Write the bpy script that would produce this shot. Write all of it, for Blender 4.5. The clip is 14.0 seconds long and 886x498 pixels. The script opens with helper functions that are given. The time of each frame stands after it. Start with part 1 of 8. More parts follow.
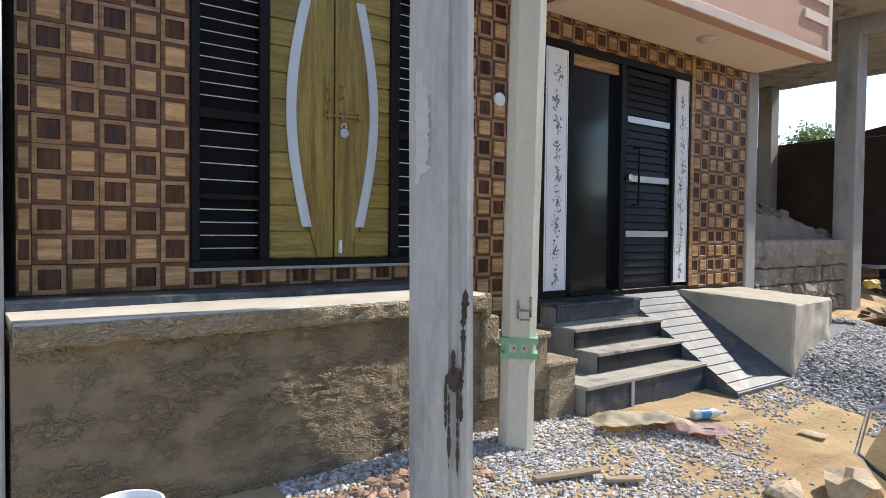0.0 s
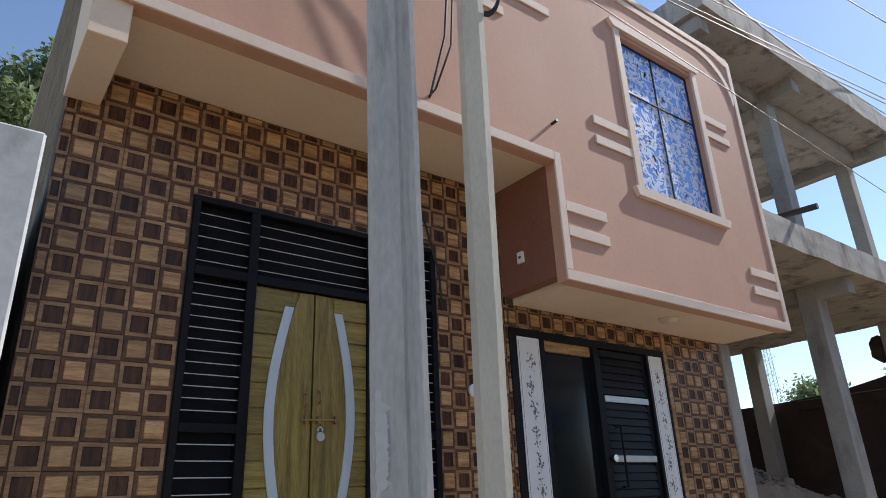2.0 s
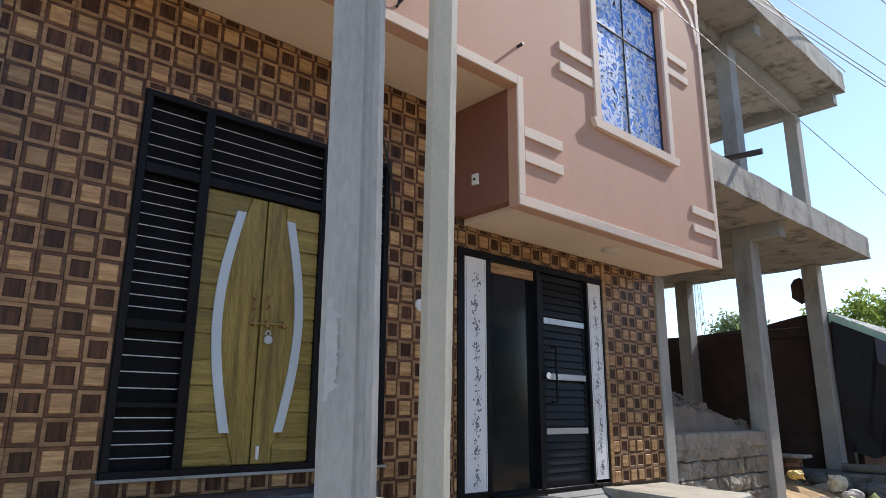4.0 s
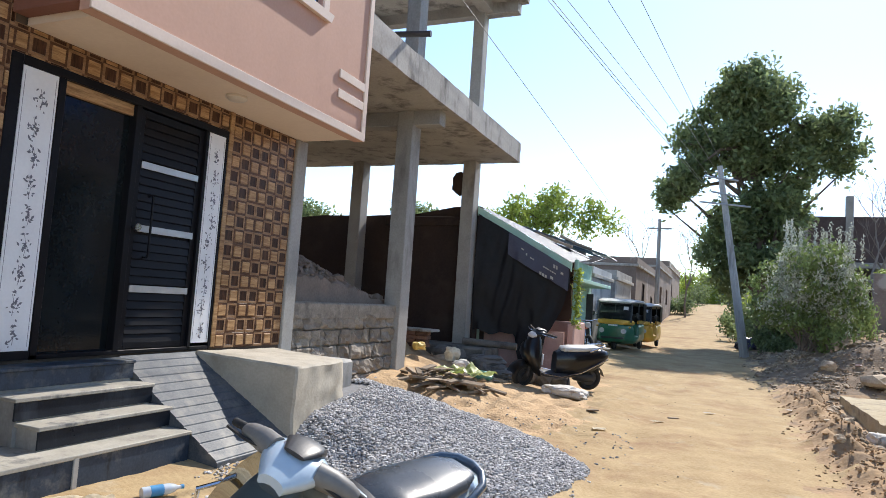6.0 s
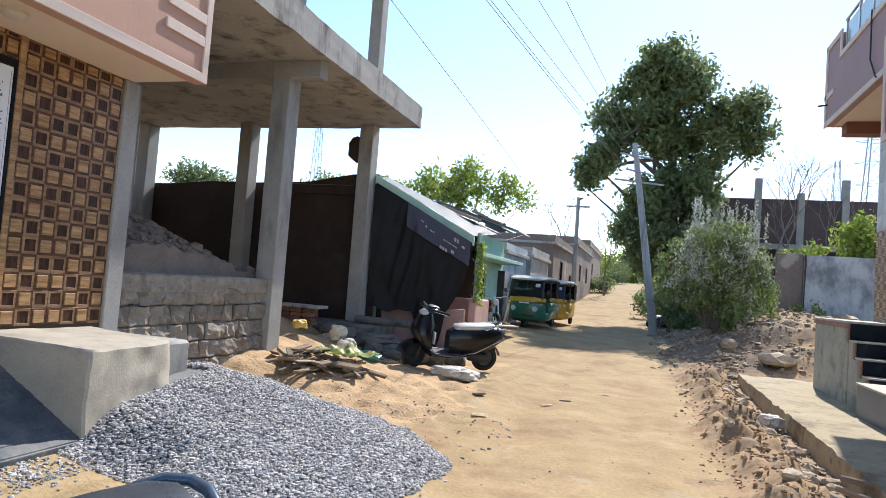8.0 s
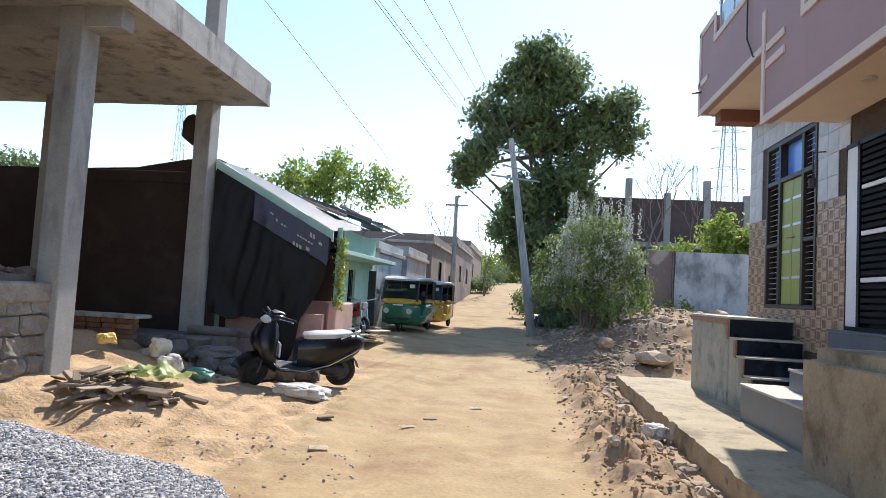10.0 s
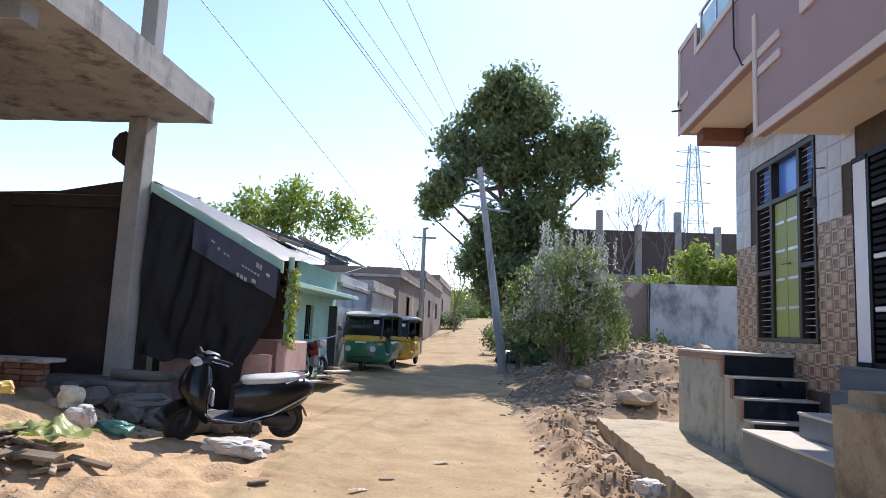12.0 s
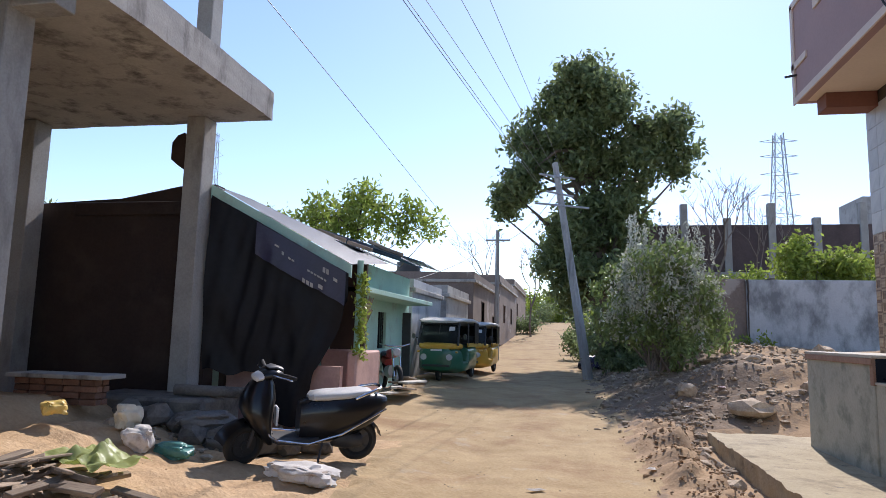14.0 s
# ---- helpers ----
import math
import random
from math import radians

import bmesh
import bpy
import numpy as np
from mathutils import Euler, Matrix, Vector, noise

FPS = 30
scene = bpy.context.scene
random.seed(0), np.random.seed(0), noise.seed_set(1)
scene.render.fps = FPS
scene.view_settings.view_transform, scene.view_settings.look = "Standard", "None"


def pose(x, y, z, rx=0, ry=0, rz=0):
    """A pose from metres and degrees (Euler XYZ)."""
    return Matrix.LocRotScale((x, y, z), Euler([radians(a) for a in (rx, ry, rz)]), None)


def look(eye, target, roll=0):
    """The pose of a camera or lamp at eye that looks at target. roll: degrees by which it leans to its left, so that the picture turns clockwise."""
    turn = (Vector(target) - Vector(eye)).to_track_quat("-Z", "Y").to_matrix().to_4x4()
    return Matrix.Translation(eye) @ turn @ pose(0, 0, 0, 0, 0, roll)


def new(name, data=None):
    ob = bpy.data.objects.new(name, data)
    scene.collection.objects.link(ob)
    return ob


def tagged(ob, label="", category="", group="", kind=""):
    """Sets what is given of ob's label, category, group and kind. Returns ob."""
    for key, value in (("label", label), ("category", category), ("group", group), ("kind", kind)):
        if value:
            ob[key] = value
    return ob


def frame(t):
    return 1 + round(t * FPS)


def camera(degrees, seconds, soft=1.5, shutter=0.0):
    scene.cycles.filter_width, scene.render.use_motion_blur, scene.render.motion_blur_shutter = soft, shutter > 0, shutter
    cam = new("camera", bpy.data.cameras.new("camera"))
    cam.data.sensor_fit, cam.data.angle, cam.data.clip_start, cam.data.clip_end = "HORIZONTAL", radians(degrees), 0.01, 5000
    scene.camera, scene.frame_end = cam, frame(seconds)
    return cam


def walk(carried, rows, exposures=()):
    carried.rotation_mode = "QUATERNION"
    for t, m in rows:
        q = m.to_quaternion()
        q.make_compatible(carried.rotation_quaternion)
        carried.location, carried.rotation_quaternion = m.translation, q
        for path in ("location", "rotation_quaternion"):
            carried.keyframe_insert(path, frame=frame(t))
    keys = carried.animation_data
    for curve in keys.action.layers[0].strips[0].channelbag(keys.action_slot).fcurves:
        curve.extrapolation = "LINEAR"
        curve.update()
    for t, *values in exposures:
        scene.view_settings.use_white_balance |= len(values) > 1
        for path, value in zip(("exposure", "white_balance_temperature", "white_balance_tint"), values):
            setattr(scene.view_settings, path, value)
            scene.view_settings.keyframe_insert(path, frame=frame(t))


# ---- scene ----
cam = camera(68.1, 14.0, soft=0.85)
PATH = [
    (0, (0.276, 0.014, 1.523), (-1.311, 1.23, 1.467), 0.6),
    (0.5, (0.315, 0.042, 1.564), (-1.25, 1.273, 1.75), 0.8),
    (1, (0.466, 0.049, 1.67), (-1.077, 1.247, 2.099), 0.5),
    (1.5, (0.54, 0.069, 1.678), (-0.956, 1.24, 2.302), -1.1),
    (2, (0.598, 0.04, 1.703), (-0.877, 1.177, 2.43), -2.4),
    (2.2, (0.603, 0.032, 1.708), (-0.854, 1.165, 2.478), -2.7),
    (4.3, (0.644, -0.033, 1.664), (-0.764, 1.339, 2.034), 0.9),
    (4.5, (0.721, 0.002, 1.648), (-0.654, 1.425, 1.936), 1.3),
    (5, (0.791, 0.192, 1.623), (-0.47, 1.731, 1.824), 4.6),
    (5.5, (0.853, 0.635, 1.593), (-0.165, 2.347, 1.772), 4.4),
    (6, (1.107, 1.048, 1.606), (0.325, 2.882, 1.758), 3.9),
    (6.5, (1.224, 1.311, 1.589), (0.468, 3.161, 1.683), 3.6),
    (7, (1.209, 1.669, 1.588), (0.568, 3.561, 1.682), 4.4),
    (7.5, (1.316, 1.986, 1.612), (0.725, 3.894, 1.711), 4.2),
    (8, (1.456, 2.229, 1.6), (0.873, 4.14, 1.7), 4.3),
    (8.5, (1.483, 2.669, 1.59), (1.082, 4.625, 1.703), 4.1),
    (8.7, (1.493, 2.908, 1.597), (1.185, 4.881, 1.72), 3.8),
    (10.8, (1.572, 4.162, 1.579), (1.345, 6.144, 1.716), 2.9),
    (11, (1.589, 4.275, 1.565), (1.364, 6.255, 1.737), 2.8),
    (11.5, (1.642, 4.564, 1.596), (1.413, 6.539, 1.808), 2.8),
    (12, (1.533, 4.934, 1.598), (1.379, 6.914, 1.841), 2.6),
    (12.5, (1.392, 5.169, 1.597), (1.251, 7.151, 1.825), 2.4),
    (13, (1.402, 5.411, 1.592), (1.2, 7.386, 1.837), 2.6),
    (13.5, (1.401, 5.676, 1.575), (1.168, 7.647, 1.823), 2.8),
    (14, (1.302, 5.959, 1.593), (0.933, 7.908, 1.847), 1.4),
]
EXPOSURES = [(0, 1.02, 6800, 11), (0.5, 0.99, 6750, 11), (1, 0.94, 6700, 11), (1.5, 0.72, 6650, 11), (2, 0.49, 6650, 11), (4.4, 0.88, 6620, 10), (5, 1.04, 6640, 10), (6.5, 0.98, 6600, 11), (8.5, 1.01, 6560, 11),
             (11, 1.06, 6500, 13), (12, 0.96, 6420, 17), (12.5, 0.86, 6430, 18), (14, 0.64, 6430, 18)]
walk(cam, [(t, look(e, g, r)) for t, e, g, r in PATH], EXPOSURES)

# ---- light ----
SUN = Vector((0.19, 1.05, 1.0)).normalized()
world = bpy.data.worlds.new("sky")
scene.world = world
world.use_nodes = True
wn = world.node_tree.nodes
sky = wn.new("ShaderNodeTexSky")
sky.sky_type = "NISHITA"
sky.sun_disc = False
sky.sun_elevation = math.asin(SUN.z)
sky.sun_rotation = math.atan2(SUN.x, SUN.y)
sky.air_density, sky.dust_density, sky.ozone_density = 1.0, 0.2, 3.0
wn["Background"].inputs["Strength"].default_value = 0.14
world.node_tree.links.new(sky.outputs[0], wn["Background"].inputs["Color"])
lamp = bpy.data.lights.new("sun", "SUN")
lamp.energy, lamp.angle, lamp.color = 3.4, radians(0.6), (1.0, 0.955, 0.885)
new("sun", lamp).matrix_world = look(SUN * 50, (0, 0, 0))


# ---- materials ----
def mat(name, c1, c2, scale=3.0, rough=0.8, bump=0.3, fine=40.0, metal=0.0, stretch=(1, 1, 1), rand=0.0, contrast=0.35,
        spec=0.5, coat=0.0, depth=0.01, island=0.0):
    """A weathered surface: colour between c1 and c2 by coarse and fine noise, rough gloss, fine relief."""
    m = bpy.data.materials.new(name)
    m.use_nodes = True
    n, l = m.node_tree.nodes, m.node_tree.links
    b = n["Principled BSDF"]
    tc, mp = n.new("ShaderNodeTexCoord"), n.new("ShaderNodeMapping")
    mp.inputs["Scale"].default_value = stretch
    l.new(tc.outputs["Object"], mp.inputs["Vector"])
    info = n.new("ShaderNodeObjectInfo")
    off = n.new("ShaderNodeVectorMath")
    off.operation = "ADD"
    k = n.new("ShaderNodeMath")
    k.operation = "MULTIPLY"
    k.inputs[1].default_value = 37.0
    l.new(info.outputs["Random"], k.inputs[0])
    l.new(mp.outputs[0], off.inputs[0])
    l.new(k.outputs[0], off.inputs[1])
    a, f = n.new("ShaderNodeTexNoise"), n.new("ShaderNodeTexNoise")
    a.inputs["Scale"].default_value, a.inputs["Detail"].default_value, a.inputs["Roughness"].default_value = scale, 5, 0.6
    f.inputs["Scale"].default_value, f.inputs["Detail"].default_value = fine, 4
    l.new(off.outputs[0], a.inputs["Vector"])
    l.new(off.outputs[0], f.inputs["Vector"])
    mx = n.new("ShaderNodeMix")
    mx.inputs["Factor"].default_value = 0.35
    l.new(a.outputs["Fac"], mx.inputs[2])
    l.new(f.outputs["Fac"], mx.inputs[3])
    cr = n.new("ShaderNodeValToRGB")
    cr.color_ramp.elements[0].position, cr.color_ramp.elements[1].position = 0.5 - contrast / 2, 0.5 + contrast / 2
    cr.color_ramp.elements[0].color, cr.color_ramp.elements[1].color = (*c1, 1), (*c2, 1)
    l.new(mx.outputs[0], cr.inputs["Fac"])
    col = cr.outputs["Color"]
    for amount, source in ((rand, info.outputs["Random"]), (island, None)):
        if amount:
            if source is None:
                source = n.new("ShaderNodeNewGeometry").outputs["Random Per Island"]
            hs, r = n.new("ShaderNodeHueSaturation"), n.new("ShaderNodeMapRange")
            r.inputs["To Min"].default_value, r.inputs["To Max"].default_value = 1 - amount, 1 + amount
            l.new(source, r.inputs["Value"])
            l.new(r.outputs[0], hs.inputs["Value"])
            l.new(col, hs.inputs["Color"])
            col = hs.outputs["Color"]
    l.new(col, b.inputs["Base Color"])
    rr = n.new("ShaderNodeMapRange")
    rr.inputs["To Min"].default_value, rr.inputs["To Max"].default_value = max(rough - 0.1, 0.03), min(rough + 0.1, 1)
    l.new(a.outputs["Fac"], rr.inputs["Value"])
    l.new(rr.outputs[0], b.inputs["Roughness"])
    b.inputs["Metallic"].default_value = metal
    b.inputs["Specular IOR Level"].default_value = spec
    b.inputs["Coat Weight"].default_value = coat
    b.inputs["Coat Roughness"].default_value = 0.08
    if bump:
        bp = n.new("ShaderNodeBump")
        bp.inputs["Strength"].default_value, bp.inputs["Distance"].default_value = bump, depth
        l.new(mx.outputs[0], bp.inputs["Height"])
        l.new(bp.outputs[0], b.inputs["Normal"])
    return m


def glass(name, color, rough=0.02, ior=1.3):
    m = bpy.data.materials.new(name)
    m.use_nodes = True
    b = m.node_tree.nodes["Principled BSDF"]
    b.inputs["Base Color"].default_value = (*color, 1)
    b.inputs["Roughness"].default_value = rough
    b.inputs["Transmission Weight"].default_value = 1.0
    b.inputs["IOR"].default_value = ior
    return m


def stain(m, color, scale, low, high, stretch=(1, 1, 1), seed=0.0):
    """Adds blotches of a second colour with outlines of their own to a material."""
    n, l = m.node_tree.nodes, m.node_tree.links
    b = n["Principled BSDF"]
    old = b.inputs["Base Color"].links[0].from_socket
    tc, mp, t = n.new("ShaderNodeTexCoord"), n.new("ShaderNodeMapping"), n.new("ShaderNodeTexNoise")
    mp.inputs["Scale"].default_value, mp.inputs["Location"].default_value = stretch, (seed, seed, seed)
    l.new(tc.outputs["Object"], mp.inputs["Vector"])
    l.new(mp.outputs[0], t.inputs["Vector"])
    t.inputs["Scale"].default_value, t.inputs["Detail"].default_value, t.inputs["Roughness"].default_value = scale, 6, 0.65
    r = n.new("ShaderNodeMapRange")
    r.inputs["From Min"].default_value, r.inputs["From Max"].default_value = low, high
    l.new(t.outputs["Fac"], r.inputs["Value"])
    mx = n.new("ShaderNodeMix")
    mx.data_type = "RGBA"
    l.new(r.outputs[0], mx.inputs["Factor"])
    l.new(old, mx.inputs[6])
    mx.inputs[7].default_value = (*color, 1)
    l.new(mx.outputs[2], b.inputs["Base Color"])
    return m


def ridged(m, scale, low, high, strength, depth, stretch=(1, 1, 1)):
    """Adds trowel ridges in patches to a material's relief."""
    n, l = m.node_tree.nodes, m.node_tree.links
    b = n["Principled BSDF"]
    old = b.inputs["Normal"].links[0].from_socket
    tc, mp = n.new("ShaderNodeTexCoord"), n.new("ShaderNodeMapping")
    mp.inputs["Scale"].default_value = stretch
    l.new(tc.outputs["Object"], mp.inputs["Vector"])
    t, w = n.new("ShaderNodeTexNoise"), n.new("ShaderNodeTexNoise")
    t.inputs["Scale"].default_value, t.inputs["Detail"].default_value, t.inputs["Distortion"].default_value = scale, 2, 0.9
    w.inputs["Scale"].default_value, w.inputs["Detail"].default_value = scale * 0.22, 3
    l.new(mp.outputs[0], t.inputs["Vector"])
    l.new(mp.outputs[0], w.inputs["Vector"])
    def op(kind, x, y):
        o = n.new("ShaderNodeMath")
        o.operation = kind
        for i, v in enumerate((x, y)):
            if isinstance(v, (int, float)):
                o.inputs[i].default_value = v
            elif v is not None:
                l.new(v, o.inputs[i])
        return o.outputs[0]
    crest = op("ABSOLUTE", op("SUBTRACT", t.outputs["Fac"], 0.5), None)
    r = n.new("ShaderNodeMapRange")
    r.inputs["From Min"].default_value, r.inputs["From Max"].default_value = 0.0, 0.14
    r.inputs["To Min"].default_value, r.inputs["To Max"].default_value = 1.0, 0.0
    l.new(crest, r.inputs["Value"])
    k = n.new("ShaderNodeMapRange")
    k.inputs["From Min"].default_value, k.inputs["From Max"].default_value = low, high
    l.new(w.outputs["Fac"], k.inputs["Value"])
    bp = n.new("ShaderNodeBump")
    bp.inputs["Strength"].default_value, bp.inputs["Distance"].default_value = strength, depth
    l.new(op("MULTIPLY", r.outputs[0], k.outputs[0]), bp.inputs["Height"])
    l.new(old, bp.inputs["Normal"])
    l.new(bp.outputs[0], b.inputs["Normal"])
    return m


M_ROAD = stain(stain(mat("packed_earth", (0.31, 0.215, 0.108), (0.48, 0.36, 0.205), 1.4, 0.95, 0.8, 26, depth=0.03, spec=0.2),
               (0.27, 0.165, 0.09), 0.8, 0.5, 0.7), (0.42, 0.35, 0.25), 2.2, 0.6, 0.74, seed=9)
M_SOIL = stain(mat("loose_soil", (0.30, 0.195, 0.11), (0.46, 0.32, 0.19), 2.0, 0.95, 0.9, 22, depth=0.03, spec=0.2), (0.17, 0.13, 0.10), 3, 0.5, 0.7)
M_BANK = stain(mat("dark_bank_soil", (0.16, 0.115, 0.078), (0.28, 0.205, 0.14), 3.0, 0.95, 0.9, 24, depth=0.04, spec=0.2), (0.28, 0.24, 0.19), 5, 0.56, 0.70)
M_CLOD = mat("brown_clod", (0.30, 0.195, 0.11), (0.46, 0.32, 0.19), 5, 0.95, 0.6, 40, island=0.15, depth=0.02, spec=0.2)
M_SAND = mat("sand", (0.40, 0.265, 0.145), (0.58, 0.41, 0.245), 2.6, 0.95, 0.9, 24, depth=0.05, spec=0.2)
M_GRAVEL = mat("crushed_stone", (0.30, 0.285, 0.275), (0.58, 0.56, 0.545), 20, 0.85, 0.3, 90, island=0.42)
M_BRICKBIT = mat("broken_brick", (0.26, 0.15, 0.10), (0.42, 0.29, 0.20), 6, 0.95, 0.5, 40, island=0.3)
M_STONE = mat("rubble_stone", (0.25, 0.185, 0.12), (0.45, 0.365, 0.265), 6, 0.9, 0.6, 40, island=0.35, depth=0.02)
M_CONC = stain(mat("grey_concrete", (0.27, 0.265, 0.25), (0.42, 0.41, 0.385), 1.8, 0.88, 0.5, 35), (0.15, 0.14, 0.13), 1.5, 0.55, 0.75, (1, 1, 0.35))
M_SLAB = stain(mat("slab_concrete", (0.33, 0.31, 0.285), (0.48, 0.46, 0.42), 1.5, 0.88, 0.5, 30), (0.13, 0.12, 0.11), 2.6, 0.5, 0.68, (1, 1, 0.3))
M_PLASTER = ridged(stain(mat("rough_plaster", (0.185, 0.14, 0.088), (0.29, 0.228, 0.152), 2.2, 0.93, 0.9, 22, depth=0.03), (0.17, 0.138, 0.085), 2.0, 0.5, 0.66, (1, 1, 0.7)), 20, 0.40, 0.54, 0.9, 0.016, (1, 1, 1.6))
M_CAP = ridged(mat("troweled_cap_cement", (0.27, 0.215, 0.14), (0.42, 0.345, 0.24), 4, 0.9, 0.7, 40, depth=0.02), 24, 0.22, 0.40, 0.95, 0.014, (1, 1, 1.6))
M_PLATFORM = stain(mat("platform_cement", (0.35, 0.315, 0.255), (0.49, 0.445, 0.365), 3, 0.88, 0.7, 45), (0.30, 0.265, 0.21), 2.5, 0.5, 0.7)
M_CREAM_CONC = mat("ledge_cement", (0.42, 0.39, 0.33), (0.58, 0.54, 0.46), 3, 0.85, 0.6, 50)
M_APRON = stain(stain(mat("beige_apron_cement", (0.30, 0.24, 0.145), (0.45, 0.375, 0.245), 2.4, 0.9, 0.8, 30, depth=0.02), (0.19, 0.15, 0.09), 1.6, 0.52, 0.66), (0.17, 0.145, 0.11), 7, 0.60, 0.70, seed=5)
M_POLE = stain(mat("weathered_pole_cement", (0.29, 0.297, 0.30), (0.47, 0.475, 0.475), 1.6, 0.8, 0.4, 45, stretch=(1, 1, 0.3)), (0.20, 0.20, 0.20), 4, 0.52, 0.7, (1, 1, 0.15))
M_POLE2 = stain(mat("pale_pole_cement", (0.47, 0.46, 0.40), (0.62, 0.60, 0.53), 1.5, 0.85, 0.3, 50, stretch=(1, 1, 0.4)), (0.36, 0.35, 0.31), 3, 0.55, 0.75, (1, 1, 0.3))
M_GRANITE = stain(mat("black_granite", (0.006, 0.008, 0.013), (0.020, 0.026, 0.036), 5, 0.3, 0.1, 90, spec=0.22), (0.05, 0.06, 0.075), 5, 0.56, 0.74, (1, 1, 0.35))
M_GRANITE_DUSTY = stain(stain(mat("dusty_granite", (0.022, 0.034, 0.055), (0.06, 0.08, 0.11), 3, 0.32, 0.15, 60, spec=0.25), (0.20, 0.20, 0.19), 3.5, 0.52, 0.72), (0.02, 0.024, 0.03), 6, 0.56, 0.7, (1, 1, 0.3), 4)
M_TREAD = stain(mat("dusty_tread", (0.27, 0.25, 0.21), (0.44, 0.415, 0.355), 4, 0.65, 0.3, 60), (0.12, 0.12, 0.12), 6, 0.55, 0.7)
M_BLUE_STEP = mat("blue_grey_granite", (0.075, 0.098, 0.125), (0.13, 0.16, 0.195), 4, 0.4, 0.1, 90)
M_RAMP = stain(mat("ribbed_ramp_stone", (0.035, 0.048, 0.068), (0.13, 0.14, 0.15), 5, 0.5, 0.2, 60, spec=0.3), (0.17, 0.17, 0.165), 4, 0.5, 0.66)
M_PINK = stain(mat("salmon_wall_paint", (0.52, 0.30, 0.215), (0.59, 0.35, 0.26), 0.9, 0.75, 0.15, 30), (0.43, 0.235, 0.18), 0.8, 0.52, 0.8, (1, 1, 0.4))
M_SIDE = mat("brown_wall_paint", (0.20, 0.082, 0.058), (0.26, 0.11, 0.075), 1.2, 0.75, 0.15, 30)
M_TRIM = mat("cream_trim_paint", (0.66, 0.53, 0.45), (0.76, 0.63, 0.54), 2, 0.7, 0.15, 40)
M_SOFFIT = mat("cream_soffit_paint", (0.70, 0.56, 0.44), (0.80, 0.66, 0.53), 1, 0.75, 0.1, 30)
M_MAUVE = mat("mauve_wall_paint", (0.36, 0.235, 0.225), (0.43, 0.285, 0.27), 1, 0.75, 0.15, 30)
M_TILE_L = mat("light_wood_tile", (0.27, 0.14, 0.06), (0.58, 0.36, 0.18), 14, 0.42, 0.15, 90, stretch=(1, 0.2, 2.2), rand=0.2, coat=0.03, contrast=0.22, spec=0.3)
M_TILE_D = mat("dark_wood_tile", (0.025, 0.010, 0.006), (0.11, 0.048, 0.025), 14, 0.45, 0.15, 90, stretch=(1, 2.2, 0.25), rand=0.3, coat=0.03, contrast=0.22, spec=0.25)
M_TILE_F = mat("tan_tile_border", (0.19, 0.10, 0.05), (0.40, 0.24, 0.13), 14, 0.45, 0.15, 90, stretch=(1, 0.4, 2), rand=0.2, coat=0.03, contrast=0.25, spec=0.3)
M_TILE_G = mat("brown_tile_border", (0.055, 0.024, 0.013), (0.17, 0.08, 0.042), 14, 0.45, 0.15, 90, stretch=(1, 0.5, 2), rand=0.2, coat=0.03, contrast=0.25, spec=0.3)
M_GROUT = mat("dark_grout", (0.06, 0.045, 0.035), (0.11, 0.085, 0.065), 8, 0.9, 0.3)
M_BLACK = mat("black_gloss_paint", (0.005, 0.005, 0.007), (0.011, 0.011, 0.014), 4, 0.45, 0.05, 60, spec=0.18)
M_MATTE = mat("matte_black", (0.006, 0.006, 0.008), (0.012, 0.012, 0.015), 4, 0.6, 0.05, 60, spec=0.1)
M_STEEL = mat("brushed_steel", (0.52, 0.54, 0.57), (0.68, 0.70, 0.73), 6, 0.38, 0.08, 200, metal=0.75, stretch=(1, 1, 0.1))
M_BAR = mat("bright_steel_bar", (0.55, 0.55, 0.56), (0.75, 0.75, 0.76), 8, 0.35, 0.0, metal=0.6)
M_DOORWOOD = stain(mat("olive_varnished_teak", (0.13, 0.085, 0.018), (0.34, 0.255, 0.065), 9, 0.42, 0.25, 70, stretch=(1, 3, 0.2), coat=0.1, rand=0.1, contrast=0.26), (0.12, 0.085, 0.03), 3, 0.55, 0.75, (1, 4, 0.3))
M_DOORPLANK = stain(mat("olive_varnished_plank", (0.15, 0.105, 0.022), (0.36, 0.275, 0.075), 9, 0.42, 0.25, 70, stretch=(1, 0.2, 3), coat=0.1, rand=0.18, contrast=0.28), (0.13, 0.095, 0.035), 3, 0.55, 0.75, (1, 0.3, 4))
M_BRASS = mat("aged_brass", (0.28, 0.17, 0.07), (0.42, 0.28, 0.13), 8, 0.4, 0.1, 80, metal=0.8)
M_WHITE = mat("white_panel", (0.72, 0.73, 0.76), (0.82, 0.83, 0.85), 3, 0.4, 0.05)
M_PRINT = mat("grey_print", (0.12, 0.12, 0.15), (0.2, 0.2, 0.24), 5, 0.5, 0)
M_DARKGLASS = mat("dark_glass", (0.006, 0.008, 0.010), (0.012, 0.016, 0.018), 2, 0.08, 0, spec=0.4)
M_BLUEGLASS = mat("blue_film_glass", (0.10, 0.27, 0.85), (0.17, 0.38, 0.92), 2, 0.2, 0, spec=0.5)
M_FROST = mat("frosted_leaf_pattern", (0.55, 0.66, 0.92), (0.74, 0.82, 0.97), 3, 0.35, 0)
M_LAMP = mat("milky_lamp_cover", (0.55, 0.48, 0.40), (0.66, 0.58, 0.5), 3, 0.35, 0)
# dark brown mud, taken nearly black to hold the yard's shade
M_MUD_SHADE = stain(mat("shaded_brown_mud", (0.032, 0.019, 0.016), (0.055, 0.034, 0.027), 1.5, 0.95, 0.6, 25), (0.065, 0.045, 0.036), 1.2, 0.5, 0.7)
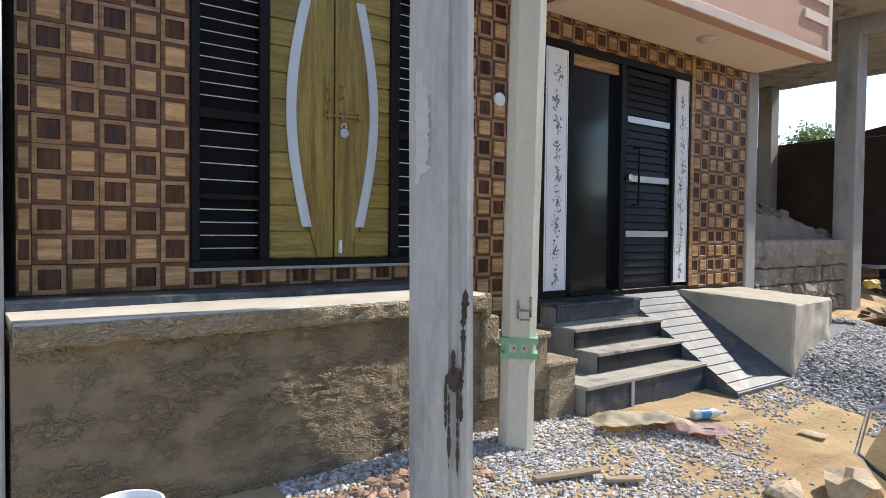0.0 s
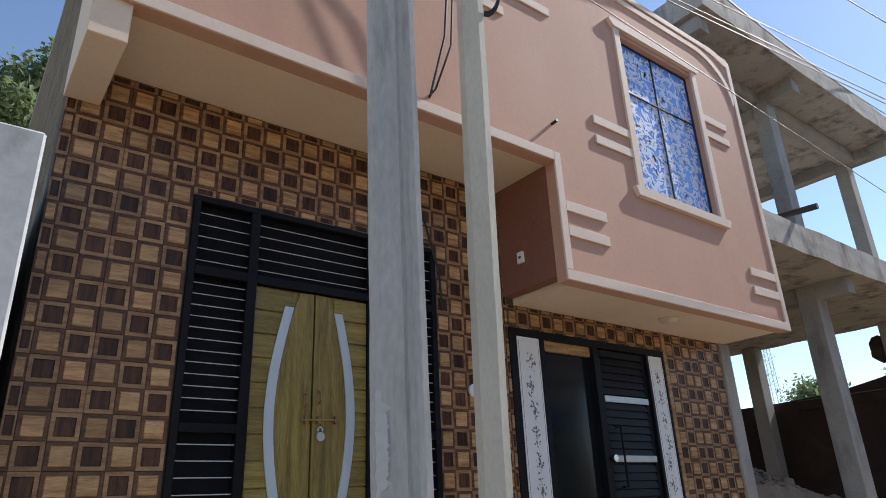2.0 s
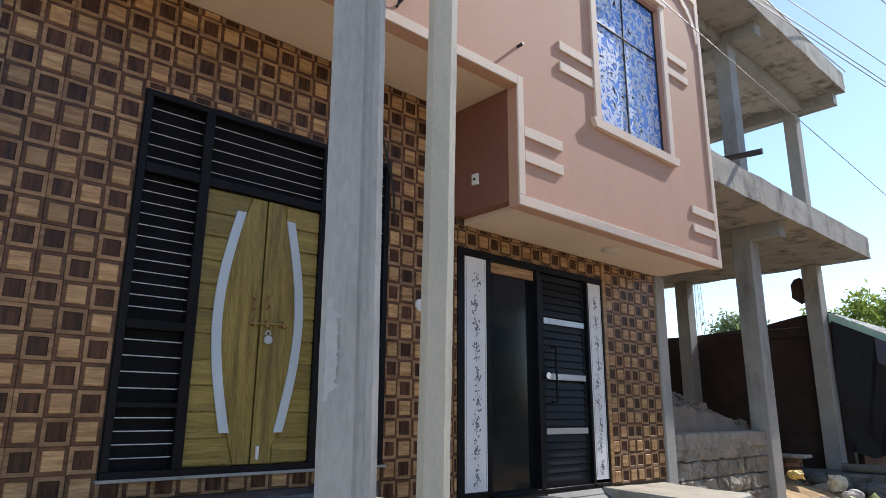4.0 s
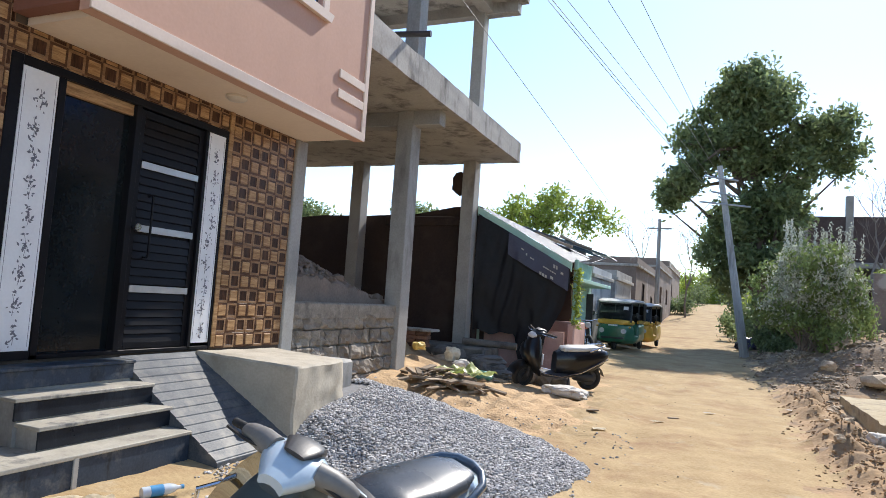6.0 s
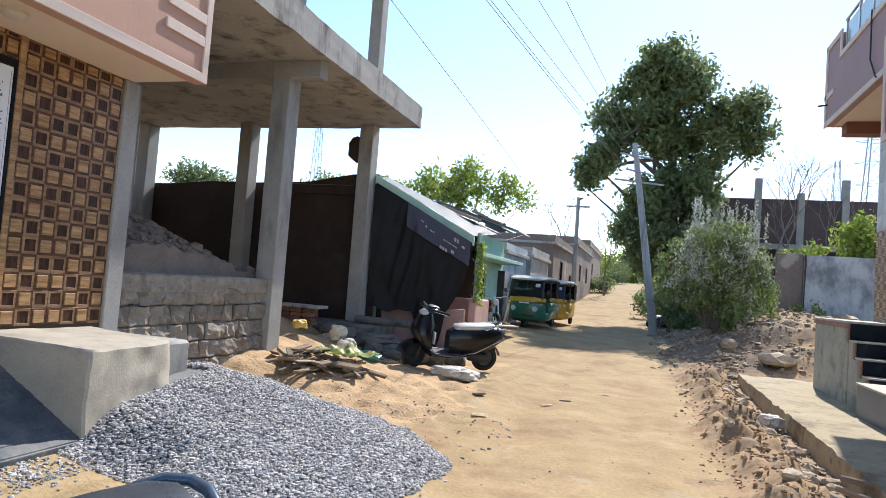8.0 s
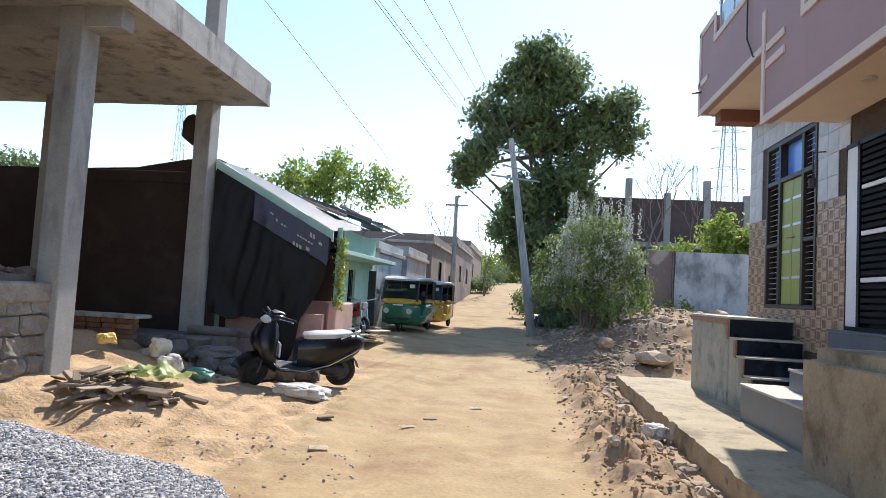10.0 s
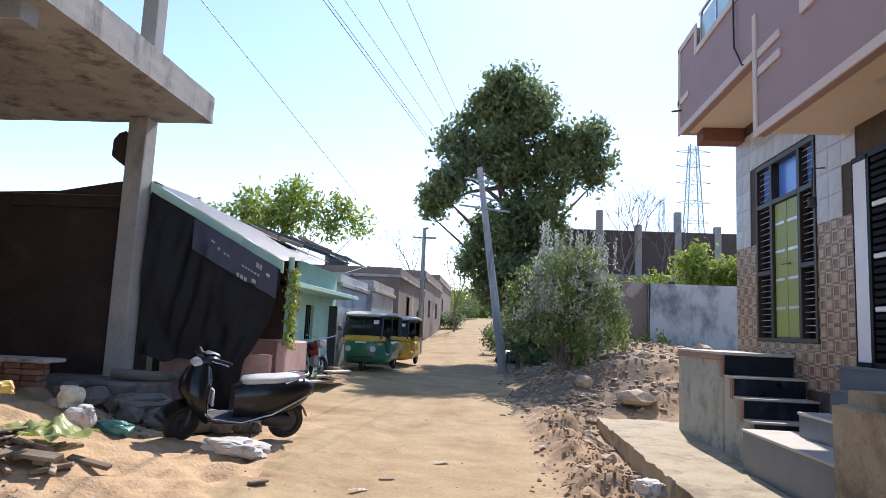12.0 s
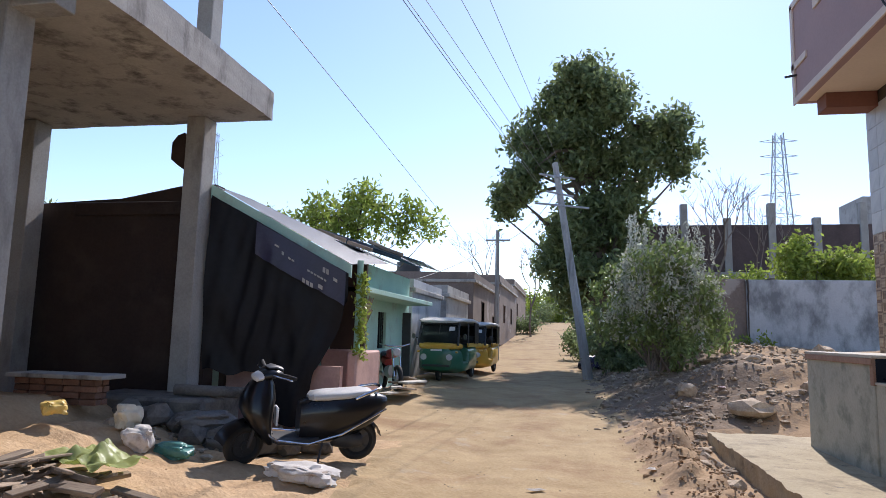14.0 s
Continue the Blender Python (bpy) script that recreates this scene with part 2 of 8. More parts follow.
M_TARP = mat("black_tarpaulin", (0.005, 0.005, 0.007), (0.012, 0.012, 0.016), 3, 0.5, 0.12, 14, depth=0.015, spec=0.22)
M_BANNER = mat("navy_banner", (0.012, 0.012, 0.045), (0.03, 0.028, 0.075), 3, 0.4, 0.2, 30)
M_MINT = stain(mat("mint_wall_paint", (0.36, 0.60, 0.50), (0.48, 0.70, 0.60), 1.5, 0.85, 0.3, 25), (0.34, 0.42, 0.37), 2, 0.55, 0.75)
M_PALEPINK = stain(mat("pale_pink_plaster", (0.50, 0.31, 0.27), (0.62, 0.41, 0.36), 2, 0.9, 0.3, 30), (0.42, 0.27, 0.24), 2, 0.5, 0.7)
M_ROOFSHEET = mat("faded_roof_sheet", (0.30, 0.32, 0.34), (0.52, 0.54, 0.55), 2, 0.5, 0.2, 30, metal=0.2)
M_ROOFBLUE = mat("blue_roof_sheet", (0.03, 0.06, 0.11), (0.08, 0.13, 0.20), 2, 0.5, 0.2, 30)
M_GREYHOUSE = stain(mat("grey_house_plaster", (0.33, 0.32, 0.31), (0.50, 0.49, 0.47), 1, 0.9, 0.4, 20), (0.2, 0.19, 0.18), 1, 0.5, 0.7)
M_BROWNHOUSE = stain(mat("brown_block_house", (0.17, 0.13, 0.11), (0.28, 0.22, 0.185), 0.8, 0.93, 0.4, 15), (0.38, 0.33, 0.29), 0.5, 0.6, 0.65)
M_WHITEWASH = stain(mat("stained_whitewash", (0.40, 0.42, 0.44), (0.56, 0.58, 0.59), 1, 0.9, 0.4, 20), (0.20, 0.21, 0.22), 1.1, 0.5, 0.66, (1, 1, 0.55))
M_DARKBRICK = mat("dark_brick_wall", (0.07, 0.05, 0.05), (0.13, 0.095, 0.09), 1, 0.95, 0.4, 15)
M_BARK = mat("bark", (0.07, 0.055, 0.042), (0.16, 0.13, 0.10), 6, 0.95, 0.8, 30, stretch=(1, 1, 0.3), depth=0.03)
M_TWIG = mat("bare_twig", (0.16, 0.13, 0.11), (0.26, 0.22, 0.19), 6, 0.9, 0.2)


def leafmat(name, c1, c2, trans=0.35):
    m = mat(name, c1, c2, 0.8, 0.5, 0.0, 6, island=0.35)
    m.node_tree.nodes["Principled BSDF"].inputs["Transmission Weight"].default_value = 0.0
    n, l = m.node_tree.nodes, m.node_tree.links
    b = n["Principled BSDF"]
    t, mx = n.new("ShaderNodeBsdfTranslucent"), n.new("ShaderNodeMixShader")
    l.new(b.inputs["Base Color"].links[0].from_socket, t.inputs["Color"])
    mx.inputs[0].default_value = trans
    l.new(b.outputs[0], mx.inputs[1])
    l.new(t.outputs[0], mx.inputs[2])
    l.new(mx.outputs[0], n["Material Output"].inputs["Surface"])
    return m


M_LEAF_DARK = leafmat("dark_tree_leaf", (0.12, 0.165, 0.07), (0.24, 0.30, 0.135), 0.5)
M_LEAF_BRIGHT = leafmat("bright_tree_leaf", (0.19, 0.26, 0.04), (0.34, 0.42, 0.09), 0.5)
M_LEAF_BUSH = leafmat("dusty_bush_leaf", (0.14, 0.20, 0.065), (0.26, 0.33, 0.12), 0.4)
M_LEAF_PALE = leafmat("pale_bush_leaf", (0.38, 0.40, 0.32), (0.58, 0.60, 0.50))
M_RUBBER = mat("tyre_rubber", (0.012, 0.012, 0.013), (0.03, 0.029, 0.027), 6, 0.8, 0.3, 60)
M_BLACKPAINT = mat("black_vehicle_paint", (0.004, 0.004, 0.005), (0.008, 0.008, 0.010), 3, 0.3, 0, coat=0.3, spec=0.3)
M_SILVERPAINT = mat("silver_blue_vehicle_paint", (0.38, 0.47, 0.54), (0.45, 0.54, 0.61), 3, 0.3, 0, metal=0.1, coat=0.8)
M_DARKPLASTIC = mat("dark_grey_plastic", (0.02, 0.021, 0.024), (0.045, 0.047, 0.052), 5, 0.45, 0.1, 90)
M_SEATVINYL = mat("grey_seat_vinyl", (0.03, 0.036, 0.045), (0.06, 0.07, 0.08), 4, 0.28, 0.15, 120)
M_CHROME = mat("chrome", (0.6, 0.6, 0.62), (0.75, 0.75, 0.77), 6, 0.15, 0, metal=1.0)
M_LENS = mat("lamp_lens", (0.5, 0.52, 0.55), (0.7, 0.72, 0.75), 6, 0.1, 0, coat=0.5)
M_RED = mat("red_plastic", (0.25, 0.015, 0.012), (0.4, 0.03, 0.02), 5, 0.3, 0)
M_AUTOGREEN = mat("green_vehicle_paint", (0.012, 0.11, 0.06), (0.025, 0.16, 0.09), 2, 0.4, 0.05, coat=0.3)
M_AUTOYELLOW = mat("yellow_vehicle_paint", (0.55, 0.30, 0.03), (0.68, 0.40, 0.05), 2, 0.4, 0.05, coat=0.3)
M_CANOPY = mat("faded_canopy_vinyl", (0.40, 0.40, 0.38), (0.58, 0.57, 0.54), 3, 0.6, 0.2, 30)
M_TINT = mat("windscreen", (0.02, 0.025, 0.028), (0.05, 0.055, 0.06), 2, 0.06, 0, spec=0.8)
M_WOODSCRAP = mat("weathered_scrap_wood", (0.15, 0.105, 0.07), (0.42, 0.33, 0.235), 4, 0.9, 0.4, 40, stretch=(0.3, 2, 2), rand=0.3)
M_SACK = stain(mat("dirty_white_sack", (0.50, 0.47, 0.43), (0.68, 0.65, 0.60), 6, 0.8, 0.5, 60), (0.32, 0.25, 0.19), 5, 0.55, 0.7)
# sack grey lowered to carry the shadow of slab and tarpaulin
M_SACK_SHADE = mat("shaded_grey_sack", (0.130, 0.124, 0.117), (0.221, 0.208, 0.195), 5, 0.85, 0.5, 40)
M_GREENSHEET = mat("pale_green_plastic", (0.42, 0.48, 0.16), (0.56, 0.62, 0.28), 4, 0.4, 0.3, 20)
M_TEAL = mat("teal_plastic", (0.05, 0.20, 0.18), (0.12, 0.32, 0.28), 4, 0.4, 0.3, 20)
M_PAPER = mat("dusty_paper", (0.62, 0.54, 0.39), (0.78, 0.70, 0.55), 4, 0.9, 0.4, 20)
M_PINKPAPER = mat("pink_wrapper", (0.55, 0.38, 0.38), (0.66, 0.50, 0.5), 4, 0.7, 0.3, 20)
M_BLUEPLASTIC = mat("blue_plastic", (0.05, 0.25, 0.5), (0.1, 0.35, 0.6), 4, 0.35, 0.1)
M_CLEAR = mat("clear_plastic", (0.55, 0.6, 0.63), (0.7, 0.74, 0.76), 4, 0.15, 0)
M_GREENPAINT = mat("green_mark_paint", (0.16, 0.36, 0.20), (0.26, 0.46, 0.29), 6, 0.85, 0.1)
M_TAR = mat("tar_streak", (0.03, 0.022, 0.018), (0.07, 0.05, 0.04), 6, 0.7, 0.1)
M_WIRE = mat("dull_aluminium_wire", (0.20, 0.20, 0.20), (0.34, 0.34, 0.34), 5, 0.55, 0, metal=0.3)
M_CABLE = mat("black_cable", (0.012, 0.012, 0.012), (0.03, 0.03, 0.03), 5, 0.6, 0)
M_YELLOWBAG = mat("yellow_plastic", (0.6, 0.4, 0.08), (0.72, 0.52, 0.16), 4, 0.5, 0.2)
M_GREENDOOR = mat("lime_green_door", (0.24, 0.29, 0.05), (0.34, 0.38, 0.09), 3, 0.45, 0.1)
M_MARBLE = stain(mat("grey_marble_tile", (0.50, 0.49, 0.48), (0.62, 0.61, 0.60), 2, 0.35, 0.05, 30, rand=0.08), (0.40, 0.39, 0.39), 1.5, 0.5, 0.7)
M_HEDGE = mat("dark_hedge", (0.035, 0.05, 0.022), (0.07, 0.09, 0.04), 2, 0.9, 0.5, 12)


# ---- mesh helpers ----
def box(bm, x0, x1, y0, y1, z0, z1, bevel=0.0, m=None):
    r = bmesh.ops.create_cube(bm, size=1.0)
    vs = r["verts"]
    bmesh.ops.scale(bm, vec=(x1 - x0, y1 - y0, z1 - z0), verts=vs)
    bmesh.ops.translate(bm, vec=((x0 + x1) / 2, (y0 + y1) / 2, (z0 + z1) / 2), verts=vs)
    if bevel:
        es = list({e for v in vs for e in v.link_edges})
        r = bmesh.ops.bevel(bm, geom=es, offset=bevel, segments=1, affect="EDGES")
        vs = list({v for f in r["faces"] for v in f.verts} | {v for v in vs if v.is_valid})
    if m is not None:
        bmesh.ops.transform(bm, matrix=m, verts=[v for v in vs if v.is_valid])
    return bm


def boxes(rows, bevel=0.0):
    bm = bmesh.new()
    for r in rows:
        box(bm, *r, bevel=bevel)
    return bm


def tube(bm, points, radii, n=10, caps=True):
    """A round tube along points."""
    points = [Vector(p) for p in points]
    if not isinstance(radii, (list, tuple)):
        radii = [radii] * len(points)
    rings, side = [], None
    for i, p in enumerate(points):
        d = (points[min(i + 1, len(points) - 1)] - points[max(i - 1, 0)]).normalized()
        if side is None or abs(side.dot(d)) > 0.95:
            side = d.orthogonal().normalized()
        side = (side - d * side.dot(d)).normalized()
        up = d.cross(side)
        rings.append([bm.verts.new(p + (side * math.cos(a) + up * math.sin(a)) * radii[i]) for a in (2 * math.pi * k / n for k in range(n))])
    for a, b in zip(rings, rings[1:]):
        for k in range(n):
            bm.faces.new((a[k], a[(k + 1) % n], b[(k + 1) % n], b[k]))
    if caps:
        bm.faces.new(rings[0][::-1])
        bm.faces.new(rings[-1])
    return bm


def loft(bm, sections, n=18, power=2.6, axis="x"):
    """A closed skin over superellipse sections (along, side, up, half width, half height)."""
    rings = []
    for a, s, u, w, h in sections:
        ring = []
        for k in range(n):
            t = 2 * math.pi * k / n
            c, q = math.cos(t), math.sin(t)
            e, f = math.copysign(abs(c) ** (2 / power), c) * w, math.copysign(abs(q) ** (2 / power), q) * h
            ring.append(bm.verts.new((a, s + e, u + f) if axis == "x" else (s + e, a, u + f) if axis == "y" else (s + e, u + f, a)))
        rings.append(ring)
    for a, b in zip(rings, rings[1:]):
        for k in range(n):
            bm.faces.new((a[k], a[(k + 1) % n], b[(k + 1) % n], b[k]))
    bm.faces.new(rings[0][::-1])
    bm.faces.new(rings[-1])
    return bm


def disc_wheel(bm, c, radius, minor, n=28, k=10):
    """A tyre: a torus about the y axis."""
    rings = []
    for i in range(n):
        a = 2 * math.pi * i / n
        rings.append([bm.verts.new((c[0] + (radius + minor * math.cos(b)) * math.cos(a), c[1] + 1.15 * minor * math.sin(b), c[2] + (radius + minor * math.cos(b)) * math.sin(a)))
                      for b in (2 * math.pi * j / k for j in range(k))])
    for i in range(n):
        p, q = rings[i], rings[(i + 1) % n]
        for j in range(k):
            bm.faces.new((p[j], p[(j + 1) % k], q[(j + 1) % k], q[j]))
    return bm


def cyl(bm, c, r, h, axis="z", n=20, r2=None):
    d = {"x": Vector((1, 0, 0)), "y": Vector((0, 1, 0)), "z": Vector((0, 0, 1))}[axis]
    return tube(bm, [Vector(c) - d * h / 2, Vector(c) + d * h / 2], [r, r if r2 is None else r2], n)


def poly(bm, outline, x0, x1):
    """A plate in the yz plane from x0 to x1 with a (y, z) outline."""
    a = [bm.verts.new((x0, y, z)) for y, z in outline]
    b = [bm.verts.new((x1, y, z)) for y, z in outline]
    bm.faces.new(a)
    bm.faces.new(b[::-1])
    k = len(a)
    for i in range(k):
        bm.faces.new((a[i], b[i], b[(i + 1) % k], a[(i + 1) % k]))
    return bm


def poly_y(bm, outline, y0, y1):
    a = [bm.verts.new((x, y0, z)) for x, z in outline]
    b = [bm.verts.new((x, y1, z)) for x, z in outline]
    bm.faces.new(a)
    bm.faces.new(b[::-1])
    k = len(a)
    for i in range(k):
        bm.faces.new((a[i], b[i], b[(i + 1) % k], a[(i + 1) % k]))
    return bm


def lump(bm, c, size, seed, rough=0.35, sub=2, m=None):
    """A stone or clod: a sphere pushed about by noise."""
    r = bmesh.ops.create_icosphere(bm, subdivisions=sub, radius=1.0)
    for v in r["verts"]:
        k = 1 + rough * noise.noise(v.co * 1.3 + Vector((seed * 3.7, seed * 1.9, seed)))
        v.co = v.co * k
        v.co = Vector((v.co.x * size[0], v.co.y * size[1], v.co.z * size[2]))
        if m is not None:
            v.co = m @ v.co
        v.co += Vector(c)
    return bm


def mesh_of(name, bm, material, smooth=False):
    bmesh.ops.recalc_face_normals(bm, faces=bm.faces)
    me = bpy.data.meshes.new(name)
    bm.to_mesh(me)
    bm.free()
    for k in material if isinstance(material, (list, tuple)) else (material,):
        me.materials.append(k)
    if smooth:
        me.polygons.foreach_set("use_smooth", [True] * len(me.polygons))
        me.set_sharp_from_angle(angle=radians(38))
    return me


def part(name, bm, material, parent, label="", local=False, smooth=True):
    ob = new(name, mesh_of(name, bm, material, smooth))
    ob.parent = parent
    if not local:
        p, mw = parent, Matrix.Identity(4)
        while p is not None:
            mw = p.matrix_basis @ mw if p.parent is None else p.matrix_parent_inverse @ p.matrix_basis @ mw
            p = p.parent
        ob.matrix_parent_inverse = mw.inverted()
    return tagged(ob, label)


def thing(name, label, category, at=(0, 0, 0), turn=0.0, group="", kind=""):
    ob = new(name)
    ob.empty_display_size = 0.1
    ob.matrix_basis = pose(*at, 0, 0, turn)
    return tagged(ob, label, category, group, kind)


def solid(name, bm, material, label, category="", kind="", group="", smooth=True):
    """A thing that is one mesh."""
    return tagged(new(name, mesh_of(name, bm, material, smooth)), label, category, group, kind)


def raw(name, verts, faces, material, smooth=False):
    me = bpy.data.meshes.new(name)
    me.from_pydata(verts, [], faces)
    for k in material if isinstance(material, (list, tuple)) else (material,):
        me.materials.append(k)
    if smooth:
        me.polygons.foreach_set("use_smooth", [True] * len(me.polygons))
    return me


def step(a, b, t):
    t = min(max((t - a) / (b - a), 0), 1)
    return t * t * (3 - 2 * t)


# ---- ground ----
def bumpy(x, y, s, k=0.0):
    return noise.noise(Vector((x * s, y * s, k)))


def far_rise(y):
    return 0.2 * step(13, 24, y) + 3.5 * step(28, 112, y)


def gz(x, y):
    z = far_rise(y)
    house = step(-1.7, -2.9, x)
    z += 0.17 * house * step(8.5, 6.0, y)
    z += 0.34 * step(-2.6, -4.3, x) * step(8.5, 10.5, y) * step(15.5, 13.0, y)
    z += 0.10 * math.exp(-((x + 3.9) ** 2 / 0.6 + (y - 12.2) ** 2 / 0.9))
    z += 0.18 * math.exp(-((x + 2.6) ** 2 / 0.8 + (y - 11.0) ** 2 / 2.0))
    z += 0.1 * step(-1.2, -2.4, x) * step(15, 17, y) * step(40, 30, y)
    edge = 2.15 + 0.25 * bumpy(x, y, 0.5, 3)
    berm = step(edge, edge + 0.5, x) * step(3.3, 2.85, x) * step(18.5, 16.5, y)
    z -= 0.09 * step(2.8, 3.2, x) * step(3.9, 3.6, x) * step(18.0, 16.5, y)
    z += berm * (0.15 + 0.18 * bumpy(x, y, 1.4, 5) + 0.14 * bumpy(x, y, 4.0, 8) + 0.07 * bumpy(x, y, 8, 3))
    z += 0.09 * step(0.2, -1.1, x) * step(9.0, 10.5, y) * step(16.5, 14.5, y)
    right = step(2.2, 5.2, x) * step(16.9, 20.0, y) * step(48, 38, y)
    z += right * (0.92 + 0.28 * bumpy(x, y, 0.6, 11) + 0.10 * bumpy(x, y, 2.2, 6))
    z += step(1.8, 2.8, x) * step(16, 19, y) * step(46, 36, y) * (0.16 + 0.13 * bumpy(x, y, 1.3, 2) + 0.06 * bumpy(x, y, 4.2, 2))
    inside = step(-4.3, -4.9, x) * step(7.9, 8.0, y) * step(15.6, 15.4, y)
    z += inside * 0.3
    near = step(40, 25, y)
    z += near * (0.022 * bumpy(x, y, 1.1) + 0.014 * bumpy(x, y, 3.3, 1) + 0.010 * bumpy(x, y, 9, 2))
    sand = step(0.3, -1.0, x) * step(8.5, 9.5, y) * step(14.5, 13, y)
    z += sand * (0.06 * bumpy(x, y, 2.4, 4) + 0.05 * bumpy(x, y, 5, 7) - 0.05 * step(0.22, 0.5, bumpy(x, y, 4.2, 12)))
    ruts = step(2.0, 1.2, x) * step(-1.2, -0.4, x)
    z -= 0.03 * ruts * near * (math.exp(-((x - 0.15) / 0.22) ** 2) + math.exp(-((x - 1.45) / 0.25) ** 2))
    return z


def axis_steps(spans):
    out = []
    for a, b, d in spans:
        k = max(int(round((b - a) / d)), 1)
        out += [a + (b - a) * i / k for i in range(k)]
    return out + [spans[-1][1]]


GX = axis_steps([(-700, -60, 80), (-60, -14, 4), (-14, -5, 0.5), (-5, -2.2, 0.1), (-2.2, 1.8, 0.09), (1.8, 4.0, 0.06), (4.0, 8.0, 0.2), (8, 20, 1), (20, 60, 5), (60, 700, 80)])
GY = axis_steps([(-300, -20, 40), (-20, -2, 1.0), (-2, 2, 0.2), (2, 14, 0.08), (14, 24, 0.12), (24, 50, 0.5), (50, 120, 2.5), (120, 1200, 90)])
gverts = [(x, y, gz(x, y)) for y in GY for x in GX]
nx = len(GX)
gfaces = [(j * nx + i, j * nx + i + 1, (j + 1) * nx + i + 1, (j + 1) * nx + i) for j in range(len(GY) - 1) for i in range(nx - 1)]
ground = new("ground", raw("ground", gverts, gfaces, (M_ROAD, M_SAND, M_SOIL, M_BANK), True))
tagged(ground, "packed tan earth lane with sandy and rubble-strewn edges", "ground", kind="structure")
gm = []
for j in range(len(GY) - 1):
    for i in range(nx - 1):
        x, y = GX[i], GY[j]
        w = 0.5 * bumpy(x, y, 0.9, 4) + 0.25 * bumpy(x, y, 3.0, 9)
        if x < -0.9 + w * 1.4 and 8.0 < y < 15.0:
            gm.append(1)
        elif x > 2.2 + w * 1.2 and 17.6 + w * 2 < y < 40 and x < 5.0 + w * 2:
            gm.append(3)
        elif (x > 2.2 + w * 0.9 and y < 60) or (x < -2.9 + w and y > 14.5):
            gm.append(2)
        else:
            gm.append(0)
ground.data.polygons.foreach_set("material_index", gm)


# ---- left house ----
FX = -3.75
house = thing("house", "two-storey salmon house with brown tiled front and a jutting upper floor", "house", (-6, 4, 0))


def wall_rects(y0, y1, z0, z1, holes):
    """Splits a wall face into rectangles round its openings."""
    ys = sorted({y0, y1, *[v for h in holes for v in h[:2]]})
    out = []
    for a, b in zip(ys, ys[1:]):
        if a < y0 or b > y1:
            continue
        zs = z0
        for h in sorted((h for h in holes if h[0] <= a and h[1] >= b), key=lambda h: h[2]):
            if h[2] > zs:
                out.append((a, b, zs, h[2]))
            zs = h[3]
        if zs < z1:
            out.append((a, b, zs, z1))
    return out


D1 = (1.20, 3.29, 1.28, 3.82)
D2 = (4.11, 6.44, 0.93, 3.22)
front_wall = part("front_wall", boxes([(-3.98, FX - 0.012, a, b, c, d) for a, b, c, d in wall_rects(0.32, 7.62, 0.0, 7.3, [D1, D2])]), M_GROUT, house, "wall clad in brown wood-look relief tiles", smooth=False)
for r in ((-12.0, -3.98, 7.60, 7.80, 0.0, 7.3), (-12.0, -3.98, 0.32, 0.52, 0.0, 7.3), (-12.2, -12.0, 0.32, 7.80, 0.0, 7.3)):
    part("side_wall", boxes([r]), M_PLASTER, house, "grey cement-plastered side wall", smooth=False)
part("roof", boxes([(-12.2, -3.6, 0.32, 7.80, 7.3, 7.45), (-12.0, -3.98, 0.52, 7.60, 4.1, 4.25)]), M_CONC, house, smooth=False)
part("hall_floor", boxes([(-12.0, -3.98, 0.52, 7.60, 0.80, 0.93)]), M_GRANITE_DUSTY, house, smooth=False)
part("hall_partition", boxes([(-7.6, -7.5, 0.52, 7.60, 0.93, 4.1), (-7.5, -3.98, 3.55, 3.65, 0.93, 4.1)]), M_GREYHOUSE, house, smooth=False)
part("corner_pillar", boxes([(-4.05, -3.72, 7.62, 7.84, 0.1, 3.44)], 0.012), M_CONC, house, "raw grey cement pillar")
part("corner_fin", boxes([(-3.75, -2.97, 0.30, 0.52, 4.30, 7.3)], 0.006), M_SOFFIT, house)
# jutting upper floor
BX = -2.95
WIN = (5.40, 6.79, 4.63, 6.59)
for a, b, c, d in wall_rects(0.30, 4.10, 4.58, 7.30, []) + wall_rects(4.10, 7.86, 3.44, 7.30, [WIN]):
    part("upper_front", boxes([(BX - 0.12, BX, a, b, c, d)]), M_PINK, house, "salmon painted upper wall", smooth=False)
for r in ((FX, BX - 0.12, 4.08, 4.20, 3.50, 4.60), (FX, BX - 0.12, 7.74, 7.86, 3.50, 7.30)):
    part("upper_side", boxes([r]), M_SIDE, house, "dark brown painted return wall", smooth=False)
for r in ((FX, BX - 0.12, 4.20, 7.74, 3.44, 3.50), (FX, BX - 0.12, 0.52, 4.08, 4.58, 4.66)):
    part("upper_soffit", boxes([r]), M_SOFFIT, house, "cream painted soffit", smooth=False)


def trim_band(rows):
    return boxes([(BX, BX + 0.022, *r) for r in rows], 0.004)


part("lower_band", trim_band([(4.08, 7.86, 3.44, 3.535)]), M_TRIM, house)
part("left_band", trim_band([(0.30, 4.08, 4.58, 4.675)]), M_TRIM, house)
part("corner_band", trim_band([(4.08, 4.165, 3.535, 4.675)]), M_TRIM, house)
part("right_band", trim_band([(7.775, 7.86, 3.535, 6.95)]), M_TRIM, house)
bm = bmesh.new()
poly(bm, [(7.775, 6.95), (7.86, 6.95), (7.86, 7.22), (7.45, 7.30), (7.30, 7.30), (7.30, 7.22), (7.45, 7.20), (7.775, 7.12)], BX, BX + 0.022)
part("corner_trim", bm, M_TRIM, house, smooth=False)
bm = bmesh.new()
arc = [(7.78 - 0.75 * (1 - math.cos(a)), 6.55 + 0.62 * math.sin(a)) for a in np.linspace(0, math.pi / 2, 9)]
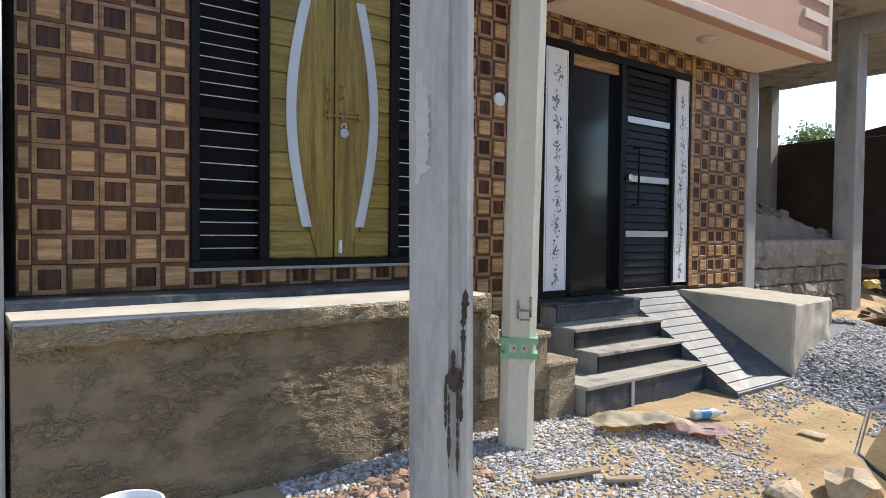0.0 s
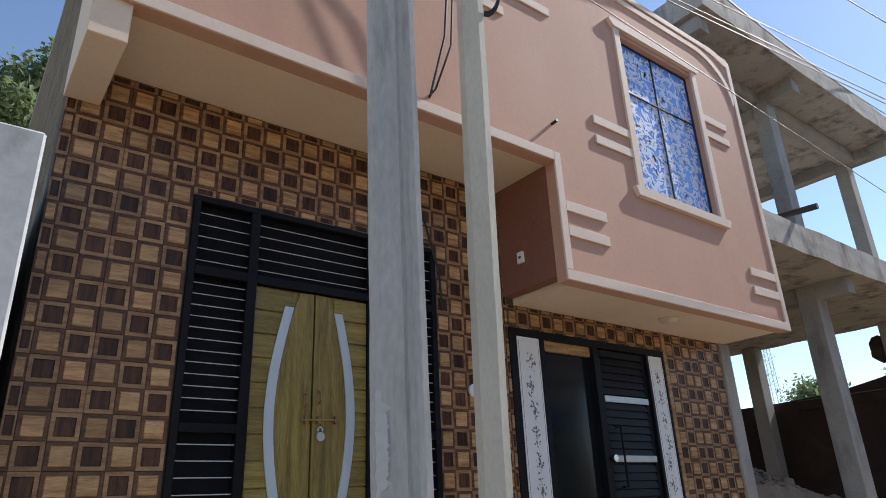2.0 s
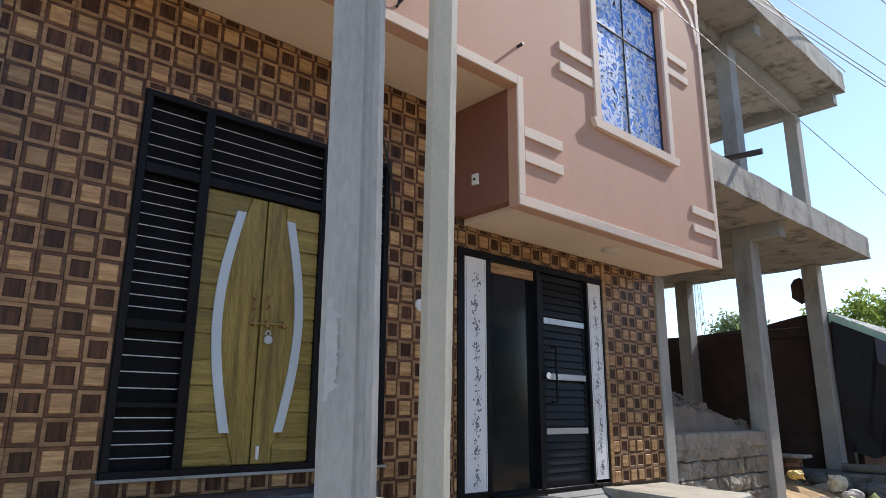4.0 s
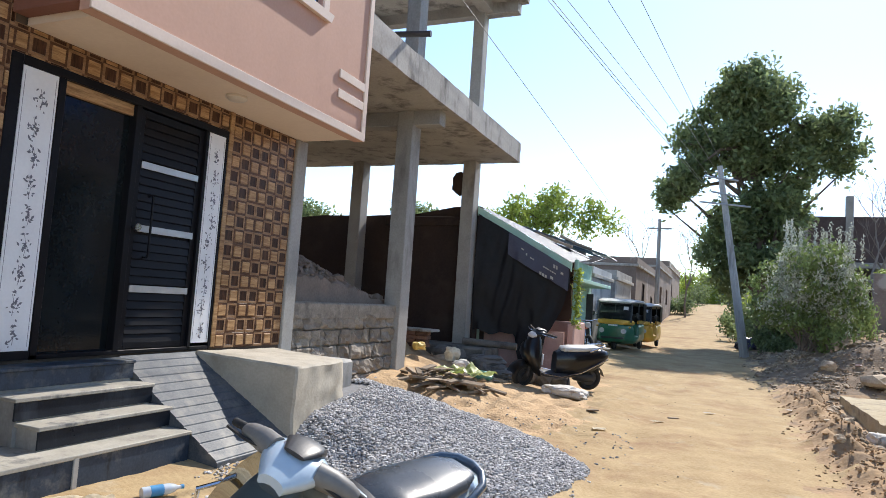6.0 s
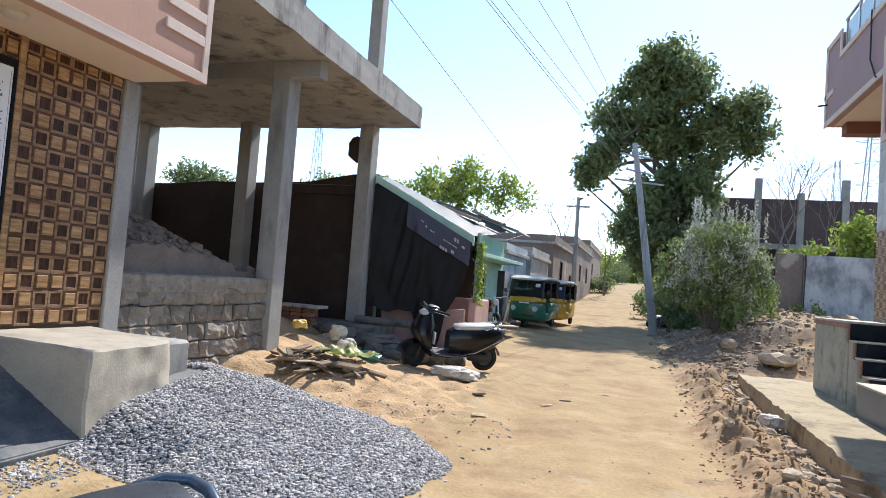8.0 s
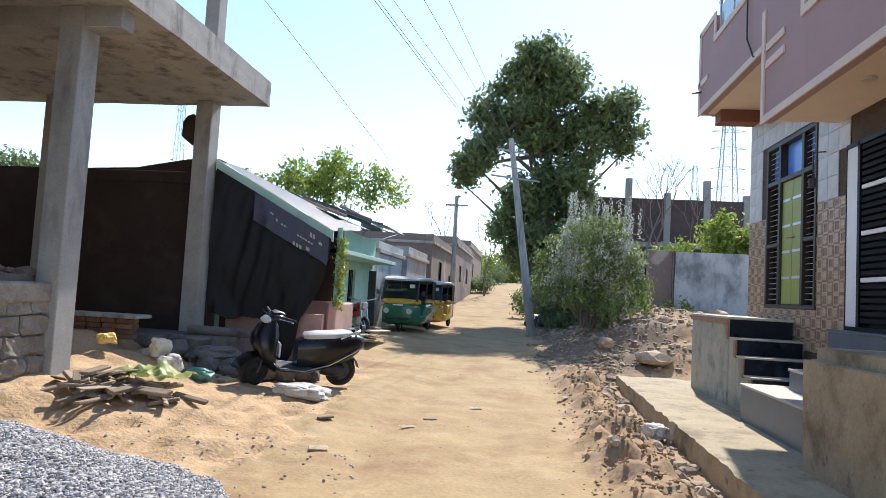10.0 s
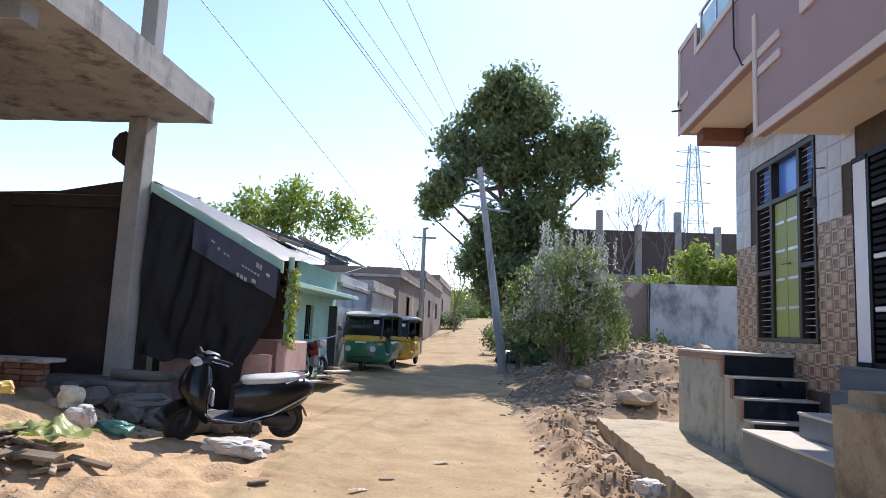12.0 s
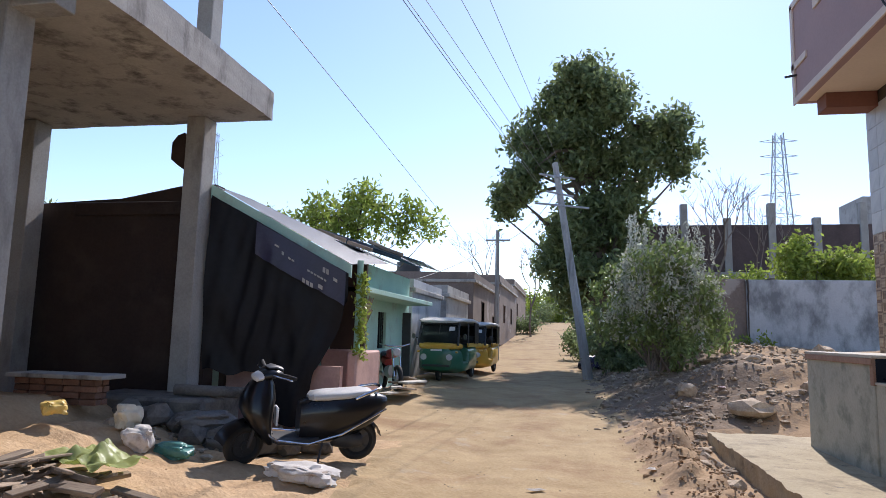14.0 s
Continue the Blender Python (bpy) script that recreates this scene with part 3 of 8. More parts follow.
poly(bm, [(y + 0.0, z) for y, z in arc] + [(4.4, 7.17), (4.4, 7.10)] + [(y - 0.05, z - 0.07) for y, z in arc[::-1]], BX, BX + 0.02)
part("arch_trim", bm, M_TRIM, house, smooth=False)
part("top_band", trim_band([(0.30, 7.30, 7.22, 7.30)]), M_TRIM, house)
for y0, y1, z0 in ((4.165, 4.72, 4.10), (4.165, 4.72, 3.86), (4.73, 5.33, 5.20), (4.73, 5.33, 4.97), (6.90, 7.40, 5.98), (6.90, 7.40, 5.76), (7.22, 7.775, 4.03), (7.22, 7.775, 3.80),
                   (3.05, 3.60, 5.98), (3.72, 4.25, 6.28)):
    part("rib", trim_band([(y0, y1, z0, z0 + 0.10)]), M_TRIM, house)
# upper window
y0, y1, z0, z1 = WIN
upwin = part("window", boxes([(BX - 0.10, BX - 0.06, a, b, c, d) for a, b, c, d in ((y0, y1, z0, z0 + 0.012), (y0, y1, z1 - 0.012, z1), (y0, y0 + 0.012, z0, z1), (y1 - 0.012, y1, z0, z1),
             (y0 + 0.665, y0 + 0.677, z0, z1), (y0, y1, 5.905, 5.915))]), M_DARKPLASTIC, house, "window with blue leaf-patterned film")
for a, b, c, d in ((y0 + .012, y0 + .665, z0 + .012, 5.905), (y0 + .677, y1 - .012, z0 + .012, 5.905), (y0 + .012, y0 + .665, 5.915, z1 - .012), (y0 + .677, y1 - .012, 5.915, z1 - .012)):
    pane = part("pane", boxes([(BX - 0.085, BX - 0.08, a, b, c, d)]), M_BLUEGLASS, upwin, smooth=False)
bm = bmesh.new()
rng = random.Random(5)
for i in range(900):
    y, z, a = rng.uniform(y0 + .05, y1 - .05), rng.uniform(z0 + .05, z1 - .05), rng.uniform(0, 6.28)
    pts = []
    for s, w in ((-1, 0), (-0.4, 0.55), (0.3, 0.5), (1, 0), (0.3, -0.1), (-0.4, -0.05)):
        u, v = s * 0.06, w * 0.055
        pts.append((min(max(y + u * math.cos(a) - v * math.sin(a), y0 + .032), y1 - .032), min(max(z + u * math.sin(a) + v * math.cos(a), z0 + .032), z1 - .032)))
    bm.faces.new([bm.verts.new((BX - 0.078 + 0.0015 * (i % 7) / 7, *p)) for p in pts])
part("leaf_pattern", bm, M_FROST, upwin, "frosted leaf pattern", smooth=False)
bm = bmesh.new()
box(bm, BX, BX + 0.03, y0 - 0.10, y0, z0, z1 + 0.12, 0.004)
box(bm, BX, BX + 0.03, y1, y1 + 0.10, z0, z1 + 0.12, 0.004)
poly(bm, [(y0 - 0.17, z0 - 0.02), (y0 - 0.13, z0 - 0.10), (y1 + 0.13, z0 - 0.10), (y1 + 0.17, z0 - 0.02), (y1 + 0.17, z0), (y0 - 0.17, z0)], BX, BX + 0.05)
poly(bm, [(y0 - 0.17, z1 + 0.12), (y0 - 0.11, z1 + 0.06), (y1 + 0.11, z1 + 0.06), (y1 + 0.17, z1 + 0.12), (y1 + 0.17, z1 + 0.16), (y0 - 0.17, z1 + 0.16)], BX, BX + 0.05)
part("surround", bm, M_TRIM, upwin, "cream moulded surround", smooth=False)
bm = bmesh.new()
tube(bm, [(BX - 0.01, 4.12, 4.98), (BX + 0.07, 4.12, 4.985)], 0.016)
part("drain_pipe", bm, M_DARKPLASTIC, house)
bm = bmesh.new()
cyl(bm, (-3.3, 6.0, 3.43), 0.105, 0.03, n=28)
loft(bm, [(3.415, -3.3, 6.0, 0.095, 0.095), (3.395, -3.3, 6.0, 0.075, 0.075), (3.385, -3.3, 6.0, 0.03, 0.03)], 24, 2.0, "z")
solid("ceiling_light", bm, M_LAMP, "round cream ceiling lamp under the jutting floor", "ceiling light")
sw = thing("wall_socket", "white wall socket box on the brown return wall", "socket", (-3.46, 4.075, 3.80))
part("box", boxes([(-3.50, -3.42, 4.055, 4.08, 3.745, 3.855)], 0.004), M_WHITE, sw)
part("outlet", boxes([(-3.475, -3.445, 4.05, 4.055, 3.79, 3.81)]), M_DARKPLASTIC, sw)

# plinth, ledge and stepped end wall
bm = boxes([(-3.98, -3.02, 0.24, 2.84, -0.1, 1.04), (-3.98, -3.02, 2.84, 3.74, -0.1, 0.50)])
for ya, yb, zb in ((0.24, 2.845, 1.04), (2.84, 3.74, 0.50)):
    ny, nz = int((yb - ya) / 0.018), int((zb + 0.1) / 0.018)
    rows = []
    for i in range(ny + 1):
        y = ya + (yb - ya) * i / ny
        row = []
        for j in range(nz + 1):
            z = -0.1 + (zb + 0.1) * j / nz
            coarse = step(-0.1, 0.35, bumpy(y, z, 1.1, 7)) * step(1.0, 0.7, z)
            x = -2.99 + 0.010 * bumpy(y, z, 3.5) + (0.35 + coarse) * (0.014 * max(bumpy(y + 0.5 * z, z * 1.8, 8, 2), -0.05) + 0.013 * bumpy(y * 1.5, z * 2.5, 16, 5))
            row.append(bm.verts.new((x, y, z)))
        rows.append(row)
    for a, b in zip(rows, rows[1:]):
        for j in range(nz):
            bm.faces.new((a[j], b[j], b[j + 1], a[j + 1]))
plinth = solid("plinth_wall", bm, M_PLASTER, "rough grey-brown plastered plinth below the tiled front", "wall", "structure")
bm = bmesh.new()
NL = 90
top, bot, back = [], [], []
for i in range(NL + 1):
    y = 0.25 + 2.62 * i / NL
    w = 0.010 * bumpy(y, 0, 6) + 0.006 * bumpy(y, 0, 19)
    top.append((bm.verts.new((-2.965 + w, y, 1.115 + 0.004 * bumpy(y, 2, 5))), bm.verts.new((-2.945 + 1.5 * w, y, 1.095)), bm.verts.new((-2.955 - w, y, 1.02 + 0.012 * bumpy(y, 5, 7)))))
    back.append((bm.verts.new((-3.42, y, 1.118)), bm.verts.new((-3.2, y, 1.01))))
for i in range(NL):
    for a, b, c, d in ((back[i][0], top[i][0], top[i + 1][0], back[i + 1][0]), (top[i][0], top[i][1], top[i + 1][1], top[i + 1][0]),
                       (top[i][1], top[i][2], top[i + 1][2], top[i + 1][1]), (top[i][2], back[i][1], back[i + 1][1], top[i + 1][2])):
        bm.faces.new((a, b, c, d))
for i in (0, NL):
    bm.faces.new((back[i][0], top[i][0], top[i][1], top[i][2], back[i][1]))
ledge = solid("ledge_edge", bm, M_CREAM_CONC, "pale crumbly cement ledge along the plinth", "ledge", "structure", smooth=False)
bm = bmesh.new()
rows = []
for i in range(200):
    y = 0.25 + 2.62 * i / 199
    low = 1.0 + 0.016 * bumpy(y, 5, 5) + 0.008 * bumpy(y, 5, 17)
    rows.append([bm.verts.new((-2.936 + 0.012 * bumpy(y, 0, 6) + 0.012 * max(bumpy(y * 14, j * 0.9, 1, 3), -0.2) - (0.012 if j in (0, 6) else 0), y, low + (1.104 - low) * j / 6)) for j in range(7)])
for a, b in zip(rows, rows[1:]):
    for j in range(6):
        bm.faces.new((a[j], b[j], b[j + 1], a[j + 1]))
part("troweled_lip", bm, M_CAP, ledge, "brown trowelled cement lip")
solid("ledge_slab", boxes([(-3.75, -3.40, 0.25, 3.0, 1.04, 1.155)], 0.004), M_GRANITE_DUSTY, "dusty blue-grey granite strip on the ledge", "ledge", "structure")
solid("stepped_wall", boxes([(-3.22, -2.96, 2.84, 2.98, 0.4, 0.96), (-3.22, -2.96, 2.98, 3.45, 0.4, 0.79), (-3.22, -2.95, 3.45, 3.74, 0.1, 0.57),
                             (-3.22, -2.94, 2.835, 2.895, 0.955, 1.115), (-3.23, -2.93, 2.90, 3.46, 0.77, 0.815), (-3.23, -2.93, 3.42, 3.75, 0.55, 0.59)], 0.012),
      M_CAP, "broken cement steps at the end of the plinth", "wall", "structure")
solid("stair_side_fill", boxes([(-3.75, -3.22, 2.98, 4.15, 0.05, 0.36)], 0.01), M_GRANITE_DUSTY, "grey cement fill beside the stairs", "wall", "structure")

# front stairs
stairs = thing("front_stairs", "four-step stairs with black granite risers and dusty grey treads", "stairs", (-3.2, 4.75, 0.15), kind="structure")
for z, x, ya, yb, riser in ((0.905, -3.53, 4.15, 5.32, M_GRANITE_DUSTY), (0.725, -3.31, 4.13, 5.34, M_GRANITE), (0.557, -3.09, 4.16, 5.34, M_GRANITE), (0.392, -2.85, 3.74, 5.33, M_GRANITE_DUSTY)):
    st = part("step", boxes([(-3.74, x - 0.018, ya + 0.02, yb - 0.02, 0.0, z - 0.028)]), M_CONC, stairs, smooth=False)
    part("tread", boxes([(-3.74, x + 0.012, ya, yb, z - 0.028, z)], 0.005), M_GRANITE_DUSTY if z > 0.9 else M_TREAD, st)
    part("riser", boxes([(x - 0.017, x - 0.002, ya + 0.01, yb - 0.01, z - (0.155 if z > 0.4 else 0.36), z - 0.03)], 0.002), riser, st)
part("joint_post", boxes([(-2.852, -2.837, 4.26, 4.30, 0.05, 0.375)], 0.004), M_CONC, stairs)
# ribbed ramp
ramp = thing("ribbed_ramp", "ribbed stone ramp beside the stairs, glossy and dusty", "ramp", (-3.1, 5.8, 0.2), kind="structure")
bm = bmesh.new()
prof = []
K = 13
for i in range(K):
    for s, h in ((0.0, 0.0), (0.84, 0.004), (0.88, -0.004), (0.97, -0.004)):
        t = (i + s) / K
        prof.append((-3.745 + 1.19 * t, 0.915 - 0.735 * t + h))
poly_y(bm, [(-3.745, 0.0)] + prof + [(-2.555, 0.17), (-2.555, 0.0)], 5.33, 6.34)
part("ramp_surface", bm, M_RAMP, ramp, smooth=False)
# cement platform at the far side of the ramp
plat = thing("cement_platform", "wedge-shaped raw cement platform with chipped edges", "platform", (-3.1, 7.0, 0.1), kind="structure")
bm = bmesh.new()
vs = [(-3.74, 6.22, 0.0), (-2.565, 6.33, 0.0), (-2.69, 7.42, 0.0), (-3.74, 7.50, 0.0), (-3.74, 6.22, 0.925), (-2.565, 6.33, 0.87), (-2.69, 7.42, 0.86), (-3.74, 7.50, 0.90)]
vv = [bm.verts.new(v) for v in vs]
for f in ((0, 1, 2, 3), (4, 5, 6, 7), (0, 1, 5, 4), (1, 2, 6, 5), (2, 3, 7, 6), (3, 0, 4, 7)):
    bm.faces.new([vv[i] for i in f])
bmesh.ops.bevel(bm, geom=list(bm.edges), offset=0.02, segments=1, affect="EDGES")
bmesh.ops.subdivide_edges(bm, edges=[e for e in bm.edges if e.calc_length() > 0.25], cuts=14, use_grid_fill=True)
for v in bm.verts:
    k = 0.6 + 1.2 * step(6.7, 7.2, v.co.y) * step(-3.0, -2.7, v.co.x)
    v.co += k * 0.022 * Vector((bumpy(v.co.y, v.co.z, 6, 1), bumpy(v.co.x, v.co.z, 6, 2), 0.6 * bumpy(v.co.x, v.co.y, 5, 3)))
part("block", bm, M_PLATFORM, plat)
part("end_block", boxes([(-3.74, -2.86, 7.46, 7.90, 0.0, 0.825)], 0.03), M_CONC, plat)

# ---- doors ----
M_BRUSHED = mat("brushed_strip_steel", (0.50, 0.58, 0.66), (0.62, 0.70, 0.77), 6, 0.35, 0.05, 60, metal=0.25, stretch=(1, 1, 0.1))
door1 = thing("door_1", "olive varnished double door with curved steel strips in a black grille frame, padlocked", "door", (FX, 2.2, 1.28), kind="structure")
fr = []
for a, b, c, d in ((1.20, 3.29, 1.28, 1.325), (1.20, 3.29, 3.775, 3.82), (1.20, 1.25, 1.325, 3.775), (3.24, 3.29, 1.325, 3.775), (1.62, 1.69, 1.325, 3.775), (2.61, 2.68, 1.325, 3.775),
                   (1.25, 1.62, 3.235, 3.30), (1.69, 2.61, 3.235, 3.30), (2.68, 3.24, 3.235, 3.30), (1.25, 1.62, 2.19, 2.25), (2.68, 3.24, 2.19, 2.25), (1.25, 1.62, 1.70, 1.735), (2.68, 3.24, 1.70, 1.735)):
    fr.append((FX - 0.09, FX + 0.012, a, b, c, d))
part("frame", boxes(fr, 0.004), M_BLACK, door1, "black painted steel frame")
part("sill", boxes([(FX - 0.10, FX + 0.035, 1.18, 3.31, 1.262, 1.282)], 0.003), M_CONC, door1)
for ya, yb in ((1.25, 1.62), (2.68, 3.24)):
    part("dark_pane", boxes([(FX - 0.075, FX - 0.07, ya, yb, 1.325, 3.235)]), M_MATTE, door1, smooth=False)
part("dark_pane", boxes([(FX - 0.075, FX - 0.07, 1.25, 3.24, 3.30, 3.775)]), M_MATTE, door1, smooth=False)


def bar(y0, y1, z):
    bm = bmesh.new()
    tube(bm, [(FX - 0.02, y0, z), (FX - 0.02, y1, z)], 0.0038, 8)
    return bm


for ya, yb in ((1.25, 1.62), (2.68, 3.24)):
    for za, zb, k in ((1.36, 1.68, 4), (1.77, 2.17, 4), (2.29, 3.22, 12)):
        for i in range(k):
            part("grille_bar", bar(ya, yb, za + (zb - za) * (i + 0.5) / k), M_BAR, door1)
for ya, yb in ((1.25, 1.62), (1.69, 2.61), (2.68, 3.24)):
    for i in range(5):
        part("grille_bar", bar(ya, yb, 3.345 + 0.088 * i), M_BAR, door1)


def strip_edge(u):
    """Bow of a steel strip: distance outward at height share u."""
    return math.sin(math.pi * min(max(u, 0), 1)) ** 0.9 * 0.115


for side, hinge, meet in ((-1, 1.69, 2.155), (1, 2.61, 2.165)):
    leaf = part("leaf", boxes([(FX - 0.06, FX - 0.03, min(hinge, meet) + 0.003, max(hinge, meet) - 0.003, 1.328, 3.232)], 0.003), M_DOORWOOD, door1)
    zs = np.linspace(1.335, 3.225, 12)
    for i in range(11):
        z = (zs[i] + zs[i + 1]) / 2
        u = (z - 1.33) / 1.9
        inner = 2.16 + side * (0.14 + 0.17 * math.sin(math.pi * min(max(u, 0), 1)))
        part("plank", boxes([(FX - 0.032, FX - 0.018, min(hinge, inner), max(hinge, inner), zs[i] + 0.004, zs[i + 1] - 0.004)], 0.003), M_DOORPLANK, leaf)
    bm = bmesh.new()
    n = 20
    out = []
    for i in range(n + 1):
        u = i / n
        out.append((2.16 + side * (0.12 + 0.20 * math.sin(math.pi * u)), 1.34 + 1.88 * u))
    poly(bm, [(meet - side * -0.002, 1.335)] + out + [(meet - side * -0.002, 3.225)], FX - 0.03, FX - 0.012)
    part("inner_board", bm, M_DOORWOOD, leaf, smooth=False)
    bm = bmesh.new()
    out, inn = [], []
    for i in range(n + 1):
        u = i / n
        base = 2.155 + side * (0.20 + 0.115 * math.sin(math.pi * u))
        out.append((base + side * 0.035, 1.54 + 1.56 * u))
        inn.append((base - side * 0.035, 1.54 + 1.56 * u))
    poly(bm, out + inn[::-1], FX - 0.012, FX - 0.002)
    part("steel_strip", bm, M_BRUSHED, leaf, "bowed brushed steel strip", smooth=False)
bm = bmesh.new()
tube(bm, [(FX + 0.005, 2.07, 2.295), (FX + 0.005, 2.37, 2.305)], 0.008, 8)
box(bm, FX - 0.012, FX + 0.012, 2.10, 2.125, 2.275, 2.325, 0.002)
box(bm, FX - 0.012, FX + 0.012, 2.20, 2.225, 2.275, 2.325, 0.002)
box(bm, FX - 0.012, FX + 0.012, 2.335, 2.36, 2.28, 2.33, 0.002)
part("slide_bolt", bm, M_BRASS, door1, "aged brass slide bolt")
for y, z in ((2.105, 2.43), (2.21, 2.46)):
    bm = boxes([(FX - 0.012, FX - 0.004, y - 0.012, y + 0.012, z - 0.06, z + 0.06)], 0.002)
    tube(bm, [(FX - 0.005, y, z + 0.045), (FX + 0.03, y, z + 0.03), (FX + 0.03, y, z - 0.03), (FX - 0.005, y, z - 0.045)], 0.006, 8)
    part("pull_handle", bm, M_BRASS, door1)
bm = bmesh.new()
tube(bm, [(FX + 0.008, 2.222 + 0.018 * math.cos(a), 2.222 + 0.03 * math.sin(a)) for a in np.linspace(0, math.pi, 9)], 0.005, 8)
cyl(bm, (FX + 0.008, 2.222, 2.185), 0.032, 0.022, "x", 20)
solid("padlock", bm, M_STEEL, "round steel padlock hanging on the slide bolt", "padlock")
bm = boxes([(FX - 0.012, FX + 0.01, 2.195, 2.215, 1.36, 1.45)], 0.003)
part("floor_bolt", bm, M_WHITE, door1)

door2 = thing("door_2", "black louvred steel door half open beside printed white side panels", "door", (FX, 5.3, 0.93), kind="structure")
part("frame", boxes([(FX - 0.10, FX + 0.012, a, b, c, d) for a, b, c, d in ((4.11, 4.20, 0.93, 3.22), (4.20, 6.44, 3.15, 3.22), (4.50, 4.56, 0.93, 3.15), (6.12, 6.16, 0.93, 3.15), (6.41, 6.44, 0.93, 3.15),
                                                                      (5.25, 5.31, 0.95, 3.15), (4.20, 4.50, 0.93, 0.995), (4.50, 6.41, 0.93, 0.965))], 0.004), M_BLACK, door2, "black steel frame")
for ya, yb in ((4.205, 4.495), (6.165, 6.405)):
    pn = part("side_panel", boxes([(FX - 0.05, FX + 0.006, ya, yb, 0.998, 3.145)], 0.003), M_WHITE, door2, "white panel printed with grey sprigs")
    bm = bmesh.new()
    rng = random.Random(int(ya * 10))
    for i in range(9):
        z = 1.12 + i * 0.225
        y = (ya + yb) / 2 + rng.uniform(-0.02, 0.02)
        for j in range(22):
            a, r = rng.uniform(0, 6.28), rng.uniform(0.0, 0.085)
            yy, zz, q = y + 0.7 * r * math.cos(a), z + 1.3 * r * math.sin(a), rng.uniform(0.009, 0.021)
            b = rng.uniform(0, 6.28)
            bm.faces.new([bm.verts.new((FX + 0.0075 + 0.0001 * j, yy + q * math.cos(b + t) * (1 if k % 2 else 0.5), zz + q * math.sin(b + t) * (1 if k % 2 else 0.5))) for k, t in enumerate((0, 1.57, 3.14, 4.71))])
        tz = [(FX + 0.0068, y, z - 0.08), (FX + 0.0068, y + 0.012, z), (FX + 0.0068, y - 0.01, z + 0.08)]
        tube(bm, tz, 0.0016, 5)
    for yy in (ya + 0.02, yb - 0.02):
        box(bm, FX + 0.006, FX + 0.0072, yy - 0.0015, yy + 0.0015, 1.03, 3.11)
    part("sprig_print", bm, M_PRINT, pn, smooth=False)
gl = part("glass_leaf", boxes([(FX - 0.075, FX - 0.07, 4.56, 5.25, 0.965, 3.05)]), M_DARKGLASS, door2, "dark glass inner leaf", smooth=False)
part("wood_lintel", boxes([(FX - 0.09, FX - 0.03, 4.56, 5.25, 3.05, 3.15)], 0.003), M_TILE_L, door2)
leaf2 = part("louvre_leaf", boxes([(FX - 0.06, FX - 0.02, a, b, c, d) for a, b, c, d in ((5.31, 5.38, 0.97, 3.14), (6.06, 6.12, 0.97, 3.14), (5.38, 6.06, 0.97, 1.03), (5.38, 6.06, 3.07, 3.14))], 0.004), M_BLACK, door2)
part("backing", boxes([(FX - 0.058, FX - 0.05, 5.38, 6.06, 1.03, 3.07)]), M_BLACK, leaf2, smooth=False)
louvre = None
for i in range(27):
    z = 1.06 + i * 0.0755
    if any(abs(z - c) < 0.05 for c in (1.51, 2.06, 2.64)):
        continue
    bm = bmesh.new()
    box(bm, -0.006, 0.006, 5.38, 6.06, -0.036, 0.036, 0.002, m=Matrix.Translation((FX - 0.033, 0, z)) @ Matrix.Rotation(radians(-12), 4, "Y"))
    part("louvre", bm, M_BLACK, leaf2)
for z in (1.51, 2.06, 2.64):
    part("steel_band", boxes([(FX - 0.022, FX - 0.010, 5.38, 6.08, z - 0.032, z + 0.032)], 0.003), M_STEEL, leaf2)
bm = bmesh.new()
tube(bm, [(FX - 0.02, 5.50, 2.36), (FX + 0.04, 5.50, 2.36), (FX + 0.04, 5.50, 1.80), (FX - 0.02, 5.50, 1.80)], 0.011, 8)
part("pull_bar", bm, M_BLACK, leaf2)
bm = bmesh.new()
cyl(bm, (FX, 5.35, 2.06), 0.022, 0.05, "x")
cyl(bm, (FX + 0.04, 5.35, 2.06), 0.034, 0.035, "x")
part("knob", bm, M_CHROME, leaf2, "chrome knob")
bm = boxes([(FX - 0.002, FX + 0.02, 6.44, 6.50, 0.95, 3.44)], 0.004)
solid("tile_edge_trim", bm, M_TILE_L, "tan vertical trim strip beside the tiles", "trim", "structure")
bm = bmesh.new()
cyl(bm, (FX + 0.018, 3.65, 2.60), 0.055, 0.02, "x", 28)
solid("round_cover", bm, M_WHITE, "round white box cover on the tiles", "cover plate")

# ---- neighbour's compound wall and tree on the near side ----
bm = boxes([(-9.0, -3.15, -0.05, 0.22, -0.1, 3.66), (-3.15, -2.98, -0.2, 0.22, -0.1, 3.60)], 0.015)
solid("compound_wall", bm, M_WHITEWASH, "stained pale cement boundary wall", "wall", "structure")

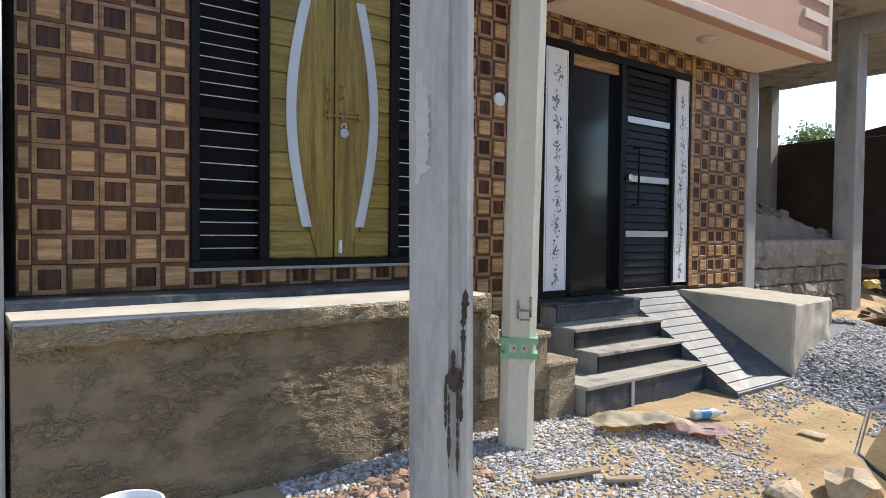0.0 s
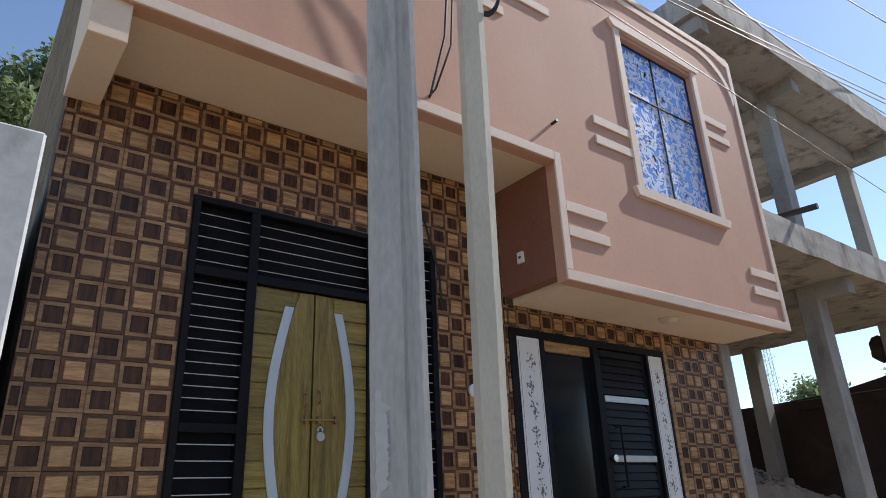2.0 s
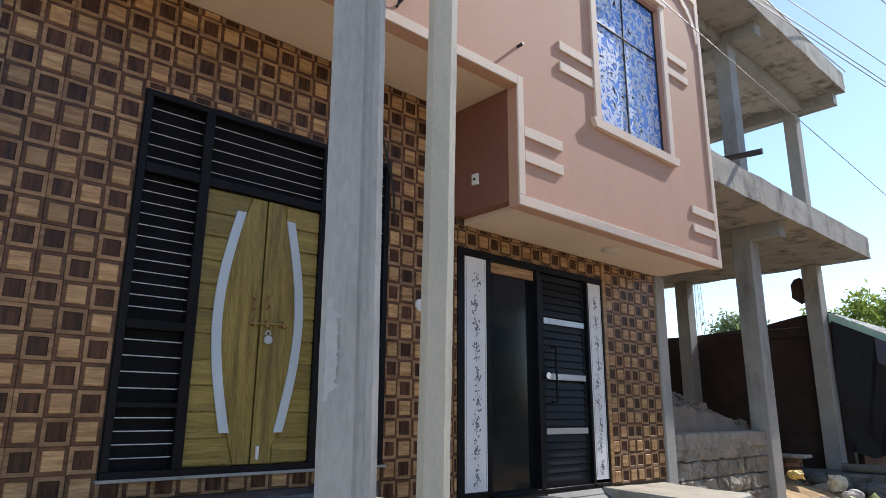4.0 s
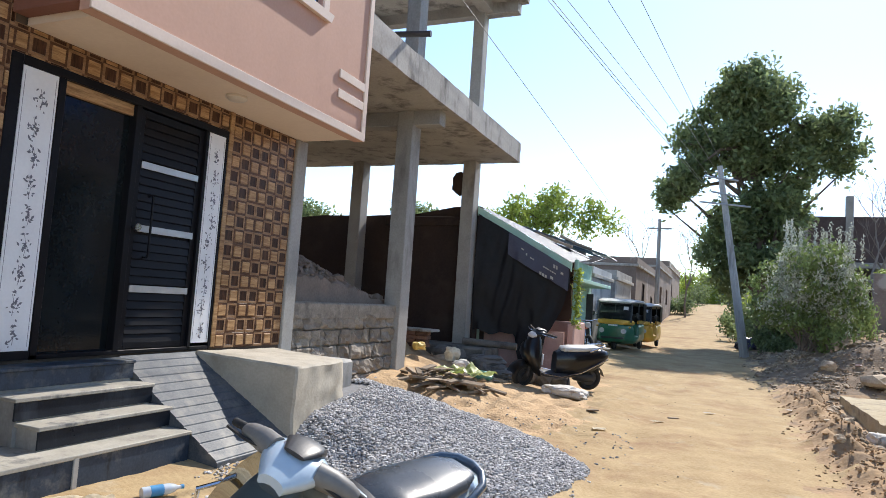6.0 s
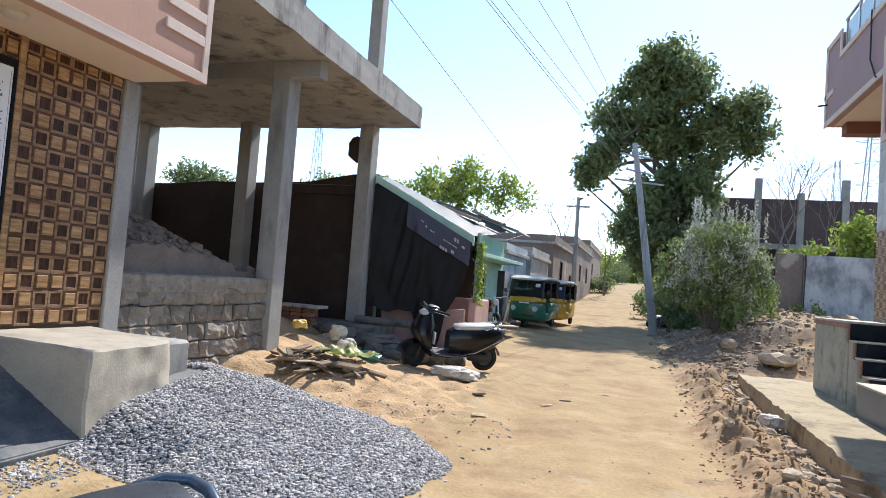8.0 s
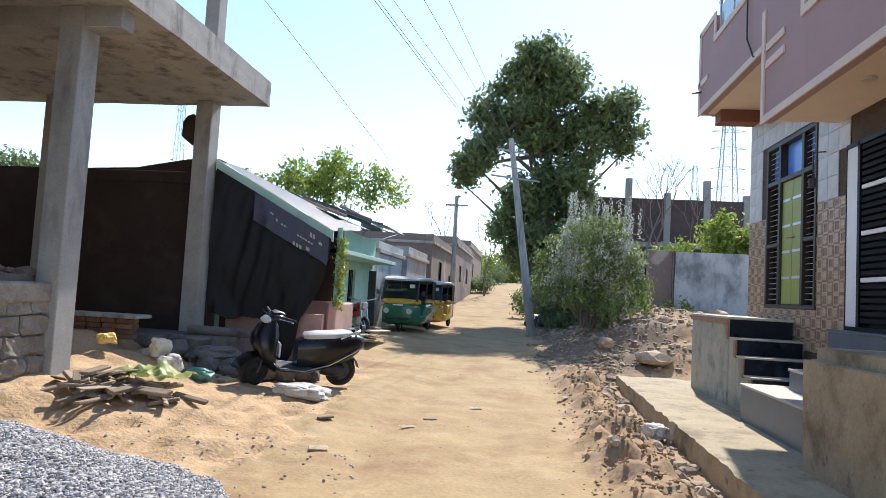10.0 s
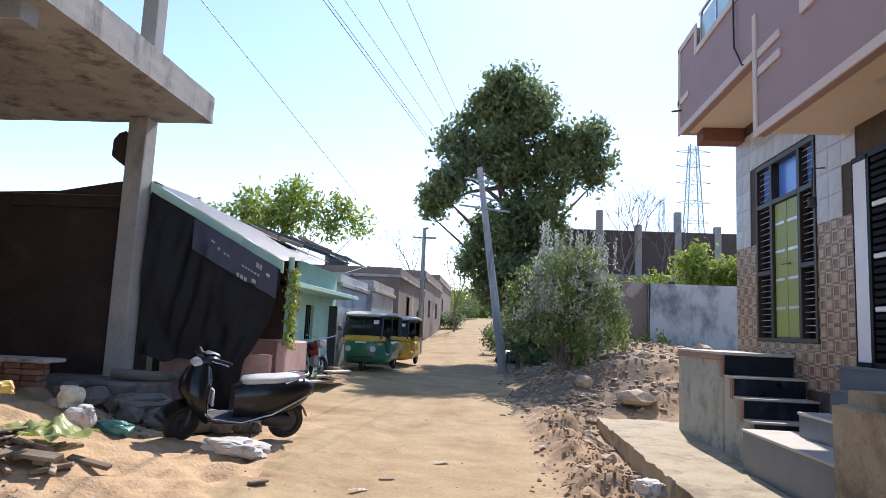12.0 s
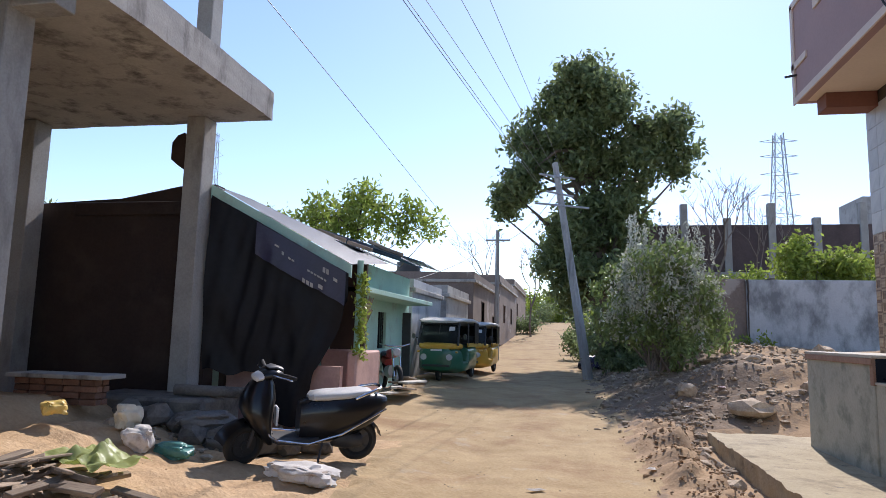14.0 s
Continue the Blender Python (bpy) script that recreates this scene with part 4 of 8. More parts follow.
# ---- poles in front of the house ----
def square_pole(name, label, at, wx, wy, z1, turn, m, groove, lean):
    p = thing(name, label, "pole", at, turn)
    p.matrix_basis = Matrix.Translation(at) @ Vector((*lean, 1)).rotation_difference(Vector((0, 0, 1))).inverted().to_matrix().to_4x4() @ Matrix.Rotation(radians(turn), 4, "Z")
    bm = bmesh.new()
    c = 0.22 * min(wx, wy)
    sec = []
    ring = [(wx / 2, wy / 2 - c), (wx / 2 - c, wy / 2), (-wx / 2 + c, wy / 2), (-wx / 2, wy / 2 - c), (-wx / 2, -wy / 2 + c), (-wx / 2 + c, -wy / 2), (wx / 2 - c, -wy / 2), (wx / 2, -wy / 2 + c)]
    if groove:
        ring = [(wx / 2, wy / 2 - 0.03), (wx / 2 - 0.02, wy / 2), (-wx / 2 + 0.02, wy / 2), (-wx / 2, wy / 2 - 0.03), (-wx / 2, -wy / 2 + 0.03), (-wx / 2 + 0.02, -wy / 2), (wx / 2 - 0.02, -wy / 2),
                (wx / 2, -wy / 2 + 0.03), (wx / 2, wy / 6 - 0.02), (wx / 2 - 0.02, wy / 6), (wx / 2 - 0.02, wy / 6 + 0.025), (wx / 2, wy / 6 + 0.04)]
    rows = 60
    rings = []
    for i in range(rows + 1):
        z = -0.3 + (z1 + 0.3) * i / rows
        k = 1 - 0.14 * max(z, 0) / z1
        rings.append([bm.verts.new((x * k + 0.004 * bumpy(x * 9, z, 3, 1), y * k + 0.004 * bumpy(y * 9, z, 3, 2), z)) for x, y in ring])
    for a, b in zip(rings, rings[1:]):
        for i in range(len(ring)):
            j = (i + 1) % len(ring)
            bm.faces.new((a[i], a[j], b[j], b[i]))
    bm.faces.new(rings[-1])
    part("shaft", bm, m, p, local=True, smooth=False)
    return p


pole1 = square_pole("utility_pole", "weathered grey cement pole with tar streaks near its foot", (-2.225, 1.93, 0.12), 0.228, 0.30, 9.0, -35, M_POLE, True, (0.024, -0.029))
for y, z0, z1, w in ((0.035, 0.30, 0.66, 0.008), (0.02, 0.48, 0.74, 0.010), (0.075, 0.26, 0.72, 0.009), (0.09, 0.52, 0.78, 0.016), (0.06, 0.66, 0.78, 0.045), (0.10, 0.74, 1.12, 0.012), (0.11, 1.0, 1.14, 0.02), (0.055, 0.74, 0.86, 0.012)):
    bm = bmesh.new()
    k = 26
    L, R = [], []
    for i in range(k + 1):
        z = z0 + (z1 - z0) * i / k
        x = 0.114 * (1 - 0.14 * z / 9.0) + 0.0055
        ww = w * (0.75 + 1.1 * bumpy(z * 40, y * 50, 1)) * math.sin(math.pi * (i + 0.4) / (k + 0.8)) ** 0.6
        L.append(bm.verts.new((x, y - ww, z)))
        R.append(bm.verts.new((x, y + ww, z)))
    for i in range(k):
        bm.faces.new((L[i], R[i], R[i + 1], L[i + 1]))
    part("tar_streak", bm, M_TAR, pole1, "dark tar streak", local=True, smooth=False)
bm = bmesh.new()
L, R = [], []
for i in range(61):
    z = 1.62 + 0.5 * i / 60
    x = 0.114 * (1 - 0.14 * z / 9.0) + 0.0055
    L.append(bm.verts.new((x, -0.118 + 0.012 * bumpy(z * 20, 1, 1), z)))
    R.append(bm.verts.new((x, -0.060 + 0.035 * bumpy(z * 9, 3, 1) + 0.03 * bumpy(z * 47, 3, 1) - (0.03 if i < 6 or i > 52 else 0), z)))
for i in range(60):
    bm.faces.new((L[i], R[i], R[i + 1], L[i + 1]))
part("paint_patch", bm, M_WHITEWASH, pole1, "pale flaking paint patch", local=True, smooth=False)
M_SMUDGE = mat("charcoal_smudge", (0.10, 0.095, 0.085), (0.32, 0.31, 0.275), 30, 0.9, 0, contrast=0.25)
pole2 = square_pole("utility_pole", "pale cement pole with a green painted band", (-2.765, 2.945, 0.05), 0.20, 0.215, 9.0, -40, M_POLE2, False, (0.075, -0.05))
bm = bmesh.new()
for z0, z1 in ((0.70, 0.735), (0.79, 0.83)):
    box(bm, -0.1085, 0.1075, -0.116, 0.1155, z0, z1)
for y in (-0.075, 0.0, 0.07):
    box(bm, -0.04, 0.1075, y - 0.012, y + 0.012, 0.735, 0.79)
part("green_band", bm, M_GREENPAINT, pole2, "green painted band", local=True, smooth=False)
for ya, yb, za, zb in ((-0.022, -0.008, 0.95, 1.07), (0.052, 0.068, 0.96, 1.09), (-0.012, 0.058, 0.995, 1.012), (-0.005, 0.06, 0.94, 0.952)):
    bm = bmesh.new()
    rows = [[bm.verts.new((0.1085, (ya if s < 0 else yb) + 0.006 * bumpy(i, s, 0.9, 4), za + (zb - za) * i / 8)) for s in (-1, 1)] for i in range(9)]
    for a, b in zip(rows, rows[1:]):
        bm.faces.new((a[0], a[1], b[1], b[0]))
    part("charcoal_mark", bm, M_SMUDGE, pole2, "faded charcoal stroke", local=True, smooth=False)
for y in (-0.035, 0.03):
    bm = bmesh.new()
    cyl(bm, (0.107, y, 0.765), 0.006, 0.012, "x", 8)
    part("bolt", bm, M_TAR, pole2, local=True)
bm = bmesh.new()
for i in range(3):
    tube(bm, [(0.0 + 0.02 * i, 0.13 + 0.10 * math.cos(a), 5.35 + 0.22 * math.sin(a) - 0.03 * i) for a in np.linspace(0, 2 * math.pi, 22)], 0.009, 6)
part("cable_coil", bm, M_CABLE, pole2, "coil of black cable", local=True)


def cable(name, points, r, label="black overhead cable sagging between poles"):
    bm = bmesh.new()
    tube(bm, points, r, 6)
    return solid(name, bm, M_WIRE if name == "overhead_wire" else M_CABLE, label, "cable")


def sag(a, b, s, n=24):
    a, b = Vector(a), Vector(b)
    return [a.lerp(b, i / n) - Vector((0, 0, 4 * s * (i / n) * (1 - i / n))) for i in range(n + 1)]


cable("service_cable", [(-2.72, 2.9, 6.6), (-2.80, 2.83, 5.9), (-2.84, 2.80, 5.3), (-2.93, 2.7, 4.75), (-3.3, 2.72, 4.55), (-3.72, 3.1, 4.3), (-3.73, 3.32, 3.6), (-3.73, 3.34, 3.3)], 0.011, "black service cable from the pole to the house")
cable("service_cable", [(-2.70, 2.92, 6.6), (-2.76, 2.85, 5.8), (-2.80, 2.83, 5.2), (-2.90, 2.73, 4.8), (-3.2, 2.6, 4.56)], 0.009, "black service cable from the pole to the house")


# ---- unfinished concrete building ----
shell = thing("unfinished_building", "bare concrete frame of an unfinished two-storey building", "building", (-6, 11.5, 0.3))


def slab_edge(z0, z1, y1):
    bm = boxes([(-11.0, -3.12, 7.95, y1, z0, z1)])
    bmesh.ops.subdivide_edges(bm, edges=list(bm.edges), cuts=40, use_grid_fill=True)
    for v in bm.verts:
        if v.co.x > -3.26 or v.co.y > y1 - 0.1:
            v.co.x += 0.02 * bumpy(v.co.y, v.co.z, 1.3) + 0.008 * bumpy(v.co.y, v.co.z, 6)
            v.co.z += 0.015 * bumpy(v.co.y, v.co.x, 1.7, 3)
    return bm


part("floor_slab", slab_edge(4.76, 5.20, 15.03), M_SLAB, shell, "stained cantilevered concrete slab")
part("roof_slab", slab_edge(8.45, 8.9, 15.03), M_SLAB, shell, "stained cantilevered concrete slab")
for x, y in ((-3.92, 11.0), (-4.20, 14.86), (-7.0, 14.7), (-6.9, 11.0), (-3.95, 8.2), (-9.8, 11.0), (-9.8, 14.8)):
    if y > 9:
        part("column", boxes([(x - 0.15, x + 0.15, y - 0.17, y + 0.17, -0.3, 4.76)], 0.012), M_CONC, shell)
    part("column", boxes([(x - 0.13, x + 0.13, y - 0.15, y + 0.15, 5.20, 8.45)], 0.012), M_CONC, shell)
for z, ys in ((4.76, (8.2, 11.0)), (8.45, (8.2, 11.0, 14.9))):
    for y in ys:
        part("beam", boxes([(-10.5, -3.30, y - 0.13, y + 0.13, z - 0.25, z + 0.01)], 0.01), M_CONC, shell)
part("beam", boxes([(-4.2, -3.9, 8.0, 15.1, 8.23, 8.46)], 0.01), M_CONC, shell)
bm = bmesh.new()
tube(bm, [(-3.4, 9.3, 5.42), (-2.85, 9.35, 5.40)], 0.045, 12)
part("drain_spout", bm, M_DARKPLASTIC, shell)
bm = bmesh.new()
lump(bm, (-4.46, 14.86, 4.27), (0.20, 0.16, 0.24), 3, 0.6)
part("concrete_scrap", bm, M_MUD_SHADE, shell)
rng = random.Random(4)
for x, y in ((-3.92, 11.0), (-4.20, 14.86), (-7.0, 14.7)):
    for dx, dy in ((-.1, -.1), (.1, -.1), (.1, .1), (-.1, .1)):
        bm = bmesh.new()
        tube(bm, [(x + dx, y + dy, 8.9), (x + dx * 1.1, y + dy, 9.8 + rng.uniform(-.2, .2))], 0.012, 5)
        part("rebar", bm, M_TAR, shell)
# stone and cement darkened in colour for the shade beneath the slab
M_STONE_SHADE = stain(mat("shaded_stone", (0.12, 0.11, 0.097), (0.23, 0.21, 0.185), 4, 0.93, 0.8, 35, depth=0.02), (0.07, 0.065, 0.06), 3, 0.5, 0.68)
M_BLOCK = stain(mat("rough_block_stone", (0.20, 0.172, 0.138), (0.35, 0.308, 0.255), 5, 0.93, 0.8, 40, rand=0.2, depth=0.02), (0.16, 0.14, 0.12), 4, 0.5, 0.7)
# retaining wall of rough blocks, mound of earth behind
retain = thing("retaining_wall", "rough grey concrete block wall holding back earth", "wall", (-4, 9.5, 0.1), kind="structure")
part("core", boxes([(-4.25, -3.92, 7.85, 11.12, -0.2, 1.36)]), M_CONC, retain, smooth=False)
part("coping", boxes([(-4.3, -3.84, 7.80, 11.14, 1.22, 1.45)], 0.025), M_BLOCK, retain)
rng = random.Random(8)
for row in range(6):
    z0 = -0.06 + row * 0.228
    y = 7.86 - (0.17 if row % 2 else 0)
    while y < 11.1:
        w = rng.uniform(0.27, 0.44)
        a, b = max(y, 7.86), min(y + w, 11.1)
        if b - a > 0.1:
            bm = bmesh.new()
            d = rng.uniform(0, 0.03)
            box(bm, -3.95, -3.875 + d, a + 0.008, b - 0.008, z0 + 0.008, z0 + 0.22, 0.014)
            bmesh.ops.subdivide_edges(bm, edges=[e for e in bm.edges if e.calc_length() > 0.1], cuts=3, use_grid_fill=True)
            for v in bm.verts:
                if v.co.x > -3.93:
                    v.co += Vector((0.05 * bumpy(v.co.y, v.co.z, 9, 4) + 0.03 * bumpy(v.co.y, v.co.z, 22, 6), 0.03 * bumpy(v.co.y, v.co.z, 8, 1), 0.03 * bumpy(v.co.y, v.co.z, 8, 2)))
            part("block", bm, M_BLOCK, retain, smooth=False)
        y += w
bm = bmesh.new()
N = 64
rows = []
for i in range(N + 1):
    x = -8.5 + 4.45 * i / N
    row = []
    for j in range(N + 1):
        y = 7.85 + 3.6 * j / N
        h = 1.44 + 0.74 * math.exp(-((x + 5.0) ** 2 / 1.0 + (y - 8.9) ** 2 / 2.4)) - 0.3 * step(-6.5, -8.5, x)
        h += 0.08 * bumpy(x, y, 2.2) + 0.06 * bumpy(x, y, 6) + 0.04 * bumpy(x, y, 14)
        h *= 1 - 0.6 * step(11.0, 11.5, y)
        row.append(bm.verts.new((x, y, 1.40 if i == N else h)))
    rows.append(row)
for a, b in zip(rows, rows[1:]):
    for j in range(N):
        bm.faces.new((a[j], a[j + 1], b[j + 1], b[j]))
rng = random.Random(2)
for i in range(900):
    x, y = rng.uniform(-6.8, -4.15), rng.uniform(7.95, 11.1)
    h = 1.44 + 0.74 * math.exp(-((x + 5.0) ** 2 / 1.0 + (y - 8.9) ** 2 / 2.4))
    s = rng.uniform(0.015, 0.05) if i > 8 else 0.11
    lump(bm, (x, y, h + s * 0.2), (s, s * 1.2, s * 0.8), i, 0.5, 1)
M_EARTH = mat("grey_brown_earth", (0.15, 0.115, 0.09), (0.27, 0.21, 0.165), 3, 0.95, 0.6, 30, depth=0.03)
solid("earth_mound", bm, M_EARTH, "heap of grey-brown earth and stones behind the block wall", "earth", "stuff", smooth=False)
# mud wall closing the yard, its deep shade put into the brown
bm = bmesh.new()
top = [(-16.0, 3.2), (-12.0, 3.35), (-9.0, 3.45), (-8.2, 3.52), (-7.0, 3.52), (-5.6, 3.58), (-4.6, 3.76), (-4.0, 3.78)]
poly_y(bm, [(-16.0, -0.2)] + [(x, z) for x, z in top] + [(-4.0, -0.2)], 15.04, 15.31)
solid("yard_wall", bm, M_MUD_SHADE, "shaded brown mud wall at the back of the yard", "wall", "structure", smooth=False)
solid("yard_wall_band", boxes([(-6.4, -4.3, 14.98, 15.04, 3.30, 3.52)], 0.02), M_MUD_SHADE, "uneven plaster band on the mud wall", "wall", "structure")
solid("yard_side_wall", boxes([(-11.3, -11.0, 7.85, 15.2, 0, 3.4)]), M_MUD_SHADE, "brown wall at the far side of the yard", "wall", "structure", smooth=False)
bk = thing("brick_stack", "low stack of dark bricks with a slab on top", "bricks", (-4.9, 13.3, 0.4))
rng = random.Random(3)
brick_me = mesh_of("brick", boxes([(-0.11, 0.11, -0.055, 0.055, -0.035, 0.035)], 0.006), mat("dusty_red_brick", (0.16, 0.08, 0.055), (0.28, 0.15, 0.10), 8, 0.95, 0.4, 40, rand=0.3))
for k in range(4):
    for i in range(5):
        for j in range(2):
            b = new("brick", brick_me)
            b.parent = bk
            b.matrix_basis = pose(-0.45 + 0.235 * i + rng.uniform(-.02, .02), -0.1 + 0.125 * j, 0.25 + 0.078 * k, 0, 0, rng.uniform(-6, 6))
part("cover_slab", boxes([(-5.5, -4.15, 13.05, 13.5, 0.93, 0.985)], 0.01), M_SLAB, bk)

# ---- roofed shed with tarpaulin ----
shed = thing("tarp_shed", "low shed with sheet roof, its side hung with black tarpaulin", "shed", (-3, 16.5, 0.2))
A, B = Vector((-4.02, 14.98, 3.73)), Vector((-1.95, 15.6, 2.57))
bm = bmesh.new()
n = 26
ridge = []
for i in range(n * 4 + 1):
    s = i / (n * 4)
    p = A.lerp(B, s)
    ridge.append((bm.verts.new(p + Vector((0, 0, 0.04))), bm.verts.new(p + Vector((-0.5 * (1 - s), 2.2, 0.28))), ))
for a, b in zip(ridge, ridge[1:]):
    bm.faces.new((a[0], b[0], b[1], a[1]))
bmesh.ops.solidify(bm, geom=list(bm.faces), thickness=0.02)
part("roof_sheet", bm, M_ROOFBLUE, shed, smooth=False)
bm = bmesh.new()
vs = []
for p in (A, B):
    for dy in (-0.03, 0.03):
        for dz in (-0.17, 0.03):
            vs.append(bm.verts.new(p + Vector((0, dy, dz))))
for f in ((0, 1, 3, 2), (4, 5, 7, 6), (0, 1, 5, 4), (2, 3, 7, 6), (1, 3, 7, 5), (0, 2, 6, 4)):
    bm.faces.new([vs[i] for i in f])
part("fascia", bm, M_MINT, shed, "pale mint fascia board", smooth=False)


def curtain(s0, s1, z_bottom, off, seed, n=60, k=50, wave=0.06):
    """Hanging cloth below the shed's sloping roof edge from share s0 to s1."""
    bm = bmesh.new()
    rows = []
    for i in range(n + 1):
        s = s0 + (s1 - s0) * i / n
        top = A.lerp(B, s) + Vector((0, off, -0.12))
        zb = z_bottom(s)
        row = []
        for j in range(k + 1):
            t = j / k
            z = top.z + (zb - top.z) * t
            fold = wave * (0.35 + t) * (1.3 * bumpy(s * 4 + z * 0.5, z * 0.7, 1, seed) + 0.5 * bumpy(s * 15 - z * 1.4, z * 1.2, 1, seed + 2) + 0.12 * bumpy(s * 14 + z * 2, z * 2.5, 1, seed + 4))
            row.append(bm.verts.new((top.x + 0.5 * fold, top.y + fold - 0.02, z)))
        rows.append(row)
    for a, b in zip(rows, rows[1:]):
        for j in range(k):
            bm.faces.new((a[j], b[j], b[j + 1], a[j + 1]))
    return bm


tarp = solid("tarpaulin", curtain(0.02, 0.99, lambda s: 0.95 + 0.1 * bumpy(s * 7, 0, 1) - 0.75 * step(0.42, 0.52, s) * step(0.80, 0.70, s) + 1.1 * step(0.78, 1.0, s), -0.06, 3, wave=0.07), M_TARP,
             "creased black tarpaulin hung from the shed roof", "tarpaulin")
banner = thing("banner", "dark navy plastic banner with faded white print, tied over the tarpaulin", "banner", (-2.6, 15.3, 2.5))
part("cloth", curtain(0.36, 0.985, lambda s: A.lerp(B, s).z - 0.62 - 0.05 * bumpy(s * 9, 1, 1), -0.17, 7, k=24, wave=0.03), M_BANNER, banner)
for s, dz, w, h in ((0.74, 0.50, 0.20, 0.065), (0.83, 0.45, 0.10, 0.06), (0.80, 0.30, 0.34, 0.03), (0.93, 0.22, 0.09, 0.05), (0.52, 0.2, 0.1, 0.03), (0.86, 0.18, 0.12, 0.08), (0.62, 0.28, 0.12, 0.03), (0.56, 0.27, 0.05, 0.05)):
    p = A.lerp(B, s) + Vector((0, -0.235, -0.12 - dz))
    d = (B - A).normalized()
    q = Vector((0, 0, 1))
    k = max(int(w / 0.055), 1)
    for i in range(k):
        c = p + d * (w * (i / k - 0.5))
        e = w / k * 0.75
        bm = bmesh.new()
        bm.faces.new([bm.verts.new(c + d * a + q * b) for a, b in ((0, 0), (e, 0), (e, h), (0, h))])
        part("print_bar", bm, M_GREYHOUSE, banner, "faded white print", smooth=False)
part("shed_wall", boxes([(-4.0, -2.05, 15.55, 15.68, -0.2, 1.05)]), M_PALEPINK, shed, "dusty pink side wall", smooth=False)
part("shed_back", boxes([(-4.0, -3.9, 15.5, 17.6, 0, 3.6), (-4.0, -2.3, 17.5, 17.6, 0, 3.0)]), M_MUD_SHADE, shed, smooth=False)
low = thing("porch_wall", "low pale pink porch wall with flaking paint", "wall", (-1.9, 16.6, 0.2), kind="structure")
part("panel", boxes([(-2.02, -1.86, 15.75, 17.05, 0.0, 1.27), (-2.9, -1.86, 16.95, 17.07, 0.0, 1.27)], 0.03), M_PALEPINK, low)
bm = bmesh.new()
tube(bm, [(-1.92, 15.9, 1.1), (-1.90, 15.88, 2.7)], 0.05, 10)
part("porch_post", bm, M_MINT, shed)
bm = bmesh.new()
rng = random.Random(6)
for i in range(420):
    z = rng.uniform(1.15, 2.5)
    c = Vector((-1.84 + rng.gauss(0, 0.05), 15.85 + rng.gauss(0, 0.07), z))
    d, e = Vector((rng.gauss(0, 1), rng.gauss(0, 1), rng.gauss(0, 1))).normalized() * 0.045, Vector((rng.gauss(0, 1), rng.gauss(0, 1), rng.gauss(0, 1))).normalized() * 0.03
    bm.faces.new([bm.verts.new(c + v) for v in (-d, e, d, -e)])
solid("creeper", bm, M_LEAF_BRIGHT, "yellow-green creeper climbing the porch post", "plant", smooth=False)
bm = bmesh.new()
for i in range(60):
    a = rng.uniform(-0.4, 0.4)
    tube(bm, [(-2.1, 16.6, 1.45), (-2.05 + 0.2 * a, 16.7 + 0.5 * a, 2.05 + rng.uniform(-0.1, 0.15))], [0.004, 0.012], 4)
solid("dry_broom", bm, M_WOODSCRAP, "bundle of dry brown twigs behind the porch wall", "broom")

# mint house behind the shed
mint = thing("mint_house", "small mint-green house with a cement canopy over the door", "house", (-4, 20, 0.2))
MXF = -2.95
part("front_wall", boxes([(MXF - 0.2, MXF, a, b, c, d) for a, b, c, d in wall_rects(17.3, 23.6, 0.0, 3.05, [(18.9, 19.8, 0.0, 2.05), (20.6, 21.3, 1.2, 2.05)])]), M_MINT, mint, smooth=False)
for a, b in ((17.3, 2.9), (23.4, 3.0)):
    part("side_wall", boxes([(-8, MXF - 0.2, a, a + 0.2, 0, b)]), M_MINT, mint, smooth=False)
part("canopy", boxes([(MXF, -2.25, 17.5, 23.4, 2.30, 2.40)], 0.01), M_MINT, mint)
dr = part("door", boxes([(MXF - 0.15, MXF - 0.1, 18.95, 19.75, 0.1, 2.0)], 0.01), M_TEAL, mint)
part("door_frame", boxes([(MXF - 0.18, MXF + 0.02, 18.9, 18.97, 0.1, 2.05), (MXF - 0.18, MXF + 0.02, 19.73, 19.8, 0.1, 2.05), (MXF - 0.18, MXF + 0.02, 18.9, 19.8, 2.0, 2.06)]), M_MINT, mint, smooth=False)
wn_ = part("window", boxes([(MXF - 0.12, MXF - 0.1, 20.6, 21.3, 1.2, 2.05)]), M_DARKGLASS, mint, smooth=False)
for i in range(4):
    part("window_bar", boxes([(MXF - 0.06, MXF - 0.04, 20.72 + 0.15 * i, 20.74 + 0.15 * i, 1.2, 2.05)]), M_BLACK, wn_, smooth=False)
part("side_gate", boxes([(MXF - 0.02, MXF + 0.22, 22.9, 22.96, 0.15, 2.1)]), M_DARKPLASTIC, mint, smooth=False)
bm = bmesh.new()
for (x0, z0), (x1, z1), y0, y1, m in (((-5.2, 4.0), (-2.35, 3.05), 17.2, 20.2, 0), ((-5.2, 4.15), (-2.3, 3.22), 20.0, 22.3, 1), ((-5.0, 4.2), (-2.2, 3.32), 22.0, 24.2, 0)):
    k = 60
    r = []
    for i in range(k + 1):
        y = y0 + (y1 - y0) * i / k
        w = 0.02 * math.cos(2 * math.pi * (y - y0) / 0.15)
        r.append((bm.verts.new((x0, y, z0 + w)), bm.verts.new((x1, y, z1 + w))))
    for a, b in zip(r, r[1:]):
        f = bm.faces.new((a[0], a[1], b[1], b[0]))
        f.material_index = m
part("roof_sheet", bm, (M_ROOFSHEET, M_ROOFBLUE), mint, "overlapping grey and blue corrugated sheets", smooth=False)
